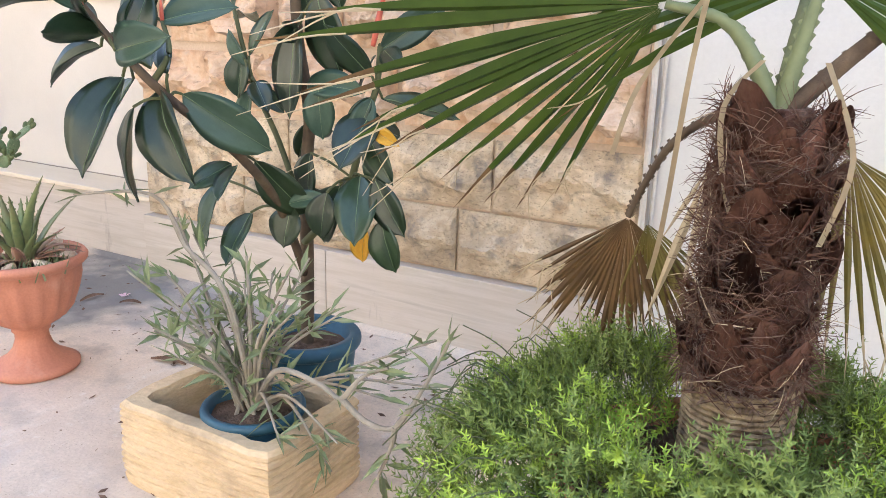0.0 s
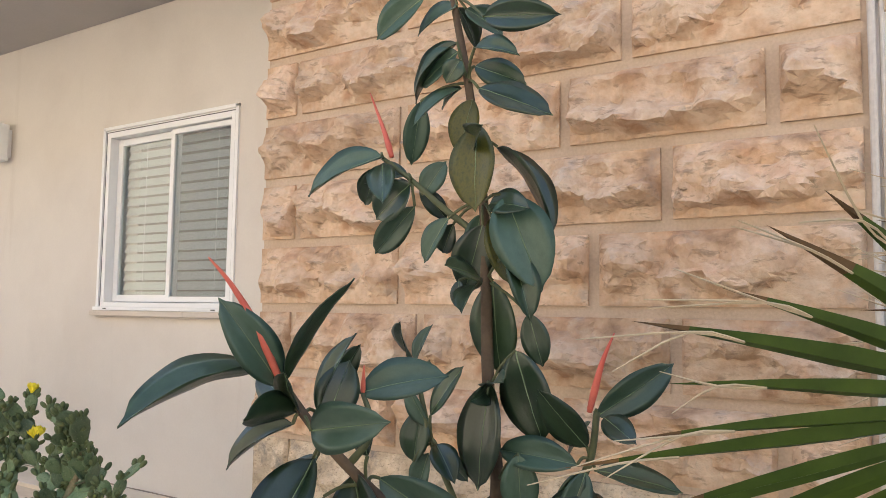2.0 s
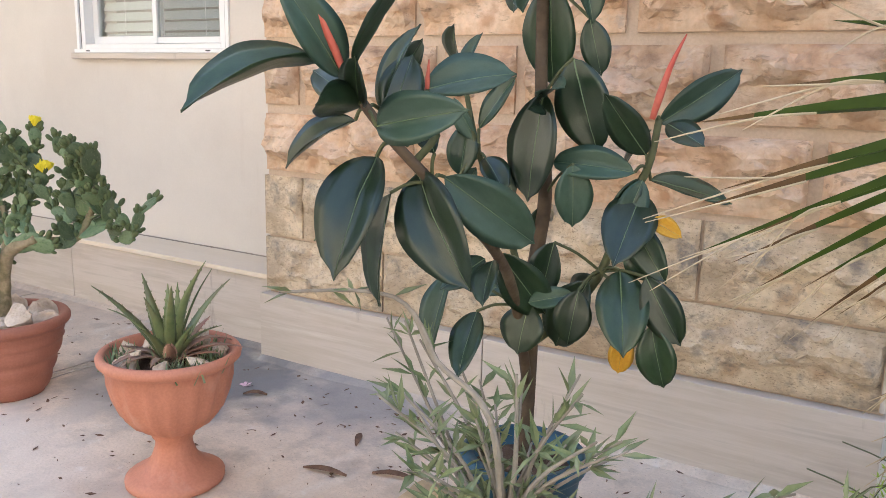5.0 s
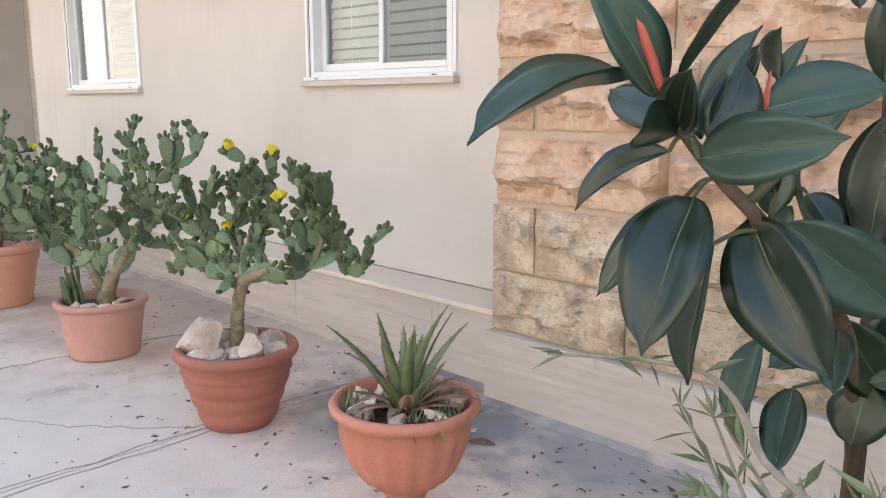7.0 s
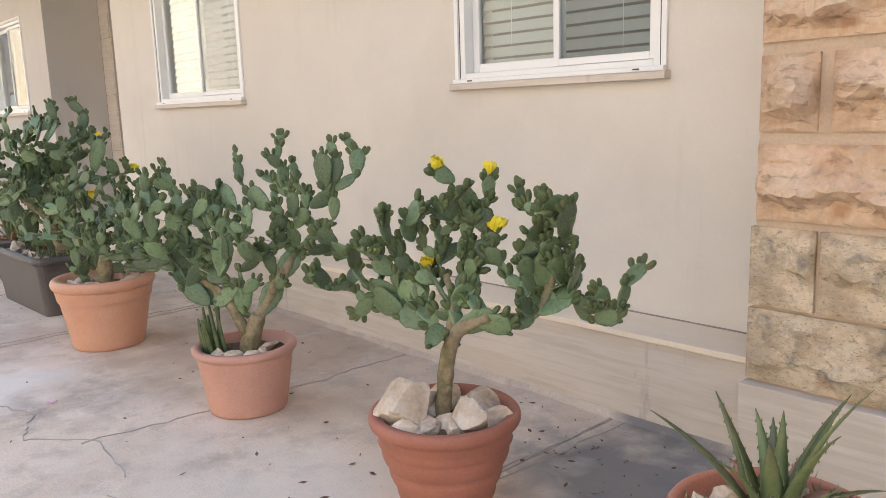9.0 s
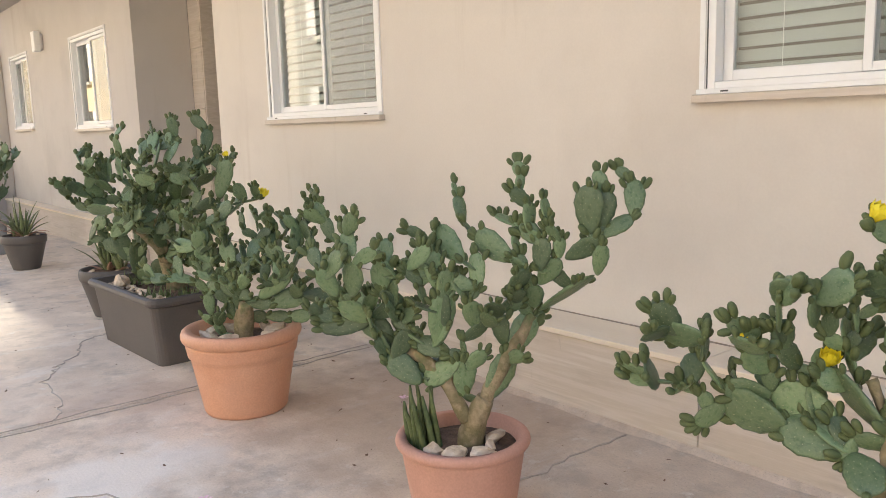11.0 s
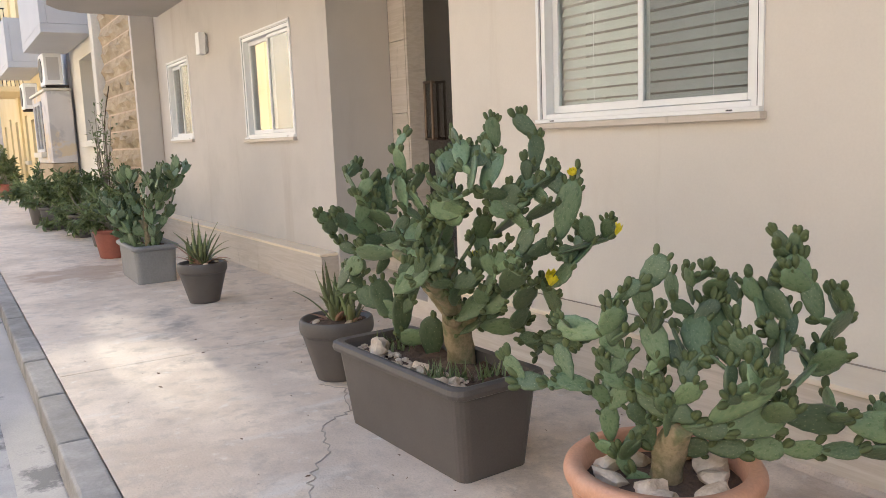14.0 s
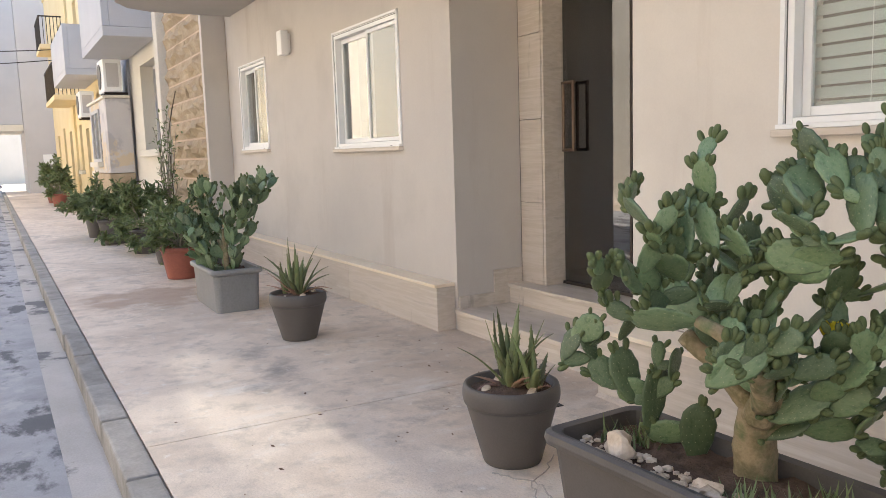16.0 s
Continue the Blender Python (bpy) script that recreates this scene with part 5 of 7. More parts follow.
ob = potted((-3.74, 1.68, 0), "prickly pear with yellow flowers in brown ribbed terracotta pot")
top = round_pot(ob, 0.242, 0.135, 0.325, TERRA_BROWN, ribs=4, soil=0.05)
cactus(ob, (-3.74, 1.68), PADS_RIBBED, 11, 1.7, 1.7, woody=[([(-2, 1, 25), (-1, 2, 43), (4, 2, 57), (12, 9, 63)], (0.027, 0.021)), ([(3, 2, 55), (0, 5, 66), (-4, 6, 74)], (0.017, 0.012)), ([(12, 9, 62), (20, 20, 62), (23, 26, 72), (26, 25, 83)], (0.018, 0.010))],
       flowers=[(-6, -1, 108, 0.05), (8, 14, 107, 0.05), (35, 21, 92, 0.055), (4, 15, 88, 0.05), (8, 14, 84, 0.06), (-9, 5, 72, 0.05), (-30, -8, 79, 0.05)])
stones_in((-3.74, 1.68, top), 0.10, 0.16, [0.085, 0.07, 0.065, 0.075, 0.065, 0.08, 0.07, 0.06, 0.06, 0.055, 0.05], 4)
stones_in((-3.72, 1.66, top), 0.04, 0.08, [0.06, 0.055, 0.06, 0.05], 9)
stones_in((-3.83, 1.58, top + 0.02), 0.01, 0.03, [0.12], 8)

ob = potted((-5.0, 1.66, 0), "branching prickly pear in faded pink terracotta pot")
top = round_pot(ob, 0.222, 0.168, 0.292, TERRA_PINK, rim=0.035, soil=0.045)
cactus(ob, (-5.0, 1.66), PADS_PINK, 23, 1.6, 1.1, slim=0.85, woody=[([(2, 1, 23), (3, 2, 31), (7, 4, 42)], (0.050, 0.032)), ([(6, 4, 40), (10, 13, 56), (12, 21, 67)], (0.027, 0.017)), ([(2, 0, 34), (-6, -5, 50), (-21, -14, 60), (-26, -21, 70)], (0.026, 0.014))])
stones_in((-5.0, 1.66, top), 0.09, 0.14, [0.045, 0.04, 0.05, 0.035, 0.045], 14, sector=(-1.5, 1.6))
rr = random.Random(3)
for i in range(12):
    bm = bmesh.new()
    x, y = -0.11 + 0.022 * (i % 5), -0.13 + 0.026 * (i // 4)
    tube(bm, bend([(x, y, top), (x - 0.012, y - 0.008, top + 0.08), (x - 0.045 * rr.random(), y - 0.03 * rr.random(), top + rr.uniform(0.12, 0.22))], 3), [0.010, 0.011, 0.011, 0.010, 0.009, 0.007, 0.004], 7)
    part("finger_shoot", bm, BUD, ob, "thin ribbed green cactus shoot", smooth=True)

ob = potted((-6.50, 1.60, 0), "dense prickly pear in smooth orange terracotta pot")
top = round_pot(ob, 0.275, 0.192, 0.40, TERRA_ORANGE, rim=0.06, lip=0.022, band=0.78, soil=0.07)
cactus(ob, (-6.50, 1.60), PADS_ORANGE, 37, 1.4, 1.8, slim=0.85, woody=[([(0, 0, 30), (2, 1, 44), (7, 0, 52)], (0.05, 0.035))])
stones_in((-6.5, 1.6, top), 0.08, 0.18, [0.06, 0.05, 0.06, 0.045, 0.055, 0.05, 0.05, 0.06, 0.05], 24)


def trough(ob, lx, ly, h, mat, taper=0.12, rim=0.045):
    """A rectangular tapered planter with a rolled rim; rounded corners."""
    bm = bmesh.new()

    def ring(a, b, z, r):
        out = []
        for sx, sy, a0 in ((1, 1, 0), (-1, 1, 90), (-1, -1, 180), (1, -1, 270)):
            for k in range(5):
                t = radians(a0 + 22.5 * k)
                out.append(bm.verts.new((sx * (a - r) + r * math.cos(t), sy * (b - r) + r * math.sin(t), z)))
        return out

    A, B = lx / 2, ly / 2
    rows = [(A - taper * h, B - taper * h, 0.0, 0.04), (A - taper * h * 0.96, B - taper * h * 0.96, 0.012, 0.045), (A - 0.03, B - 0.03, h - rim - 0.012, 0.05), (A - 0.006, B - 0.006, h - rim, 0.055), (A, B, h - rim * 0.6, 0.06), (A - 0.004, B - 0.004, h - 0.008, 0.06), (A - 0.02, B - 0.02, h, 0.055),
            (A - 0.045, B - 0.045, h - 0.006, 0.05), (A - 0.055, B - 0.055, h - 0.12, 0.05)]
    rs = [ring(*r) for r in rows]
    for a, b in zip(rs, rs[1:]):
        for k in range(20):
            bm.faces.new((a[k], a[(k + 1) % 20], b[(k + 1) % 20], b[k]))
    bm.faces.new(rs[0])
    pot = part("trough", bm, mat, ob)
    z = h - 0.055
    bm = bmesh.new()
    nx, ny = 24, 12
    g = [[bm.verts.new(((i / nx - 0.5) * 2 * (A - 0.054), (k / ny - 0.5) * 2 * (B - 0.054), z + 0.03 * noise.noise(Vector((i * 0.4, k * 0.4, lx))))) for i in range(nx + 1)] for k in range(ny + 1)]
    for k in range(ny):
        for i in range(nx):
            bm.faces.new((g[k][i], g[k][i + 1], g[k + 1][i + 1], g[k + 1][i]))
    part("soil", bm, SOIL, pot)
    return z


ob = thing("potted_cactus", (-7.88, 1.68, 0), "large prickly pear with yellow flowers in taupe plastic trough", "potted plant", "potted plants along the wall", turn=2)
top = trough(ob, 1.04, 0.46, 0.40, GREY_POT, taper=0.17)
LOW_PADS = [(8, -5, 50, 20, 0, 58), (14, -10, 58, 28, -4, 68), (16, -10, 64, 28, -20, 76), (20, -14, 72, 14, -22, 86), (24, -16, 80, 32, -12, 92), (20, -26, 76, 30, -34, 86)]
FILL = reach([(14, -11, 64), (5, -4, 50), (25, -17, 84)], [(-20, -10, 85), (-10, 0, 90), (0, -20, 90), (0, 10, 100), (-25, -20, 84), (-30, -5, 92), (-5, -10, 103), (10, -10, 106), (-15, 10, 80), (-12, -28, 92), (22, -36, 78)], random.Random(5), 12, 17)
cactus(ob, (-7.83, 1.80), PADS_TROUGH + LOW_PADS + FILL, 41, 1.8, 1.5, slim=0.88, woody=[([(1, 1, 33), (4, -3, 50), (8, -7, 58)], (0.064, 0.054)), ([(7, -6, 56), (0, -12, 68), (-9, -18, 78)], (0.036, 0.026)), ([(8, -7, 56), (14, -11, 66)], (0.046, 0.036)), ([(13, -10, 62), (20, -15, 74), (25, -17, 84)], (0.034, 0.014)), ([(13, -11, 62), (24, -30, 80), (12, -36, 88)], (0.036, 0.014)), ([(8, -5, 55), (16, 0, 58)], (0.036, 0.024))],
       flowers=[(37, -7, 84, 0.085), (66, 28, 98, 0.07), (67, 6, 81, 0.07), (65, 6, 114, 0.04)])
cactus(ob, (-8.1, 1.68), PADS_SMALL, 43, 1.0, 0.3)
pebbles(ob, 120, (0.44, 0.07), top + 0.01, 0.016, 3, off=(0, -0.11))
stones_in((-8.16, 1.58, top), 0.02, 0.06, [0.07, 0.06], 31)
stones_in((-7.80, 1.58, top), 0.02, 0.06, [0.05, 0.045, 0.04, 0.04], 32)
stones_in((-7.55, 1.56, top), 0.02, 0.05, [0.04, 0.035, 0.04], 33)


def sprigs(ob, spots, z, h, seed, mat):
    rr = random.Random(seed)
    bm = bmesh.new()
    for x, y in spots:
        for _ in range(34):
            a, l = rr.uniform(0, 6.28), rr.uniform(0.4, 1.0) * h
            p = Vector((x + rr.gauss(0, 0.03), y + rr.gauss(0, 0.03), z))
            d = Vector((math.cos(a) * 0.5, math.sin(a) * 0.5, 1)).normalized() * l
            s = d.cross(Vector((0, 0, 1))).normalized() * 0.004
            q = [bm.verts.new(v) for v in (p - s, p + s, p + d * 0.6 + s, p + d)]
            bm.faces.new(q)
    tagged(part("weed", bm, mat, ob), "low green weeds", kind="stuff")


sprigs(ob, [(-0.3, 0.05), (-0.36, -0.02), (0.28, -0.02), (0.33, 0.08), (0.22, -0.1)], top, 0.10, 6, SHRUB)


# ---- aloes ----
def aloe_leaf(bm, base, a, lean, length, width, rr, curl=0.35):
    o = Vector((math.cos(a), math.sin(a), 0))
    s = Vector((-o.y, o.x, 0))
    rows = []
    n = 9
    p = Vector(base)
    ang = lean
    for i in range(n + 1):
        t = i / n
        d = o * math.sin(ang) + Vector((0, 0, math.cos(ang)))
        up = o * -math.cos(ang) + Vector((0, 0, math.sin(ang)))
        w = width * (0.75 + 0.5 * t if t < 0.25 else 0.98 * (1 - ((t - 0.25) / 0.75) ** 1.5)) + 0.001
        th = w * 0.34 + 0.001
        rows.append([bm.verts.new(p + q) for q in (s * -w + up * th * 0.55, s * -w * 0.5 - up * th * 0.3, s * 0 - up * th * 0.7, s * w * 0.5 - up * th * 0.3, s * w + up * th * 0.55, s * 0 + up * th * 0.12)])
        p = p + d * length / n
        ang += curl / n * rr.uniform(0.5, 1.5)
    for a_, b_ in zip(rows, rows[1:]):
        for k in range(6):
            bm.faces.new((a_[k], a_[(k + 1) % 6], b_[(k + 1) % 6], b_[k]))
    # teeth
    for i in range(1, n):
        for k, sg in ((0, -1), (4, 1)):
            v = rows[i][k].co
            t = [bm.verts.new(v + x) for x in (Vector((0, 0, 0.006)), Vector((0, 0, -0.006)), s * sg * 0.004)]
            bm.faces.new(t)
    bm.faces.new(rows[0])


def aloe(ob, z, n, length, width, seed, dry=4, at=(0, 0)):
    rr = random.Random(seed)
    for i in range(n):
        bm = bmesh.new()
        a = i * 2.4 + rr.uniform(-0.2, 0.2)
        t = i / n
        aloe_leaf(bm, (at[0] + 0.02 * math.cos(a), at[1] + 0.02 * math.sin(a), z - 0.01), a, 0.06 + 0.50 * t + rr.uniform(-0.05, 0.1), length * rr.uniform(0.55, 1.15) * (1 - 0.25 * t), width * rr.uniform(0.75, 1.1), rr, rr.uniform(-0.35, 0.9))
        part("leaf", bm, ALOE, ob, smooth=True)
    for i in range(dry):
        bm = bmesh.new()
        a = i * 1.7 + rr.uniform(0, 1)
        aloe_leaf(bm, (at[0] + 0.02 * math.cos(a), at[1] + 0.02 * math.sin(a), z - 0.005), a, rr.uniform(0.6, 1.1), length * rr.uniform(0.35, 0.65), width * 0.8, rr, rr.uniform(0.2, 1.8))
        part("dry_leaf", bm, ALOE_DRY, ob, "shrivelled reddish brown leaf", smooth=True)


ob = thing("potted_aloe", (-2.62, 1.56, 0), "aloe in a fluted terracotta pedestal urn", "potted plant", "potted plants along the wall")
prof = [(0.150, 0.0), (0.158, 0.006), (0.158, 0.022), (0.135, 0.036), (0.10, 0.055), (0.072, 0.085), (0.060, 0.12), (0.058, 0.145), (0.068, 0.155), (0.068, 0.168), (0.085, 0.18), (0.125, 0.205), (0.158, 0.245), (0.18, 0.30), (0.192, 0.35), (0.198, 0.395), (0.212, 0.402), (0.222, 0.412), (0.224, 0.425), (0.216, 0.436), (0.204, 0.438), (0.196, 0.43), (0.188, 0.36)]
prof = [(r * 0.96, z) for r, z in prof]
part("urn", lathe(prof, 72, lambda a, i: 1 + (0.028 * math.cos(18 * a) if 10 <= i <= 14 else 0.015 * math.cos(18 * a) if i in (4, 5) else 0)), TERRA, ob, smooth=True)
soil = lathe([(0.176, 0.37), (0.174, 0.385), (0.1, 0.395), (0.01, 0.40)], 24)
part("soil", soil, SOIL, ob)
aloe(ob, 0.40, 15, 0.37, 0.023, 5, dry=15)
sprigs(ob, [(0.1, -0.08), (0.12, 0.05), (-0.05, -0.13), (-0.12, -0.06), (0.02, 0.13), (0.14, -0.02)], 0.39, 0.08, 12, OLEANDER)
stones_in((-2.62, 1.56, 0.395), 0.11, 0.15, [0.055, 0.042, 0.06, 0.04, 0.05, 0.055, 0.045], 44, "small white limestone piece in the urn")

for x, y, seed, ln in ((-9.03, 1.77, 3, 0.36), (-11.79, 1.79, 8, 0.42)):
    ob = thing("potted_aloe", (x, y, 0), "spiky green aloe in taupe plastic pot", "potted plant", "potted plants along the wall")
    top = round_pot(ob, 0.208, 0.128, 0.345, GREY_POT, rim=0.085, lip=0.012, soil=0.03)
    aloe(ob, top, 20, ln, 0.024, seed, dry=7)
    aloe(ob, top, 7, ln * 0.8, 0.02, seed + 1, dry=2, at=(0.09, 0.05) if seed == 3 else (-0.1, -0.05))
    stones_in((x, y, top), 0.1, 0.15, [0.03, 0.025, 0.03, 0.022], seed + 50, "small pale pebble in the pot")


# ---- the trough and pots further on ----
ob = thing("potted_cactus", (-13.5, 1.70, 0), "tall prickly pear in grey plastic trough", "potted plant", "potted plants along the wall", turn=-1)
top = trough(ob, 0.95, 0.46, 0.38, GREY_POT_LIGHT)
rr = random.Random(71)


def grow(q, d, left, rows):
    """Pads that fork upwards from a point, in cm."""
    n = q + d * rr.uniform(12, 17)
    rows.append((*q, *n))
    if left > 0:
        for k in range(2 if rr.random() < 0.62 else 1):
            turn = Vector((rr.gauss(0, 0.5), rr.gauss(0, 0.4), rr.gauss(0.25, 0.25)))
            grow(n, (d + turn).normalized(), left - 1, rows)
    return rows


far_rows = []
for q, d, left in (((0, 0, 60), (0.3, 0.2, 0.9), 4), ((0, 0, 56), (-0.5, -0.2, 0.8), 4), ((4, 2, 62), (0.7, 0.4, 0.6), 4), ((-2, 0, 44), (-0.2, -0.7, 0.6), 3), ((-20, -6, 33), (-0.3, -0.2, 0.9), 3), ((-32, -4, 33), (0.1, 0.1, 1), 3), ((14, 2, 33), (0.3, 0, 0.9), 2), ((4, -13, 33), (0, -0.3, 1), 3), ((-10, 12, 33), (0, 0.2, 1), 3), ((-14, -14, 33), (-0.1, -0.4, 0.8), 3)):
    far_rows += grow(Vector(q), Vector(d).normalized(), left, [])
cactus(ob, (-13.45, 1.7), far_rows, 71, 1.2, 0.5, woody=[([(0, 0, 32), (2, 0, 52), (0, 0, 72), (8, 6, 76)], (0.026, 0.016)), ([(0, 0, 50), (-6, -4, 60)], (0.025, 0.02))])


def leaf_mass(ob, count, size, centre, radii, seed, mat, long=2.6, droop=0.3, twigs=24, base=None):
    """A shrub: twigs, and many separate folded leaves in an uneven cloud round them."""
    rr = random.Random(seed)
    bm, tw = bmesh.new(), bmesh.new()
    c = Vector(centre)
    ends = []
    for _ in range(twigs):
        d = Vector((rr.gauss(0, 1), rr.gauss(0, 1), rr.gauss(0.3, 0.8)))
        d = d.normalized() * rr.uniform(0.5, 1.0)
        e = c + Vector((d.x * radii[0], d.y * radii[1], d.z * radii[2]))
        b = Vector(base or (c.x, c.y, c.z - radii[2]))
        mid = b.lerp(e, 0.5) + Vector((rr.gauss(0, 0.05), rr.gauss(0, 0.05), 0.05))
        tube(tw, bend([b, mid, e], 4), [0.008] * 5 + [0.006, 0.005, 0.004, 0.003], 5)
        ends.append((mid, e))
    for _ in range(count):
        m, e = rr.choice(ends)
        p = m.lerp(e, rr.uniform(0.2, 1.08)) + Vector((rr.gauss(0, 0.035), rr.gauss(0, 0.035), rr.gauss(0, 0.035)))
        d = ((e - m).normalized() * 0.6 + Vector((rr.gauss(0, 0.8), rr.gauss(0, 0.8), rr.gauss(0.1 - droop, 0.6)))).normalized()
        l = size * rr.uniform(0.6, 1.3)
        s = d.cross(Vector((rr.gauss(0, 0.4), rr.gauss(0, 0.4), 1))).normalized() * l / long
        up = s.cross(d).normalized() * l * 0.10
        v = [bm.verts.new(q) for q in (p, p + d * l * 0.45 + s * 0.5 + up, p + d * l, p + d * l * 0.45 - s * 0.5 + up, p + d * l * 0.5)]
        bm.faces.new((v[0], v[4], v[1])), bm.faces.new((v[1], v[4], v[2])), bm.faces.new((v[2], v[4], v[3])), bm.faces.new((v[3], v[4], v[0]))
    tagged(part("twig", tw, TWIG, ob), "thin twigs", kind="stuff")
    tagged(part("foliage", bm, mat, ob), "many small green leaves", kind="stuff")


for x, y, r, h, pot, mat, n, sz, rad, seed, lab in ((-15.5, 1.72, 0.24, 0.36, TERRA_RED, SHRUB, 900, 0.11, (0.42, 0.42, 0.36), 1, "leafy green shrub in red plastic pot"),
                                               (-16.9, 1.85, 0.22, 0.34, GREY_POT, SHRUB, 2000, 0.10, (0.75, 0.55, 0.55), 2, "bushy green shrub in a grey pot"),
                                               (-18.4, 1.80, 0.24, 0.36, GREY_POT, SHRUB, 2000, 0.11, (0.75, 0.55, 0.6), 3, "tall loose shrub in grey pot"),
                                               (-20.2, 1.60, 0.26, 0.40, GREY_POT, SHRUB, 2200, 0.12, (0.85, 0.65, 0.6), 4, "dense dark green bush in a pot"),
                                               (-21.6, 1.50, 0.22, 0.40, GREY_POT, SHRUB, 2000, 0.12, (0.8, 0.6, 0.6), 5, "spreading dark green shrub in a grey pot"),
                                               (-34.0, 1.75, 0.28, 0.40, TERRA_RED, SHRUB, 800, 0.18, (0.7, 0.6, 0.5), 6, "bushy green plant in red pot"),
                                               (-36.5, 1.75, 0.28, 0.40, TERRA_RED, SHRUB, 800, 0.20, (0.7, 0.6, 0.9), 7, "tall green plant in red pot")):
    ob = thing("potted_shrub", (x, y, 0), lab, "potted plant", "potted plants along the wall")
    top = round_pot(ob, r, r * 0.72, h, pot, soil=0.04)
    leaf_mass(ob, n, sz, (0, 0, top + rad[2] * (0.55 if rad[0] < 0.72 else 0.2)), rad, seed, mat, base=(0, 0, top))
# a thin climber trained up beside the far window
ob = thing("climbing_plant", (-18.6, 2.2, 0), "thin sparse climbing plant on a cane", "plant")
bm = bmesh.new()
tube(bm, bend([(0, 0, 0.0), (0.1, 0.05, 0.9), (-0.2, 0.1, 1.7), (0.5, 0.1, 2.3)], 6), 0.008, 6)
part("stem", bm, STEM, ob)
leaf_mass(ob, 170, 0.08, (0.1, 0.0, 1.6), (0.45, 0.2, 0.75), 99, SHRUB, twigs=14, base=(0, 0, 0.6))


# ---- rubber plant ----
def leaf_mesh(name, mat, seed, fold=0.10, curl=0.18):
    """An oval leaf, unit long along Y and unit wide, folded along its midrib, with a pointed tip and some thickness."""
    rr = random.Random(seed)
    bm = bmesh.new()
    n, m = 18, 3
    top, bot = [], []
    for i in range(n + 1):
        t = i / n
        w = 0.5 * max(0.0, math.sin(math.pi * min(1, t ** 0.94))) ** 0.72
        if i >= n - 1:
            w = 0.07 if i < n else 0.002
        row, row2 = [], []
        for k in range(-m, m + 1):
            s = k / m
            z = fold * abs(s) * w * 2 - curl * (t - 0.2) ** 2 + 0.02 * noise.noise(Vector((s * 2, t * 4, seed)))
            row.append(bm.verts.new((s * w, t, z)))
            row2.append(bm.verts.new((s * w, t, z - 0.006)))
        top.append(row)
        bot.append(row2)
    for g, flip in ((top, False), (bot, True)):
        for a, b in zip(g, g[1:]):
            for k in range(2 * m):
                q = (a[k], a[k + 1], b[k + 1], b[k])
                bm.faces.new(q[::-1] if flip else q)
    for a, b, a2, b2 in zip(top, top[1:], bot, bot[1:]):
        bm.faces.new((a[0], b[0], b2[0], a2[0]))
        bm.faces.new((a[-1], a2[-1], b2[-1], b[-1]))
    me = bpy.data.meshes.new(name)
    for f in bm.faces:
        f.smooth = True
    # midrib as a fine raised ridge
    prev = None
    for i in range(n + 1):
        t = i / n
        z = top[i][m].co.z
        r = 0.016 * (1 - t * 0.8)
        q = [bm.verts.new((-r, t, z + 0.001)), bm.verts.new((0, t, z + 0.007)), bm.verts.new((r, t, z + 0.001))]
        if prev:
            for k in range(2):
                f = bm.faces.new((prev[k], prev[k + 1], q[k + 1], q[k]))
                f.material_index = 1
        prev = q
    bm.to_mesh(me)
    bm.free()
    me.materials.append(mat)
    me.materials.append(RIB)
    return me


LEAF = [leaf_mesh("leaf", FICUS, s, f, c) for s, f, c in ((1, 0.10, 0.16), (2, 0.16, 0.26), (3, 0.06, 0.08))]
LEAF_PALE = [leaf_mesh("leaf", FICUS_PALE, s, 0.12, 0.2) for s in (4, 5)]
LEAF_OLIVE = [leaf_mesh("leaf", FICUS_OLIVE, 6, 0.1, 0.1)]
LEAF_YELLOW = leaf_mesh("leaf", FICUS_YELLOW, 7, 0.2, 0.3)

LEAVES_TOP_A = [(-171, 175, 226, -189, 175, 218, 9), (-161, 176, 222, -176, 177, 218, 8), (-151, 173, 216, -130, 171, 212, 5), (-159, 177, 221, -149, 180, 214, 9), (-153, 172, 208, -140, 170, 205, 6), (-156, 177, 205, -142, 179, 199, 8), (-153, 174, 198, -132, 173, 189, 8), (-160, 175, 209, -173, 175, 202, 10), (-161, 176, 212, -178, 177, 200, 9), (-158, 173, 206, -161, 171, 200, 6)]
LEAVES_TOP_B = [(-173, 177, 198, -178, 180, 181, 7), (-182, 172, 183, -210, 170, 176, 9), (-177, 177, 178, -196, 179, 179, 8), (-174, 174, 175, -185, 172, 166, 11), (-173, 175, 169, -188, 176, 156, 7), (-171, 176, 172, -165, 177, 181, 7), (-161, 173, 165, -169, 172, 154, 7), (-162, 177, 164, -168, 180, 156, 6), (-152, 172, 188, -152, 170, 166, 13), (-149, 177, 183, -131, 179, 162, 7)]
LEAVES_TOP_C = [(-145, 174, 170, -134, 172, 147, 15), (-152, 175, 163, -158, 176, 146, 11), (-150, 176, 165, -144, 176, 148, 9), (-143, 173, 156, -136, 172, 140, 8), (-150, 177, 149, -150, 180, 125, 14), (-157, 172, 149, -156, 170, 142, 4), (-140, 177, 141, -137, 179, 128, 7), (-149, 174, 124, -152, 172, 98, 15), (-143, 176, 132, -136, 176, 110, 14)]
LEAVES_TOP = LEAVES_TOP_A + LEAVES_TOP_B + LEAVES_TOP_C
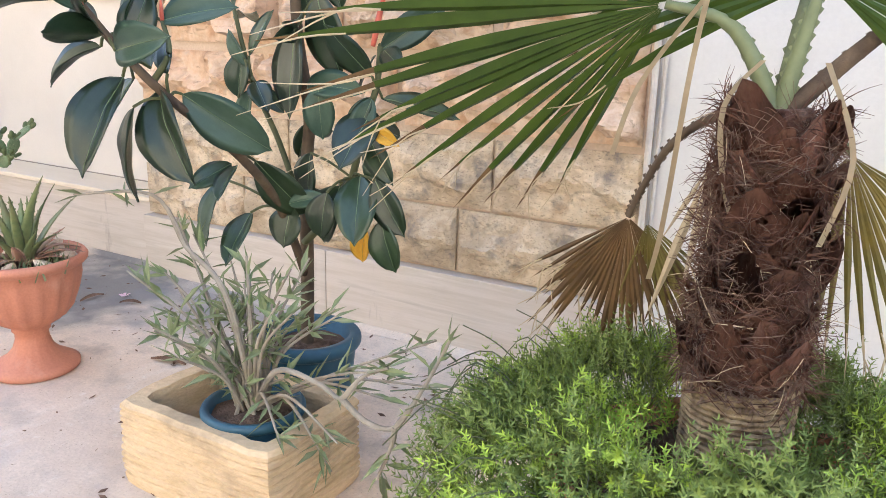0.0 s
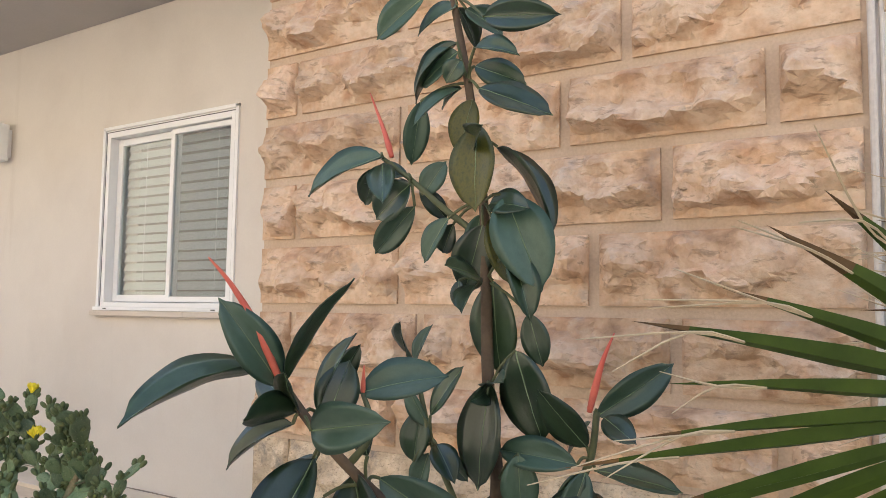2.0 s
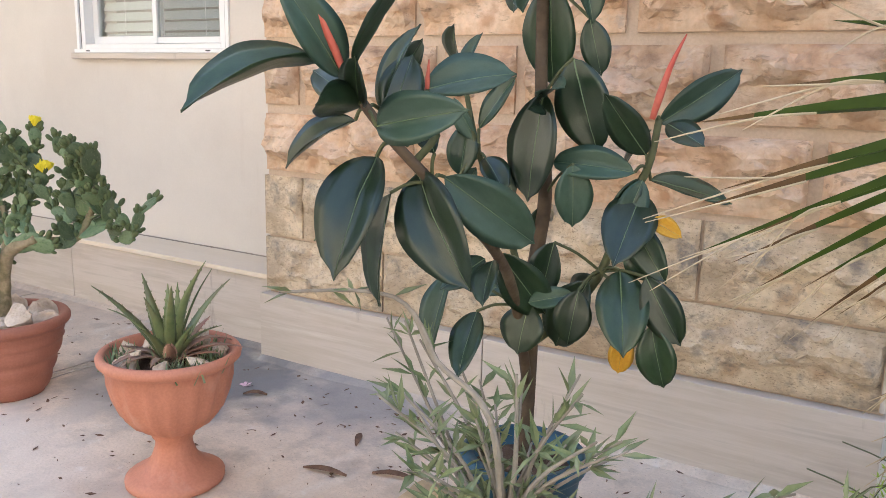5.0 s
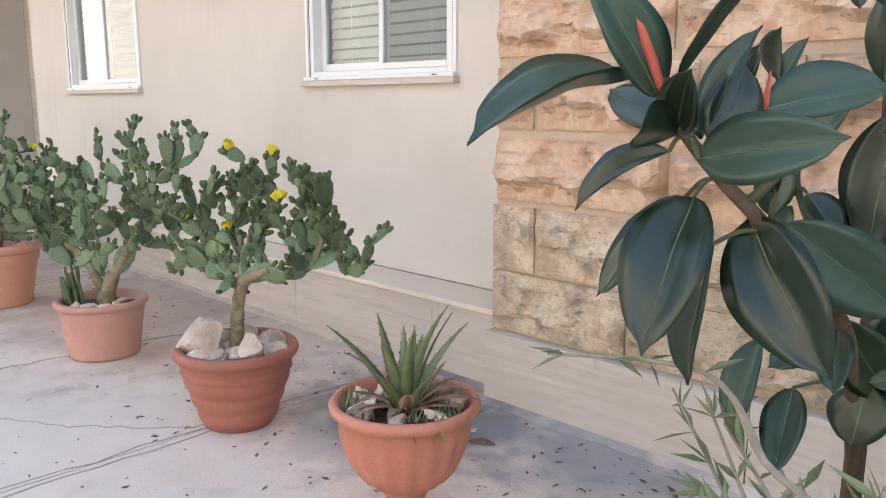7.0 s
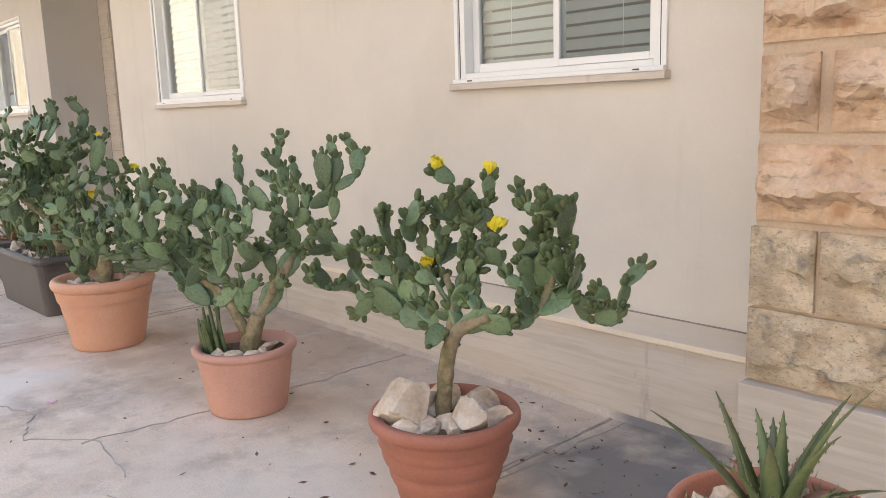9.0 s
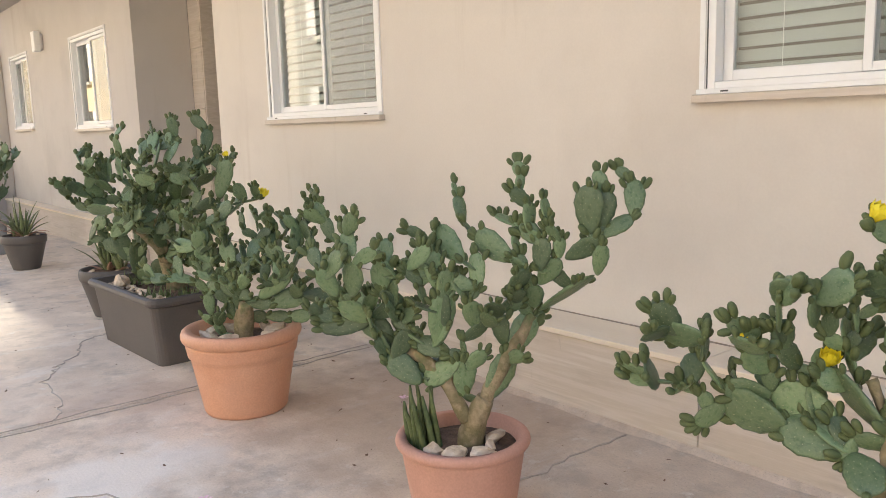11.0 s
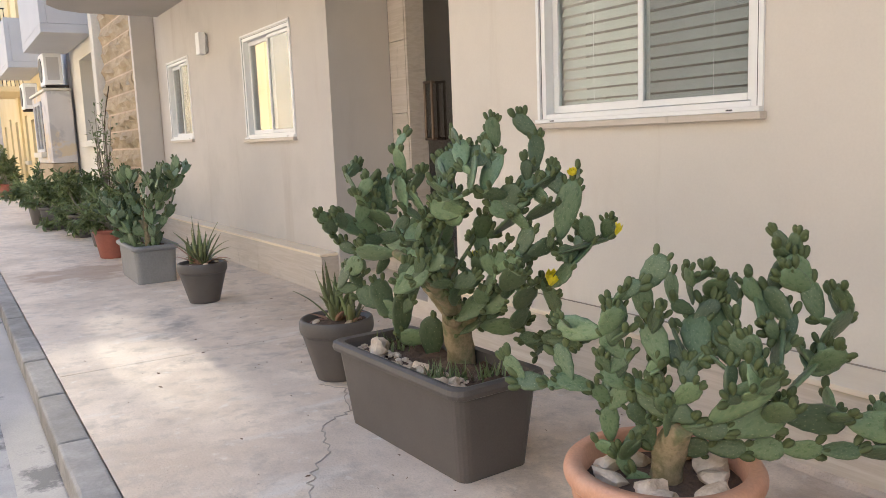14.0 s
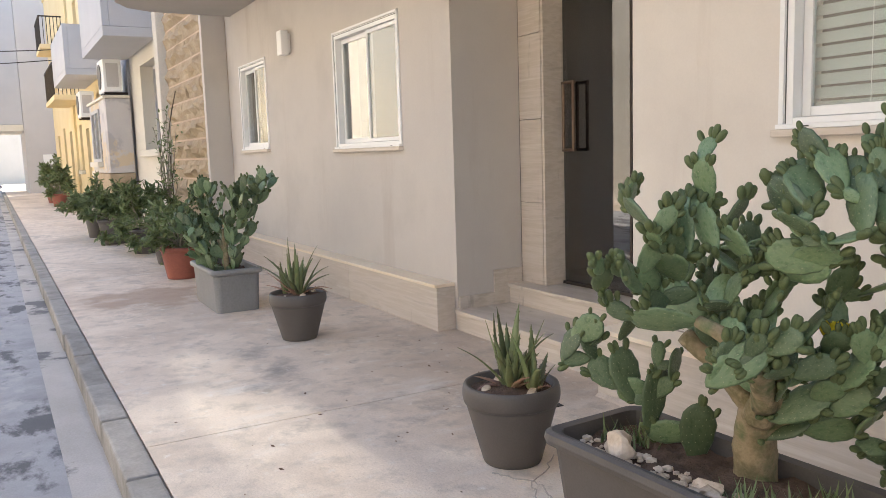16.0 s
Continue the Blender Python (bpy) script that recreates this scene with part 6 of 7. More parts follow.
LEAVES_LEFT_A = [(-171, 119, 129, -180, 93, 124, 6), (-167, 121, 126, -170, 108, 143, 9), (-163, 119, 128, -148, 119, 148, 6), (-164, 129, 120, -158, 131, 137, 5), (-166, 125, 121, -158, 112, 129, 7), (-165, 125, 121, -163, 106, 122, 3), (-165, 123, 121, -180, 127, 128, 7), (-167, 125, 118, -181, 118, 110, 6), (-161, 128, 118, -159, 133, 131, 9), (-162, 125, 117, -141, 120, 121, 10), (-158, 135, 124, -142, 144, 129, 10)]
LEAVES_LEFT_B = [(-164, 128, 111, -163, 111, 91, 13), (-169, 135, 110, -185, 132, 91, 9), (-160, 127, 104, -165, 127, 80, 8), (-157, 132, 108, -142, 124, 88, 14), (-153, 136, 107, -138, 151, 92, 12), (-151, 158, 88, -144, 172, 70, 11), (-160, 165, 71, -157, 150, 60, 8), (-165, 160, 81, -166, 150, 64, 6), (-165, 136, 125, -159, 136, 134, 5), (-153, 132, 112, -160, 137, 121, 6), (-160, 133, 113, -168, 140, 120, 7)]
LEAVES_LEFT_C = [(-170, 172, 128, -166, 172, 138, 4), (-165, 172, 115, -156, 172, 128, 5), (-170, 172, 103, -168, 172, 117, 8), (-166, 173, 112, -172, 170, 122, 5), (-163, 172, 108, -155, 168, 101, 7)]
LEAVES_LEFT = LEAVES_LEFT_A + LEAVES_LEFT_B + LEAVES_LEFT_C
LEAVES_RIGHT = [(-122, 176, 118, -106, 183, 130, 8), (-124, 175, 111, -130, 162, 124, 8), (-126, 174, 107, -147, 173, 109, 8), (-124, 180, 105, -108, 196, 100, 7), (-125, 177, 102, -125, 161, 89, 12), (-127, 176, 90, -120, 178, 82, 8), (-128, 175, 84, -122, 163, 68, 12), (-121, 172, 84, -112, 172, 69, 9), (-119, 172, 73, -115, 172, 58, 9), (-136, 176, 80, -145, 176, 61, 12), (-140, 172, 108, -139, 172, 93, 9), (-136, 170, 79, -137, 167, 66, 9), (-144, 173, 89, -148, 175, 74, 9), (-148, 169, 74, -149, 165, 62, 11)]

fic = thing("rubber_plant", (-1.52, 1.79, 0), "tall rubber plant with glossy dark green leaves in blue pot", "potted plant")
O = Vector((-1.52, 1.79, 0))
prof_top = round_pot(fic, 0.17, 0.125, 0.31, BLUE_POT, soil=0.05)


def stem(name, pts, r0, r1, mat):
    bm = bmesh.new()
    p = bend([Vector(q) - O for q in pts], 6)
    tube(bm, p, [r0 + (r1 - r0) * i / (len(p) - 1) for i in range(len(p))], 10)
    return part(name, bm, mat, fic, smooth=True)


stem("trunk", [(-1.52, 1.79, 0.24), (-1.52, 1.80, 0.56), (-1.52, 1.80, 0.79), (-1.50, 1.80, 0.99), (-1.51, 1.77, 1.22), (-1.52, 1.77, 1.49), (-1.53, 1.77, 1.69), (-1.58, 1.77, 2.01), (-1.63, 1.77, 2.25), (-1.66, 1.77, 2.5)], 0.022, 0.008, STEM)
stem("branch", [(-1.52, 1.79, 0.5), (-1.50, 1.66, 0.74), (-1.48, 1.50, 0.90), (-1.54, 1.33, 1.06), (-1.60, 1.28, 1.14), (-1.64, 1.25, 1.20), (-1.67, 1.21, 1.27)], 0.014, 0.009, STEM)
stem("branch", [(-1.57, 1.31, 1.10), (-1.52, 1.32, 1.17), (-1.57, 1.35, 1.24)], 0.009, 0.005, GREEN_STEM)
stem("branch", [(-1.52, 1.79, 0.6), (-1.42, 1.79, 0.70), (-1.34, 1.79, 0.82), (-1.29, 1.78, 0.98), (-1.24, 1.77, 1.08), (-1.22, 1.76, 1.19)], 0.013, 0.008, GREEN_STEM)
stem("branch", [(-1.53, 1.77, 1.60), (-1.63, 1.76, 1.67), (-1.74, 1.75, 1.76), (-1.84, 1.75, 1.83)], 0.010, 0.006, GREEN_STEM)
stem("branch", [(-1.52, 1.80, 0.66), (-1.58, 1.76, 0.9), (-1.65, 1.73, 1.08), (-1.70, 1.72, 1.28)], 0.010, 0.006, GREEN_STEM)
rr = random.Random(77)
SPINE = [Vector(p) for p in ((-1.52, 1.80, 0.79), (-1.50, 1.80, 0.99), (-1.51, 1.77, 1.22), (-1.52, 1.77, 1.49), (-1.53, 1.77, 1.69), (-1.55, 1.77, 1.85), (-1.58, 1.77, 2.01), (-1.63, 1.77, 2.25), (-1.48, 1.50, 0.90), (-1.54, 1.33, 1.06), (-1.60, 1.28, 1.14), (-1.64, 1.25, 1.20), (-1.67, 1.21, 1.27), (-1.34, 1.79, 0.82), (-1.29, 1.78, 0.98), (-1.24, 1.77, 1.08), (-1.22, 1.76, 1.19), (-1.74, 1.75, 1.76), (-1.84, 1.75, 1.83), (-1.57, 1.35, 1.24), (-1.50, 1.66, 0.74), (-1.65, 1.73, 1.08), (-1.70, 1.72, 1.28))]
for group, rows in (("top", LEAVES_TOP), ("left", LEAVES_LEFT), ("right", LEAVES_RIGHT)):
    for i, (x0, y0, z0, x1, y1, z1, w) in enumerate(rows):
        a, b = Vector((x0, y0, z0)) / 100, Vector((x1, y1, z1)) / 100
        n = (b - a).length
        wide = w / 100
        narrow = wide / n < 0.36
        face = Vector((0.35, -1, 0.45)) + Vector((rr.gauss(0, 0.25), 0, rr.gauss(0, 0.25)))
        m = frame_between(a - O, b - O, face)
        true_w = max(wide, n * 0.40)
        roll = math.acos(min(1, wide / true_w)) * rr.choice((-1, 1)) if narrow else rr.uniform(-0.25, 0.25)
        if narrow and group != "top" and (m @ Matrix.Rotation(roll, 4, "Y")).col[2].z < (m @ Matrix.Rotation(-roll, 4, "Y")).col[2].z:
            roll = -roll
        me = rr.choice(LEAF)
        if group == "top" and i in (18, 22):
            me = LEAF_OLIVE[0]
        elif rr.random() < 0.30:
            me = rr.choice(LEAF_PALE)
        piece("leaf", me, fic, m @ Matrix.Rotation(roll, 4, "Y") @ Matrix.Diagonal((true_w, n, n, 1)))
        near = min(SPINE, key=lambda s: (s - a).length)
        if 0.01 < (near - a).length < 0.25:
            bm = bmesh.new()
            tube(bm, bend([near - O, (near + a) / 2 - O + Vector((0, -0.005, 0.010)), a - O], 4), 0.004, 6)
            part("leaf_stalk", bm, GREEN_STEM, fic)
for s in SPINE:
    if s.y < 1.5:
        continue
    for _ in range(2):
        d = Vector((rr.gauss(0, 0.7), rr.gauss(0.1, 0.6), rr.gauss(-0.35, 0.5))).normalized()
        a = s + d * 0.03
        n = rr.uniform(0.10, 0.17)
        piece("leaf", rr.choice(LEAF + LEAF_PALE[:1]), fic, frame_between(a - O, a + d * n - O, (rr.gauss(0.3, 0.4), -1, rr.gauss(0.4, 0.4))) @ Matrix.Diagonal((n * 0.48, n, n, 1)))
for p, q, me in (((-1.25, 1.73, 0.70), (-1.26, 1.71, 0.57), LEAF_YELLOW), ((-1.21, 1.72, 0.97), (-1.12, 1.72, 0.935), LEAF_YELLOW), ((-1.56, 1.76, 1.96), (-1.60, 1.74, 1.78), LEAF_OLIVE[0])):
    a, b = Vector(p), Vector(q)
    n = (b - a).length
    piece("yellow_leaf", me, fic, frame_between(a - O, b - O, (0.3, -1, 0.4)) @ Matrix.Diagonal((n * 0.45, n * 0.8, n, 1)))
for pts, r in (([(-1.81, 1.75, 1.83), (-1.84, 1.75, 1.91), (-1.89, 1.75, 2.02)], 0.009), ([(-1.66, 1.20, 1.27), (-1.68, 1.15, 1.38), (-1.70, 1.10, 1.46), (-1.72, 1.06, 1.51)], 0.0095), ([(-1.23, 1.74, 1.19), (-1.20, 1.74, 1.30), (-1.17, 1.74, 1.37)], 0.009), ([(-1.57, 1.35, 1.24), (-1.56, 1.34, 1.30)], 0.006)):
    bm = bmesh.new()
    p = bend([Vector(v) - O for v in pts], 6)
    tube(bm, p, [r * (1 - 0.85 * abs(i / (len(p) - 1) - 0.25) / 0.75) for i in range(len(p))], 8)
    part("leaf_sheath", bm, SHEATH, fic, "red unopened leaf sheath", smooth=True)

# ---- stone trough with an oleander in a blue pot ----
bx = thing("stone_trough", (-1.45, 1.42, 0), "weathered yellow sandstone trough with tooled sides", "trough")
bm = bmesh.new()
A, B, H, T = 0.275, 0.19, 0.252, 0.048
rows = [(A - 0.004, B - 0.004, 0.0), (A, B, 0.02)]
zz = 0.02
while zz < H - 0.03:
    zz += 0.021
    rows += [(A, B, zz - 0.010), (A - 0.005, B - 0.005, zz - 0.006), (A, B, zz)]
rows += [(A, B, H - 0.012), (A - 0.010, B - 0.010, H), (A - T, B - T, H - 0.003), (A - T - 0.006, B - T - 0.006, H - 0.02), (A - T - 0.02, B - T - 0.02, 0.06)]
rings = []
for a, b, z in rows:
    ring = []
    for (xa, ya), (xb, yb) in zip(((1, 1), (-1, 1), (-1, -1), (1, -1)), ((-1, 1), (-1, -1), (1, -1), (1, 1))):
        for k in range(9):
            t = k / 9
            p = Vector(((xa + (xb - xa) * t) * a, (ya + (yb - ya) * t) * b, z))
            c = 0.022
            dx, dy = a - abs(p.x), b - abs(p.y)
            if dx < c and dy < c:
                p.x -= math.copysign((c - dy) * 0.35, p.x)
                p.y -= math.copysign((c - dx) * 0.35, p.y)
            p += Vector((noise.noise(p * 14), noise.noise(p * 14 + Vector((7, 0, 0))), 0.5 * noise.noise(p * 11))) * 0.008
            ring.append(bm.verts.new(p))
    rings.append(ring)
for a, b in zip(rings, rings[1:]):
    for k in range(36):
        bm.faces.new((a[k], a[(k + 1) % 36], b[(k + 1) % 36], b[k]))
bm.faces.new(rings[0])
bm.faces.new(rings[-1])
part("carved_block", bm, BOX_STONE, bx)

ole = thing("potted_oleander", (-1.38, 1.40, 0.062), "straggly half-dry oleander in dark blue pot inside the stone trough", "potted plant")
OO = Vector((-1.38, 1.40, 0.062))
round_pot(ole, 0.138, 0.10, 0.205, BLUE_POT, rim=0.03, lip=0.01, soil=0.03)
rr = random.Random(19)
tw, lv = bmesh.new(), bmesh.new()
branches = []
for i in range(36):
    a = rr.uniform(0, 6.28)
    sp = rr.uniform(0.05, 0.34)
    h = rr.uniform(0.06, 0.42)
    e = Vector((math.cos(a) * sp, math.sin(a) * sp * 0.8, 0.2 + h))
    mid = Vector((math.cos(a) * sp * 0.35, math.sin(a) * sp * 0.35, 0.2 + h * 0.55))
    branches.append([Vector((rr.gauss(0, 0.03), rr.gauss(0, 0.03), 0.18)), mid, e])
for e in ((0.45, -0.02, 0.42), (0.50, 0.10, 0.34), (0.36, -0.10, 0.24), (-0.42, 0.15, 0.62), (-0.30, 0.05, 0.66), (0.30, -0.05, 0.12), (0.55, 0.02, 0.50), (0.40, 0.05, 0.30), (-0.20, -0.05, 0.5), (0.2, -0.12, 0.2)):
    branches.append([Vector((0, 0, 0.18)), Vector((e[0] * 0.45, e[1] * 0.5, 0.30 + 0.2 * (e[2] - 0.3))), Vector(e)])
for line in ([(0.0, 0.0, 0.18), (0.15, -0.07, 0.36), (0.28, -0.07, 0.36), (0.35, -0.07, 0.34), (0.41, -0.07, 0.41), (0.48, -0.07, 0.45)], [(0.35, -0.07, 0.34), (0.42, -0.07, 0.30), (0.50, -0.07, 0.31), (0.57, -0.07, 0.42), (0.64, -0.07, 0.56)], [(0.50, -0.07, 0.31), (0.49, -0.07, 0.26), (0.45, -0.07, 0.16)], [(0.0, 0.0, 0.2), (-0.01, -0.07, 0.53), (-0.14, -0.07, 0.63), (-0.25, -0.07, 0.75), (-0.57, -0.07, 0.71)], [(-0.02, 0, 0.18), (0.03, -0.03, 0.4), (0.02, -0.02, 0.62)]):
    p = bend(line, 6)
    tube(tw, p, [0.0085 - 0.005 * i / (len(p) - 1) for i in range(len(p))], 7)
    branches.append([Vector(v) for v in line[-3:]])
for br in branches:
    p = bend(br, 6)
    tube(tw, p, [0.0065 - 0.004 * i / (len(p) - 1) for i in range(len(p))], 6)
    for k in range(rr.randint(7, 13)):
        t = 1 - abs(rr.gauss(0, 0.28))
        if t < 0.15:
            continue
        q = p[int(t * (len(p) - 1))]
        d = ((p[-1] - p[-3]).normalized() * 0.8 + Vector((rr.gauss(0, 0.8), rr.gauss(0, 0.8), rr.gauss(0.1, 0.6)))).normalized()
        l = rr.uniform(0.05, 0.10)
        s = d.cross(Vector((rr.gauss(0, 0.5), rr.gauss(0, 0.5), 1))).normalized() * l * 0.10
        up = s.cross(d).normalized() * l * 0.05
        v = [lv.verts.new(x) for x in (q, q + d * l * 0.4 + s + up, q + d * l, q + d * l * 0.4 - s + up, q + d * l * 0.45)]
        lv.faces.new((v[0], v[4], v[1])), lv.faces.new((v[1], v[4], v[2])), lv.faces.new((v[2], v[4], v[3])), lv.faces.new((v[3], v[4], v[0]))
tagged(part("twig", tw, TWIG, ole), "bare grey twigs", kind="stuff")
tagged(part("foliage", lv, OLEANDER, ole), "narrow grey-green leaves", kind="stuff")


# ---- fan palm with asparagus fern at its foot ----
palm = thing("fan_palm", (-0.19, 1.48, 0), "young fan palm with shaggy brown trunk in terracotta pot", "palm")
PO = Vector((-0.19, 1.48, 0))
top = round_pot(palm, 0.36, 0.26, 0.40, TERRA, rim=0.06, lip=0.02, soil=0.05)
rr = random.Random(55)
bm = bmesh.new()
line = [Vector((0.0, 0.0, 0.34)), Vector((0.0, 0.0, 0.55)), Vector((0.005, 0.0, 0.8)), Vector((0.015, 0.0, 1.0)), Vector((0.01, 0.0, 1.12))]
p = bend(line, 6)
tube(bm, p, [0.082] * 7 + [0.072] * 4 + [0.066] * 7 + [0.064, 0.062, 0.06, 0.057, 0.053, 0.05, 0.046], 20)
for v in bm.verts:
    v.co += Vector((noise.noise(v.co * 30), noise.noise(v.co * 30 + Vector((5, 0, 0))), 0)) * 0.010
part("trunk", bm, FIBRE, palm)
# old leaf bases: broad overlapping sheaths with torn upper edges
def sheath_mesh(seed):
    bm = bmesh.new()
    r0 = random.Random(seed)
    nu, nv = 8, 6
    grid = []
    for k in range(nv + 1):
        v = k / nv
        row = []
        for i in range(nu + 1):
            u = i / nu - 0.5
            tear = (0.10 * noise.noise(Vector((u * 9, seed, 0))) + r0.uniform(-0.05, 0.05)) * v * v
            half = 0.056 * (1 - 0.45 * v ** 2)
            x = u * 2 * half
            y = -4.6 * x * x + 0.020 * v ** 1.5 + 0.004 * noise.noise(Vector((u * 7, v * 5, seed)))
            row.append(bm.verts.new((x, y, 0.12 * (v + tear - 0.35 * (2 * u) ** 2 * v))))
        grid.append(row)
    for a, b in zip(grid, grid[1:]):
        for i in range(nu):
            bm.faces.new((a[i], a[i + 1], b[i + 1], b[i]))
    bmesh.ops.solidify(bm, geom=bm.faces[:], thickness=0.003)
    return bm


sheaths = [part("leaf_base", sheath_mesh(k), PALM_SHEATH, palm) for k in range(4)]
for k, ob in enumerate(sheaths):
    ob.matrix_basis = pose(0, 0, 0.6, 0, 0, 90 * k) @ Matrix.Translation((0, 0.085, 0))
for i in range(78):
    a = i * 137.5 + rr.uniform(-14, 14)
    t = i / 78
    z = 0.60 + 0.47 * t
    rad = 0.094 - 0.014 * t + 0.004 * math.sin(t * 19)
    m = Matrix.Translation((0.012 * t, 0, z)) @ Matrix.Rotation(radians(a), 4, "Z") @ Matrix.Translation((0, rad, 0)) @ Matrix.Rotation(radians(rr.uniform(-12, 4)), 4, "X") @ Matrix.Rotation(radians(rr.uniform(-24, 24)), 4, "Y")
    piece("leaf_base", rr.choice(sheaths).data, palm, m @ Matrix.Diagonal((rr.uniform(0.7, 1.2), 1, rr.uniform(0.5, 1.05), 1)))


def strands(name, count, mat, lo, hi, thick, z0, z1, out, label):
    """Curly torn fibres round the trunk."""
    bm = bmesh.new()
    for _ in range(count):
        a, z = rr.uniform(0, 6.283), z0 + (z1 - z0) * rr.random()
        # fibres bunch where the sheaths are torn
        if noise.noise(Vector((math.cos(a) * 2.4, math.sin(a) * 2.4, z * 11))) < -0.05 and rr.random() < 0.8:
            continue
        o = Vector((math.cos(a), math.sin(a), 0))
        side = Vector((-o.y, o.x, 0))
        L = rr.uniform(lo, hi)
        p = o * (0.104 - 0.02 * (z - z0) / (z1 - z0)) + Vector((0, 0, z))
        d = (o * rr.uniform(0.0, out) + side * rr.gauss(0, 0.9) + Vector((0, 0, rr.gauss(0.25, 0.6)))).normalized()
        bendy = Vector((rr.gauss(0, 0.5), rr.gauss(0, 0.5), rr.gauss(-0.5, 0.5)))
        pts = [p]
        for _k in range(5):
            pts.append(pts[-1] + d * L / 5)
            d = (d + bendy * 0.35 - o * 0.05).normalized()
        w = side.cross(d) * thick
        w = w.normalized() * thick if w.length > 1e-6 else Vector((thick, 0, 0))
        prev = None
        for k, q in enumerate(pts):
            cur = [bm.verts.new(q - w * (1 - k / 6)), bm.verts.new(q + w * (1 - k / 6))]
            if prev:
                bm.faces.new((prev[0], prev[1], cur[1], cur[0]))
            prev = cur
    tagged(part(name, bm, mat, palm), label, kind="stuff")


strands("trunk_fibre", 5200, FIBRE, 0.03, 0.09, 0.0016, 0.60, 1.13, 0.6, "dark torn fibres")
strands("dry_fibre", 2200, FIBRE_DRY, 0.03, 0.08, 0.0013, 0.60, 1.13, 0.7, "dry grey fibres")
strands("straw_fibre", 150, STRAW, 0.05, 0.11, 0.0017, 0.62, 1.12, 0.5, "pale straw fibres")
# woven ring scars at the foot, with torn edges above them
for k in range(16):
    bm = bmesh.new()
    z = 0.435 + 0.0118 * k
    n = 46
    ringp = []
    for t in range(n + 1):
        a = 2 * math.pi * t / n
        r = 0.098 + 0.0035 * (t % 2) + 0.003 * noise.noise(Vector((a * 2, k, 0)))
        ringp.append((r * math.cos(a), r * math.sin(a), z + 0.002 * noise.noise(Vector((a * 4, k * 3, 1)))))
    tube(bm, ringp, [0.0052 if t % 2 else 0.0062 for t in range(n + 1)], 5)
    part("ring_scar", bm, RING_SCAR, palm, "ridged woven ring at the foot of the trunk")
bm = bmesh.new()
for _ in range(420):
    a, z = rr.uniform(0, 6.283), rr.uniform(0.595, 0.645)
    o = Vector((math.cos(a), math.sin(a), 0))
    q = o * rr.uniform(0.094, 0.105) + Vector((0, 0, z))
    d = (o * rr.uniform(0.1, 0.8) + Vector((-o.y, o.x, 0)) * rr.gauss(0, 0.8) + Vector((0, 0, rr.uniform(-0.6, 0.5)))).normalized() * rr.uniform(0.014, 0.034)
    w = d.cross(Vector((0, 0, 1))).normalized() * 0.003
    bm.faces.new([bm.verts.new(x) for x in (q - w, q + w, q + d)])
tagged(part("torn_scale", bm, FIBRE_DRY, palm), "short torn grey scales above the rings", kind="stuff")


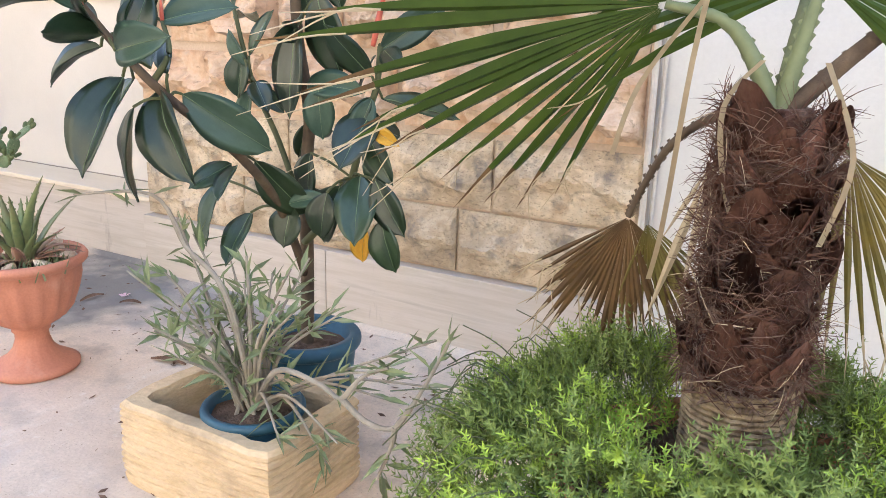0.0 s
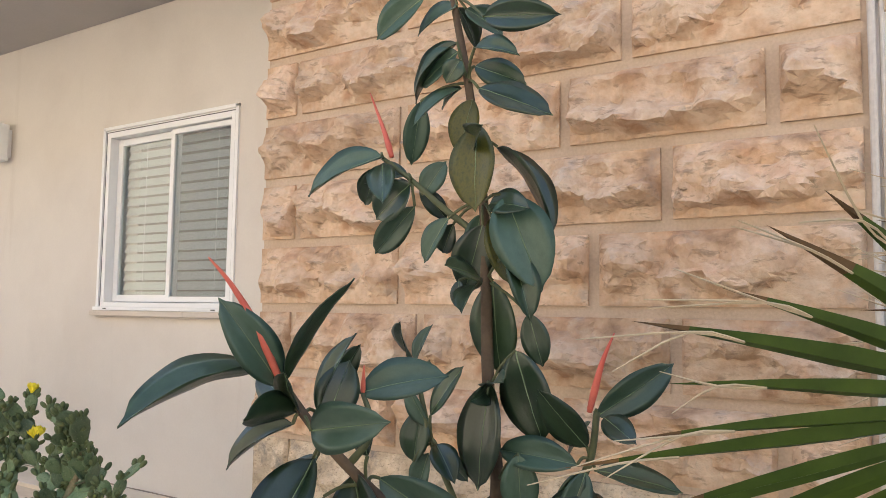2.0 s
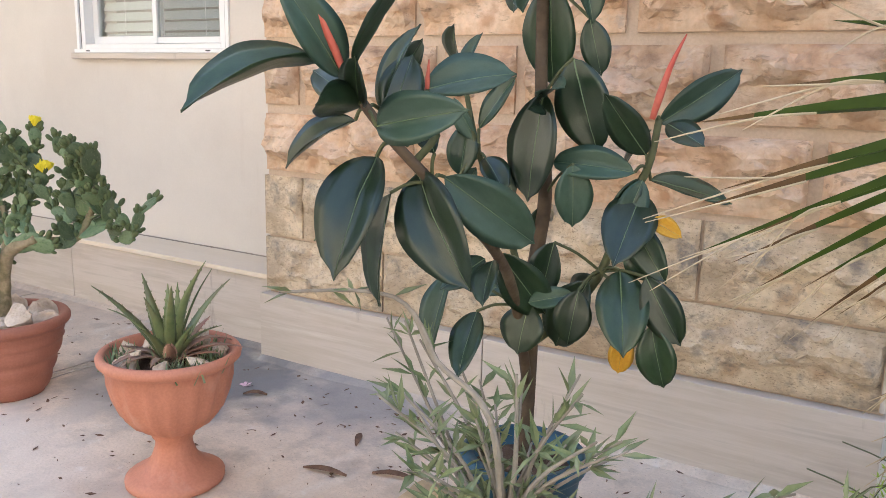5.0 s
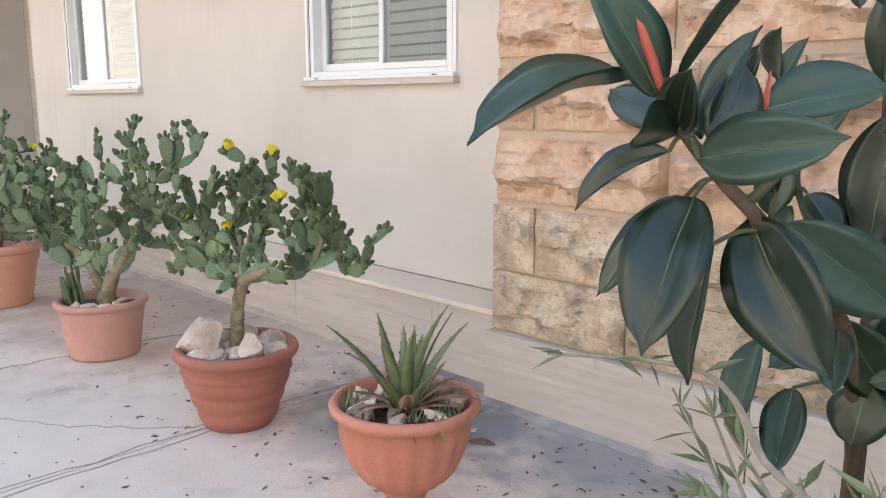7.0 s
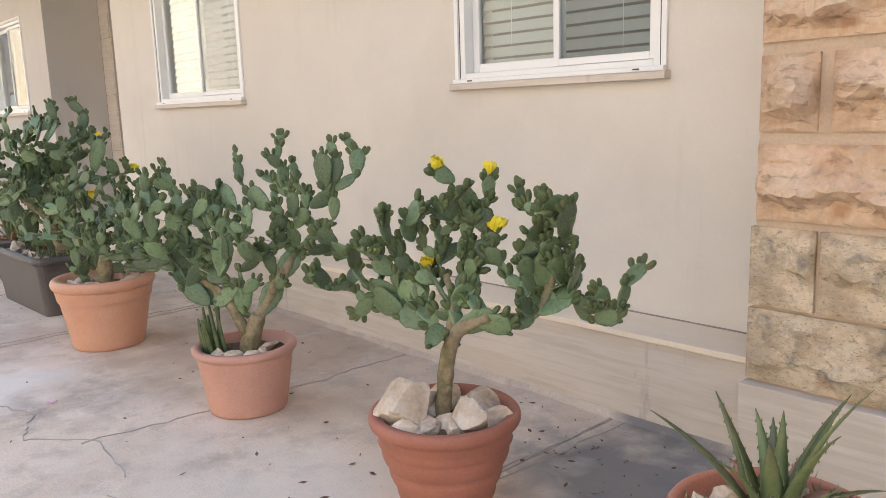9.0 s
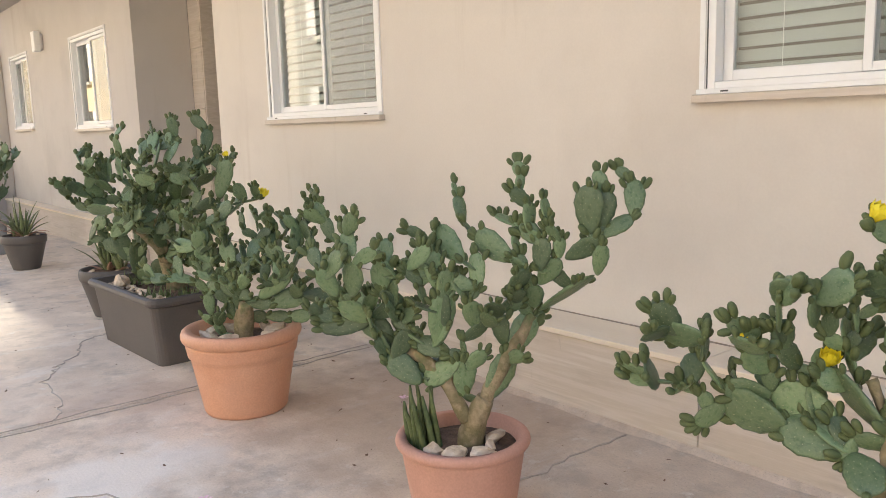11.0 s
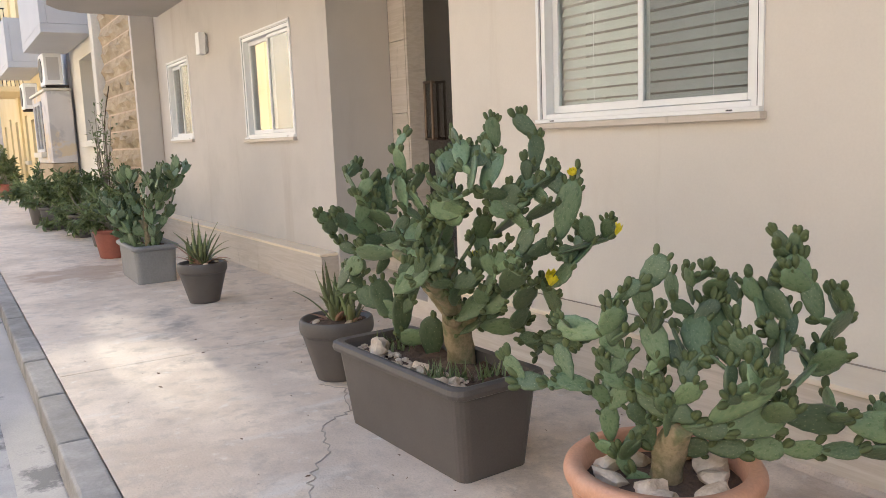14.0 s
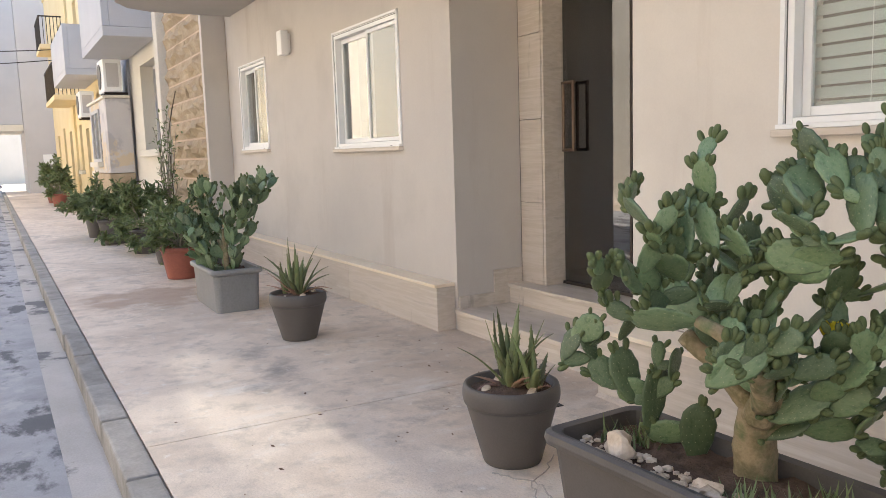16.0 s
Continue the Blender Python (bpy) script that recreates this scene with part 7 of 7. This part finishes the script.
def fan(name, hub, axis, normal, radius, spread, blades, mat, seed, tips=True, petiole=None, droop=0.15, width=1.0, ragged=0.1, join=0.42, pmat=None):
    """A palmate leaf: folded blades joined near the hub, with frayed pale tips."""
    rr = random.Random(seed)
    hub, axis, normal = Vector(hub) - PO, Vector(axis).normalized(), Vector(normal)
    normal = (normal - axis * normal.dot(axis)).normalized()
    side = normal.cross(axis)
    bm, st = bmesh.new(), bmesh.new()
    for i in range(blades):
        a = spread * (i / (blades - 1) - 0.5) + rr.gauss(0, 0.008)
        d = axis * math.cos(a) + side * math.sin(a)
        L = radius * (1 - 0.25 * abs(a / spread * 2) ** 2) * rr.uniform(1 - ragged, 1 + ragged * 0.5)
        w0 = spread / blades * width
        rows = []
        n = 9
        s = (side * math.cos(a) - axis * math.sin(a))
        twist = rr.gauss(0, 0.15)
        for k in range(n + 1):
            t = k / n
            r = L * (0.02 + 0.98 * t)
            half = w0 * r * 0.5 if t < join else w0 * L * join * 0.5 * (1 - ((t - join) / (1 - join)) ** 1.15)
            q = hub + d * r - Vector((0, 0, 1)) * droop * L * t * t + normal * (0.03 * math.sin(6 * a) * t + twist * 0.12 * t * t * L)
            rows.append((q - s * half, q + normal * half * 0.55, q + s * half))
        vr = [[bm.verts.new(x) for x in r] for r in rows]
        dry = rr.choice((0, 1, 1, 2))
        for r0, r1 in zip(vr, vr[1:]):
            for f in (bm.faces.new((r0[0], r0[1], r1[1], r1[0])), bm.faces.new((r0[1], r0[2], r1[2], r1[1]))):
                f.material_index = 1 if r1 in vr[len(vr) - dry:] else 0
        for _ in range(rr.choice((1, 2, 2, 3)) if tips else 0):
            e = rows[-2][1]
            f = e + d * L * rr.uniform(0.10, 0.26) - Vector((0, 0, 1)) * L * rr.uniform(0.0, 0.09) + s * rr.gauss(0, 0.03)
            tube(st, bend([rows[-3][1] + normal * 0.002, e + normal * 0.002, f], 3), [0.0017] * 4 + [0.0014, 0.0010, 0.0006], 4)
    part(name, bm, mat, palm).data.materials.append(PALM_DRY)
    if tips:
        tagged(part("frayed_tip", st, STRAW, palm), "frayed straw-coloured blade tips", kind="stuff")
    else:
        st.free()
    if petiole:
        bm = bmesh.new()
        pts = bend([Vector(x) - PO for x in petiole], 6)
        r0 = 0.018 if mat is PALM else 0.012
        tube(bm, pts, [r0 * (1 - 0.55 * i / (len(pts) - 1)) for i in range(len(pts))], 10)
        for i in range(0, len(pts) - 1):
            for sg in (-1, 1):
                q = pts[i] + Vector((r0 * (0.92 - 0.5 * i / (len(pts) - 1)) * sg, 0, 0))
                v = [bm.verts.new(x) for x in (q + Vector((0, 0, 0.008)), q - Vector((0, 0, 0.008)), q + Vector((0.007 * sg, 0, 0.003)))]
                bm.faces.new(v)
        part("petiole", bm, pmat or PALM_PALE, palm, smooth=True)


CROWN = (-0.19, 1.48, 1.10)
fan("fan_leaf", (-0.40, 1.47, 1.29), (-0.70, -0.71, 0.06), (0.68, -0.31, -0.67), 0.70, radians(172), 26, PALM, 1, petiole=[CROWN, (-0.28, 1.49, 1.25), (-0.40, 1.47, 1.29)], droop=0.06, width=1.0, join=0.50)
fan("fan_leaf", (-0.15, 1.50, 1.33), (0.15, 0.1, 1), (0.1, -1, 0.35), 0.62, radians(240), 34, PALM, 2, petiole=[CROWN, (-0.17, 1.49, 1.22), (-0.15, 1.50, 1.33)], droop=0.2)
fan("fan_leaf", (0.12, 1.60, 1.36), (0.9, 0.2, 0.4), (-0.2, -1, 0.5), 0.7, radians(170), 30, PALM, 3, petiole=[CROWN, (-0.03, 1.55, 1.27), (0.12, 1.60, 1.36)], droop=0.15, pmat=STEM)
fan("fan_leaf", (-0.16, 1.85, 1.5), (-0.1, 0.5, 0.8), (0.1, -1, 0.4), 0.6, radians(190), 30, PALM, 4, petiole=[CROWN, (-0.18, 1.66, 1.35), (-0.16, 1.85, 1.5)], droop=0.2)
fan("dead_fan_leaf", (-0.50, 1.70, 0.84), (-0.12, 0.05, -1), (0.3, -1, 0.1), 0.36, radians(105), 26, PALM_DRY, 5, petiole=[(-0.21, 1.52, 1.06), (-0.30, 1.60, 1.09), (-0.41, 1.67, 1.02), (-0.48, 1.70, 0.90), (-0.50, 1.70, 0.84)], droop=0.0, tips=True, ragged=0.25, pmat=STEM, width=1.15, join=0.6)
fan("dead_fan_leaf", (-0.46, 1.71, 0.83), (0.35, 0.05, -1), (0.1, -1, 0.1), 0.30, radians(70), 14, PALM_YELLOW, 6, droop=0.0, tips=False, ragged=0.25)
fan("dead_fan_leaf", (-0.08, 1.72, 1.02), (0.25, 0.05, -1), (0.2, -1, 0.1), 0.52, radians(95), 22, PALM_YELLOW, 7, petiole=[(-0.17, 1.53, 1.06), (-0.12, 1.64, 1.09), (-0.08, 1.72, 1.02)], droop=0.0, ragged=0.2)
fan("dead_fan_leaf", (-0.33, 1.68, 0.98), (-0.2, 0.0, -1), (0.2, -1, 0.1), 0.36, radians(30), 4, STRAW, 8, droop=0.0, tips=False, ragged=0.3)
for pts in ([(-0.30, 1.42, 1.40), (-0.33, 1.42, 1.2), (-0.36, 1.45, 0.9), (-0.38, 1.46, 0.78)], [(-0.22, 1.45, 1.20), (-0.27, 1.42, 1.12), (-0.25, 1.41, 0.98), (-0.20, 1.40, 0.86)], [(-0.32, 1.42, 1.3), (-0.42, 1.42, 1.15), (-0.46, 1.42, 1.02)], [(-0.12, 1.45, 1.2), (-0.06, 1.43, 1.05), (-0.09, 1.42, 0.9)]):
    bm = bmesh.new()
    p = bend([Vector(x) - PO for x in pts], 5)
    for a, b in zip(p, p[1:]):
        s = Vector((0.0045, 0.002, 0))
        v = [bm.verts.new(x) for x in (a - s, a + s, b + s, b - s)]
        bm.faces.new(v)
    bmesh.ops.solidify(bm, geom=bm.faces[:], thickness=0.002)
    part("dry_strand", bm, STRAW, palm, "hanging straw-coloured leaf strand")

fern = thing("asparagus_fern", (-0.22, 1.43, 0.40), "bright green asparagus fern spilling over the palm pot", "fern")
rr = random.Random(8)
n_bm, l_bm, s_bm = bmesh.new(), bmesh.new(), bmesh.new()
for i in range(4600):
    a, q = rr.uniform(0, 6.283), math.sqrt(rr.random())
    r = 0.12 + 0.44 * q
    lump = 0.075 * noise.noise(Vector((math.cos(a) * r * 6, math.sin(a) * r * 6, 3)))
    if lump < -0.028 and rr.random() < 0.75:
        continue
    z = 0.075 + 0.05 * min(1.0, q * 2.2) + lump - 0.16 * q ** 3 - (rr.uniform(0, 0.22) if q > 0.85 else 0)
    c = Vector((math.cos(a) * r, math.sin(a) * r, z + rr.gauss(0, 0.018)))
    o = Vector((math.cos(a), math.sin(a), 0))
    stalk = (o * rr.uniform(0.1, 1.0) + Vector((rr.gauss(0, 0.6), rr.gauss(0, 0.6), rr.uniform(0.1, 0.9)))).normalized()
    L = rr.uniform(0.05, 0.11)
    bright = noise.noise(Vector((c.x * 4, c.y * 4, 9))) + rr.gauss(0, 0.14) > 0.14
    bm = l_bm if bright else n_bm
    s_bm.faces.new([s_bm.verts.new(v) for v in (c - stalk * 0.04 + Vector((0.001, 0, 0)), c - stalk * 0.04 - Vector((0.001, 0, 0)), c + stalk * L)])
    u = stalk.orthogonal().normalized()
    w = stalk.cross(u)
    for k in range(6):
        t = 0.12 + 0.17 * k
        q0 = c + stalk * L * t
        for j in range(4):
            b = 1.57 * j + 0.8 * k + rr.uniform(-0.3, 0.3)
            d = (stalk * 0.75 + u * math.cos(b) + w * math.sin(b)).normalized() * rr.uniform(0.015, 0.026) * (1.15 - 0.45 * t)
            side = d.cross(stalk).normalized() * 0.0019
            bm.faces.new([bm.verts.new(x) for x in (q0 - side, q0 + side, q0 + d * 0.6 + side, q0 + d)])
for i in range(70):
    a = rr.uniform(0, 6.283)
    o = Vector((math.cos(a), math.sin(a), 0))
    tube(s_bm, bend([o * 0.35 + Vector((0, 0, 0.05)), o * 0.5 + Vector((0, 0, 0.14)), o * rr.uniform(0.55, 0.68) + Vector((0, 0, rr.uniform(-0.1, 0.18)))], 4), 0.0015, 4)
tagged(part("frond", n_bm, FERN, fern), "fine green needles", kind="stuff")
tagged(part("young_frond", l_bm, FERN_LIGHT, fern), "fine light green needles", kind="stuff")
tagged(part("stalk", s_bm, GREEN_STEM, fern), "thin arching stalks", kind="stuff")

# ---- leaf litter and small things on the pavement ----
rr = random.Random(12)
bm = bmesh.new()
for i in range(800):
    x = rr.uniform(-12, 0.2) if rr.random() < 0.5 else rr.uniform(-4.2, -1.2)
    y = 2.6 - abs(rr.gauss(0, 0.7)) if rr.random() < 0.6 else rr.uniform(0.6, 2.6)
    if not 0.5 < y < 2.62:
        continue
    a, l = rr.uniform(0, 6.28), rr.choice((0.005, 0.007, 0.010, 0.018))
    d, s = Vector((math.cos(a), math.sin(a), 0)) * l, Vector((-math.sin(a), math.cos(a), 0)) * l * 0.4
    c = Vector((x, y, 0.0015))
    v = [bm.verts.new(q) for q in (c - d, c - s + Vector((0, 0, 0.003)), c + d + Vector((0, 0, 0.004)), c + s)]
    bm.faces.new(v)
tagged(link("leaf_litter", bm, DEBRIS), "scattered brown leaf crumbs on the pavement", "litter", kind="stuff")
for x, y, a, l in ((-2.05, 1.95, 0.3, 0.07), (-1.85, 1.75, 1.2, 0.09), (-2.3, 2.1, 2.0, 0.05), (-2.25, 1.85, 0.2, 0.08), (-1.75, 2.05, 0.9, 0.06), (-2.9, 2.2, 0.5, 0.05), (-3.1, 2.15, 1.5, 0.06), (-2.2, 2.35, 2.4, 0.05)):
    bm = bmesh.new()
    d, s = Vector((math.cos(a), math.sin(a), 0)), Vector((-math.sin(a), math.cos(a), 0))
    pts = []
    for k in range(6):
        t = k / 5
        pts.append(Vector((0, 0, 0.004 + 0.012 * math.sin(t * 3.1))) + d * l * (t - 0.5) * 2)
    for k, (p, q) in enumerate(zip(pts, pts[1:])):
        w0, w1 = 0.012 * math.sin(math.pi * (k + 0.3) / 5.6), 0.012 * math.sin(math.pi * (k + 1.3) / 5.6)
        v = [bm.verts.new(x_) for x_ in (p - s * w0, p + s * w0 + Vector((0, 0, 0.006)), q + s * w1 + Vector((0, 0, 0.006)), q - s * w1)]
        bm.faces.new(v)
    ob = link("dry_leaf", bm, DEBRIS)
    ob.matrix_basis = pose(x, y, 0)
    tagged(ob, "curled dry brown leaf on the pavement", "leaf", "fallen leaves")
for x, y in ((-5.9, 2.15), (-6.05, 2.2), (-3.0, 2.25), (-5.7, 1.05)):
    bm = bmesh.new()
    for k in range(5):
        a = k * 1.26
        v = [bm.verts.new(q) for q in ((0, 0, 0.004), (0.02 * math.cos(a - 0.5), 0.02 * math.sin(a - 0.5), 0.014), (0.028 * math.cos(a), 0.028 * math.sin(a), 0.012), (0.02 * math.cos(a + 0.5), 0.02 * math.sin(a + 0.5), 0.010))]
        bm.faces.new(v)
    ob = link("fallen_flower", bm, PETAL)
    ob.matrix_basis = pose(x, y, 0)
    tagged(ob, "fallen pale pink bougainvillea flower", "flower", "fallen flowers")
ob = thing("drain_cover", (-9.6, 2.25, 0.0), "small dark iron drain cover in the pavement", "drain cover")
part("cover_frame", boxes((-0.14, 0.14, -0.14, 0.14, 0.0, 0.004)), IRON, ob)
for k in range(6):
    part("bar", boxes((-0.12, 0.12, -0.115 + 0.042 * k, -0.095 + 0.042 * k, 0.004, 0.010)), GREY_POT, ob)
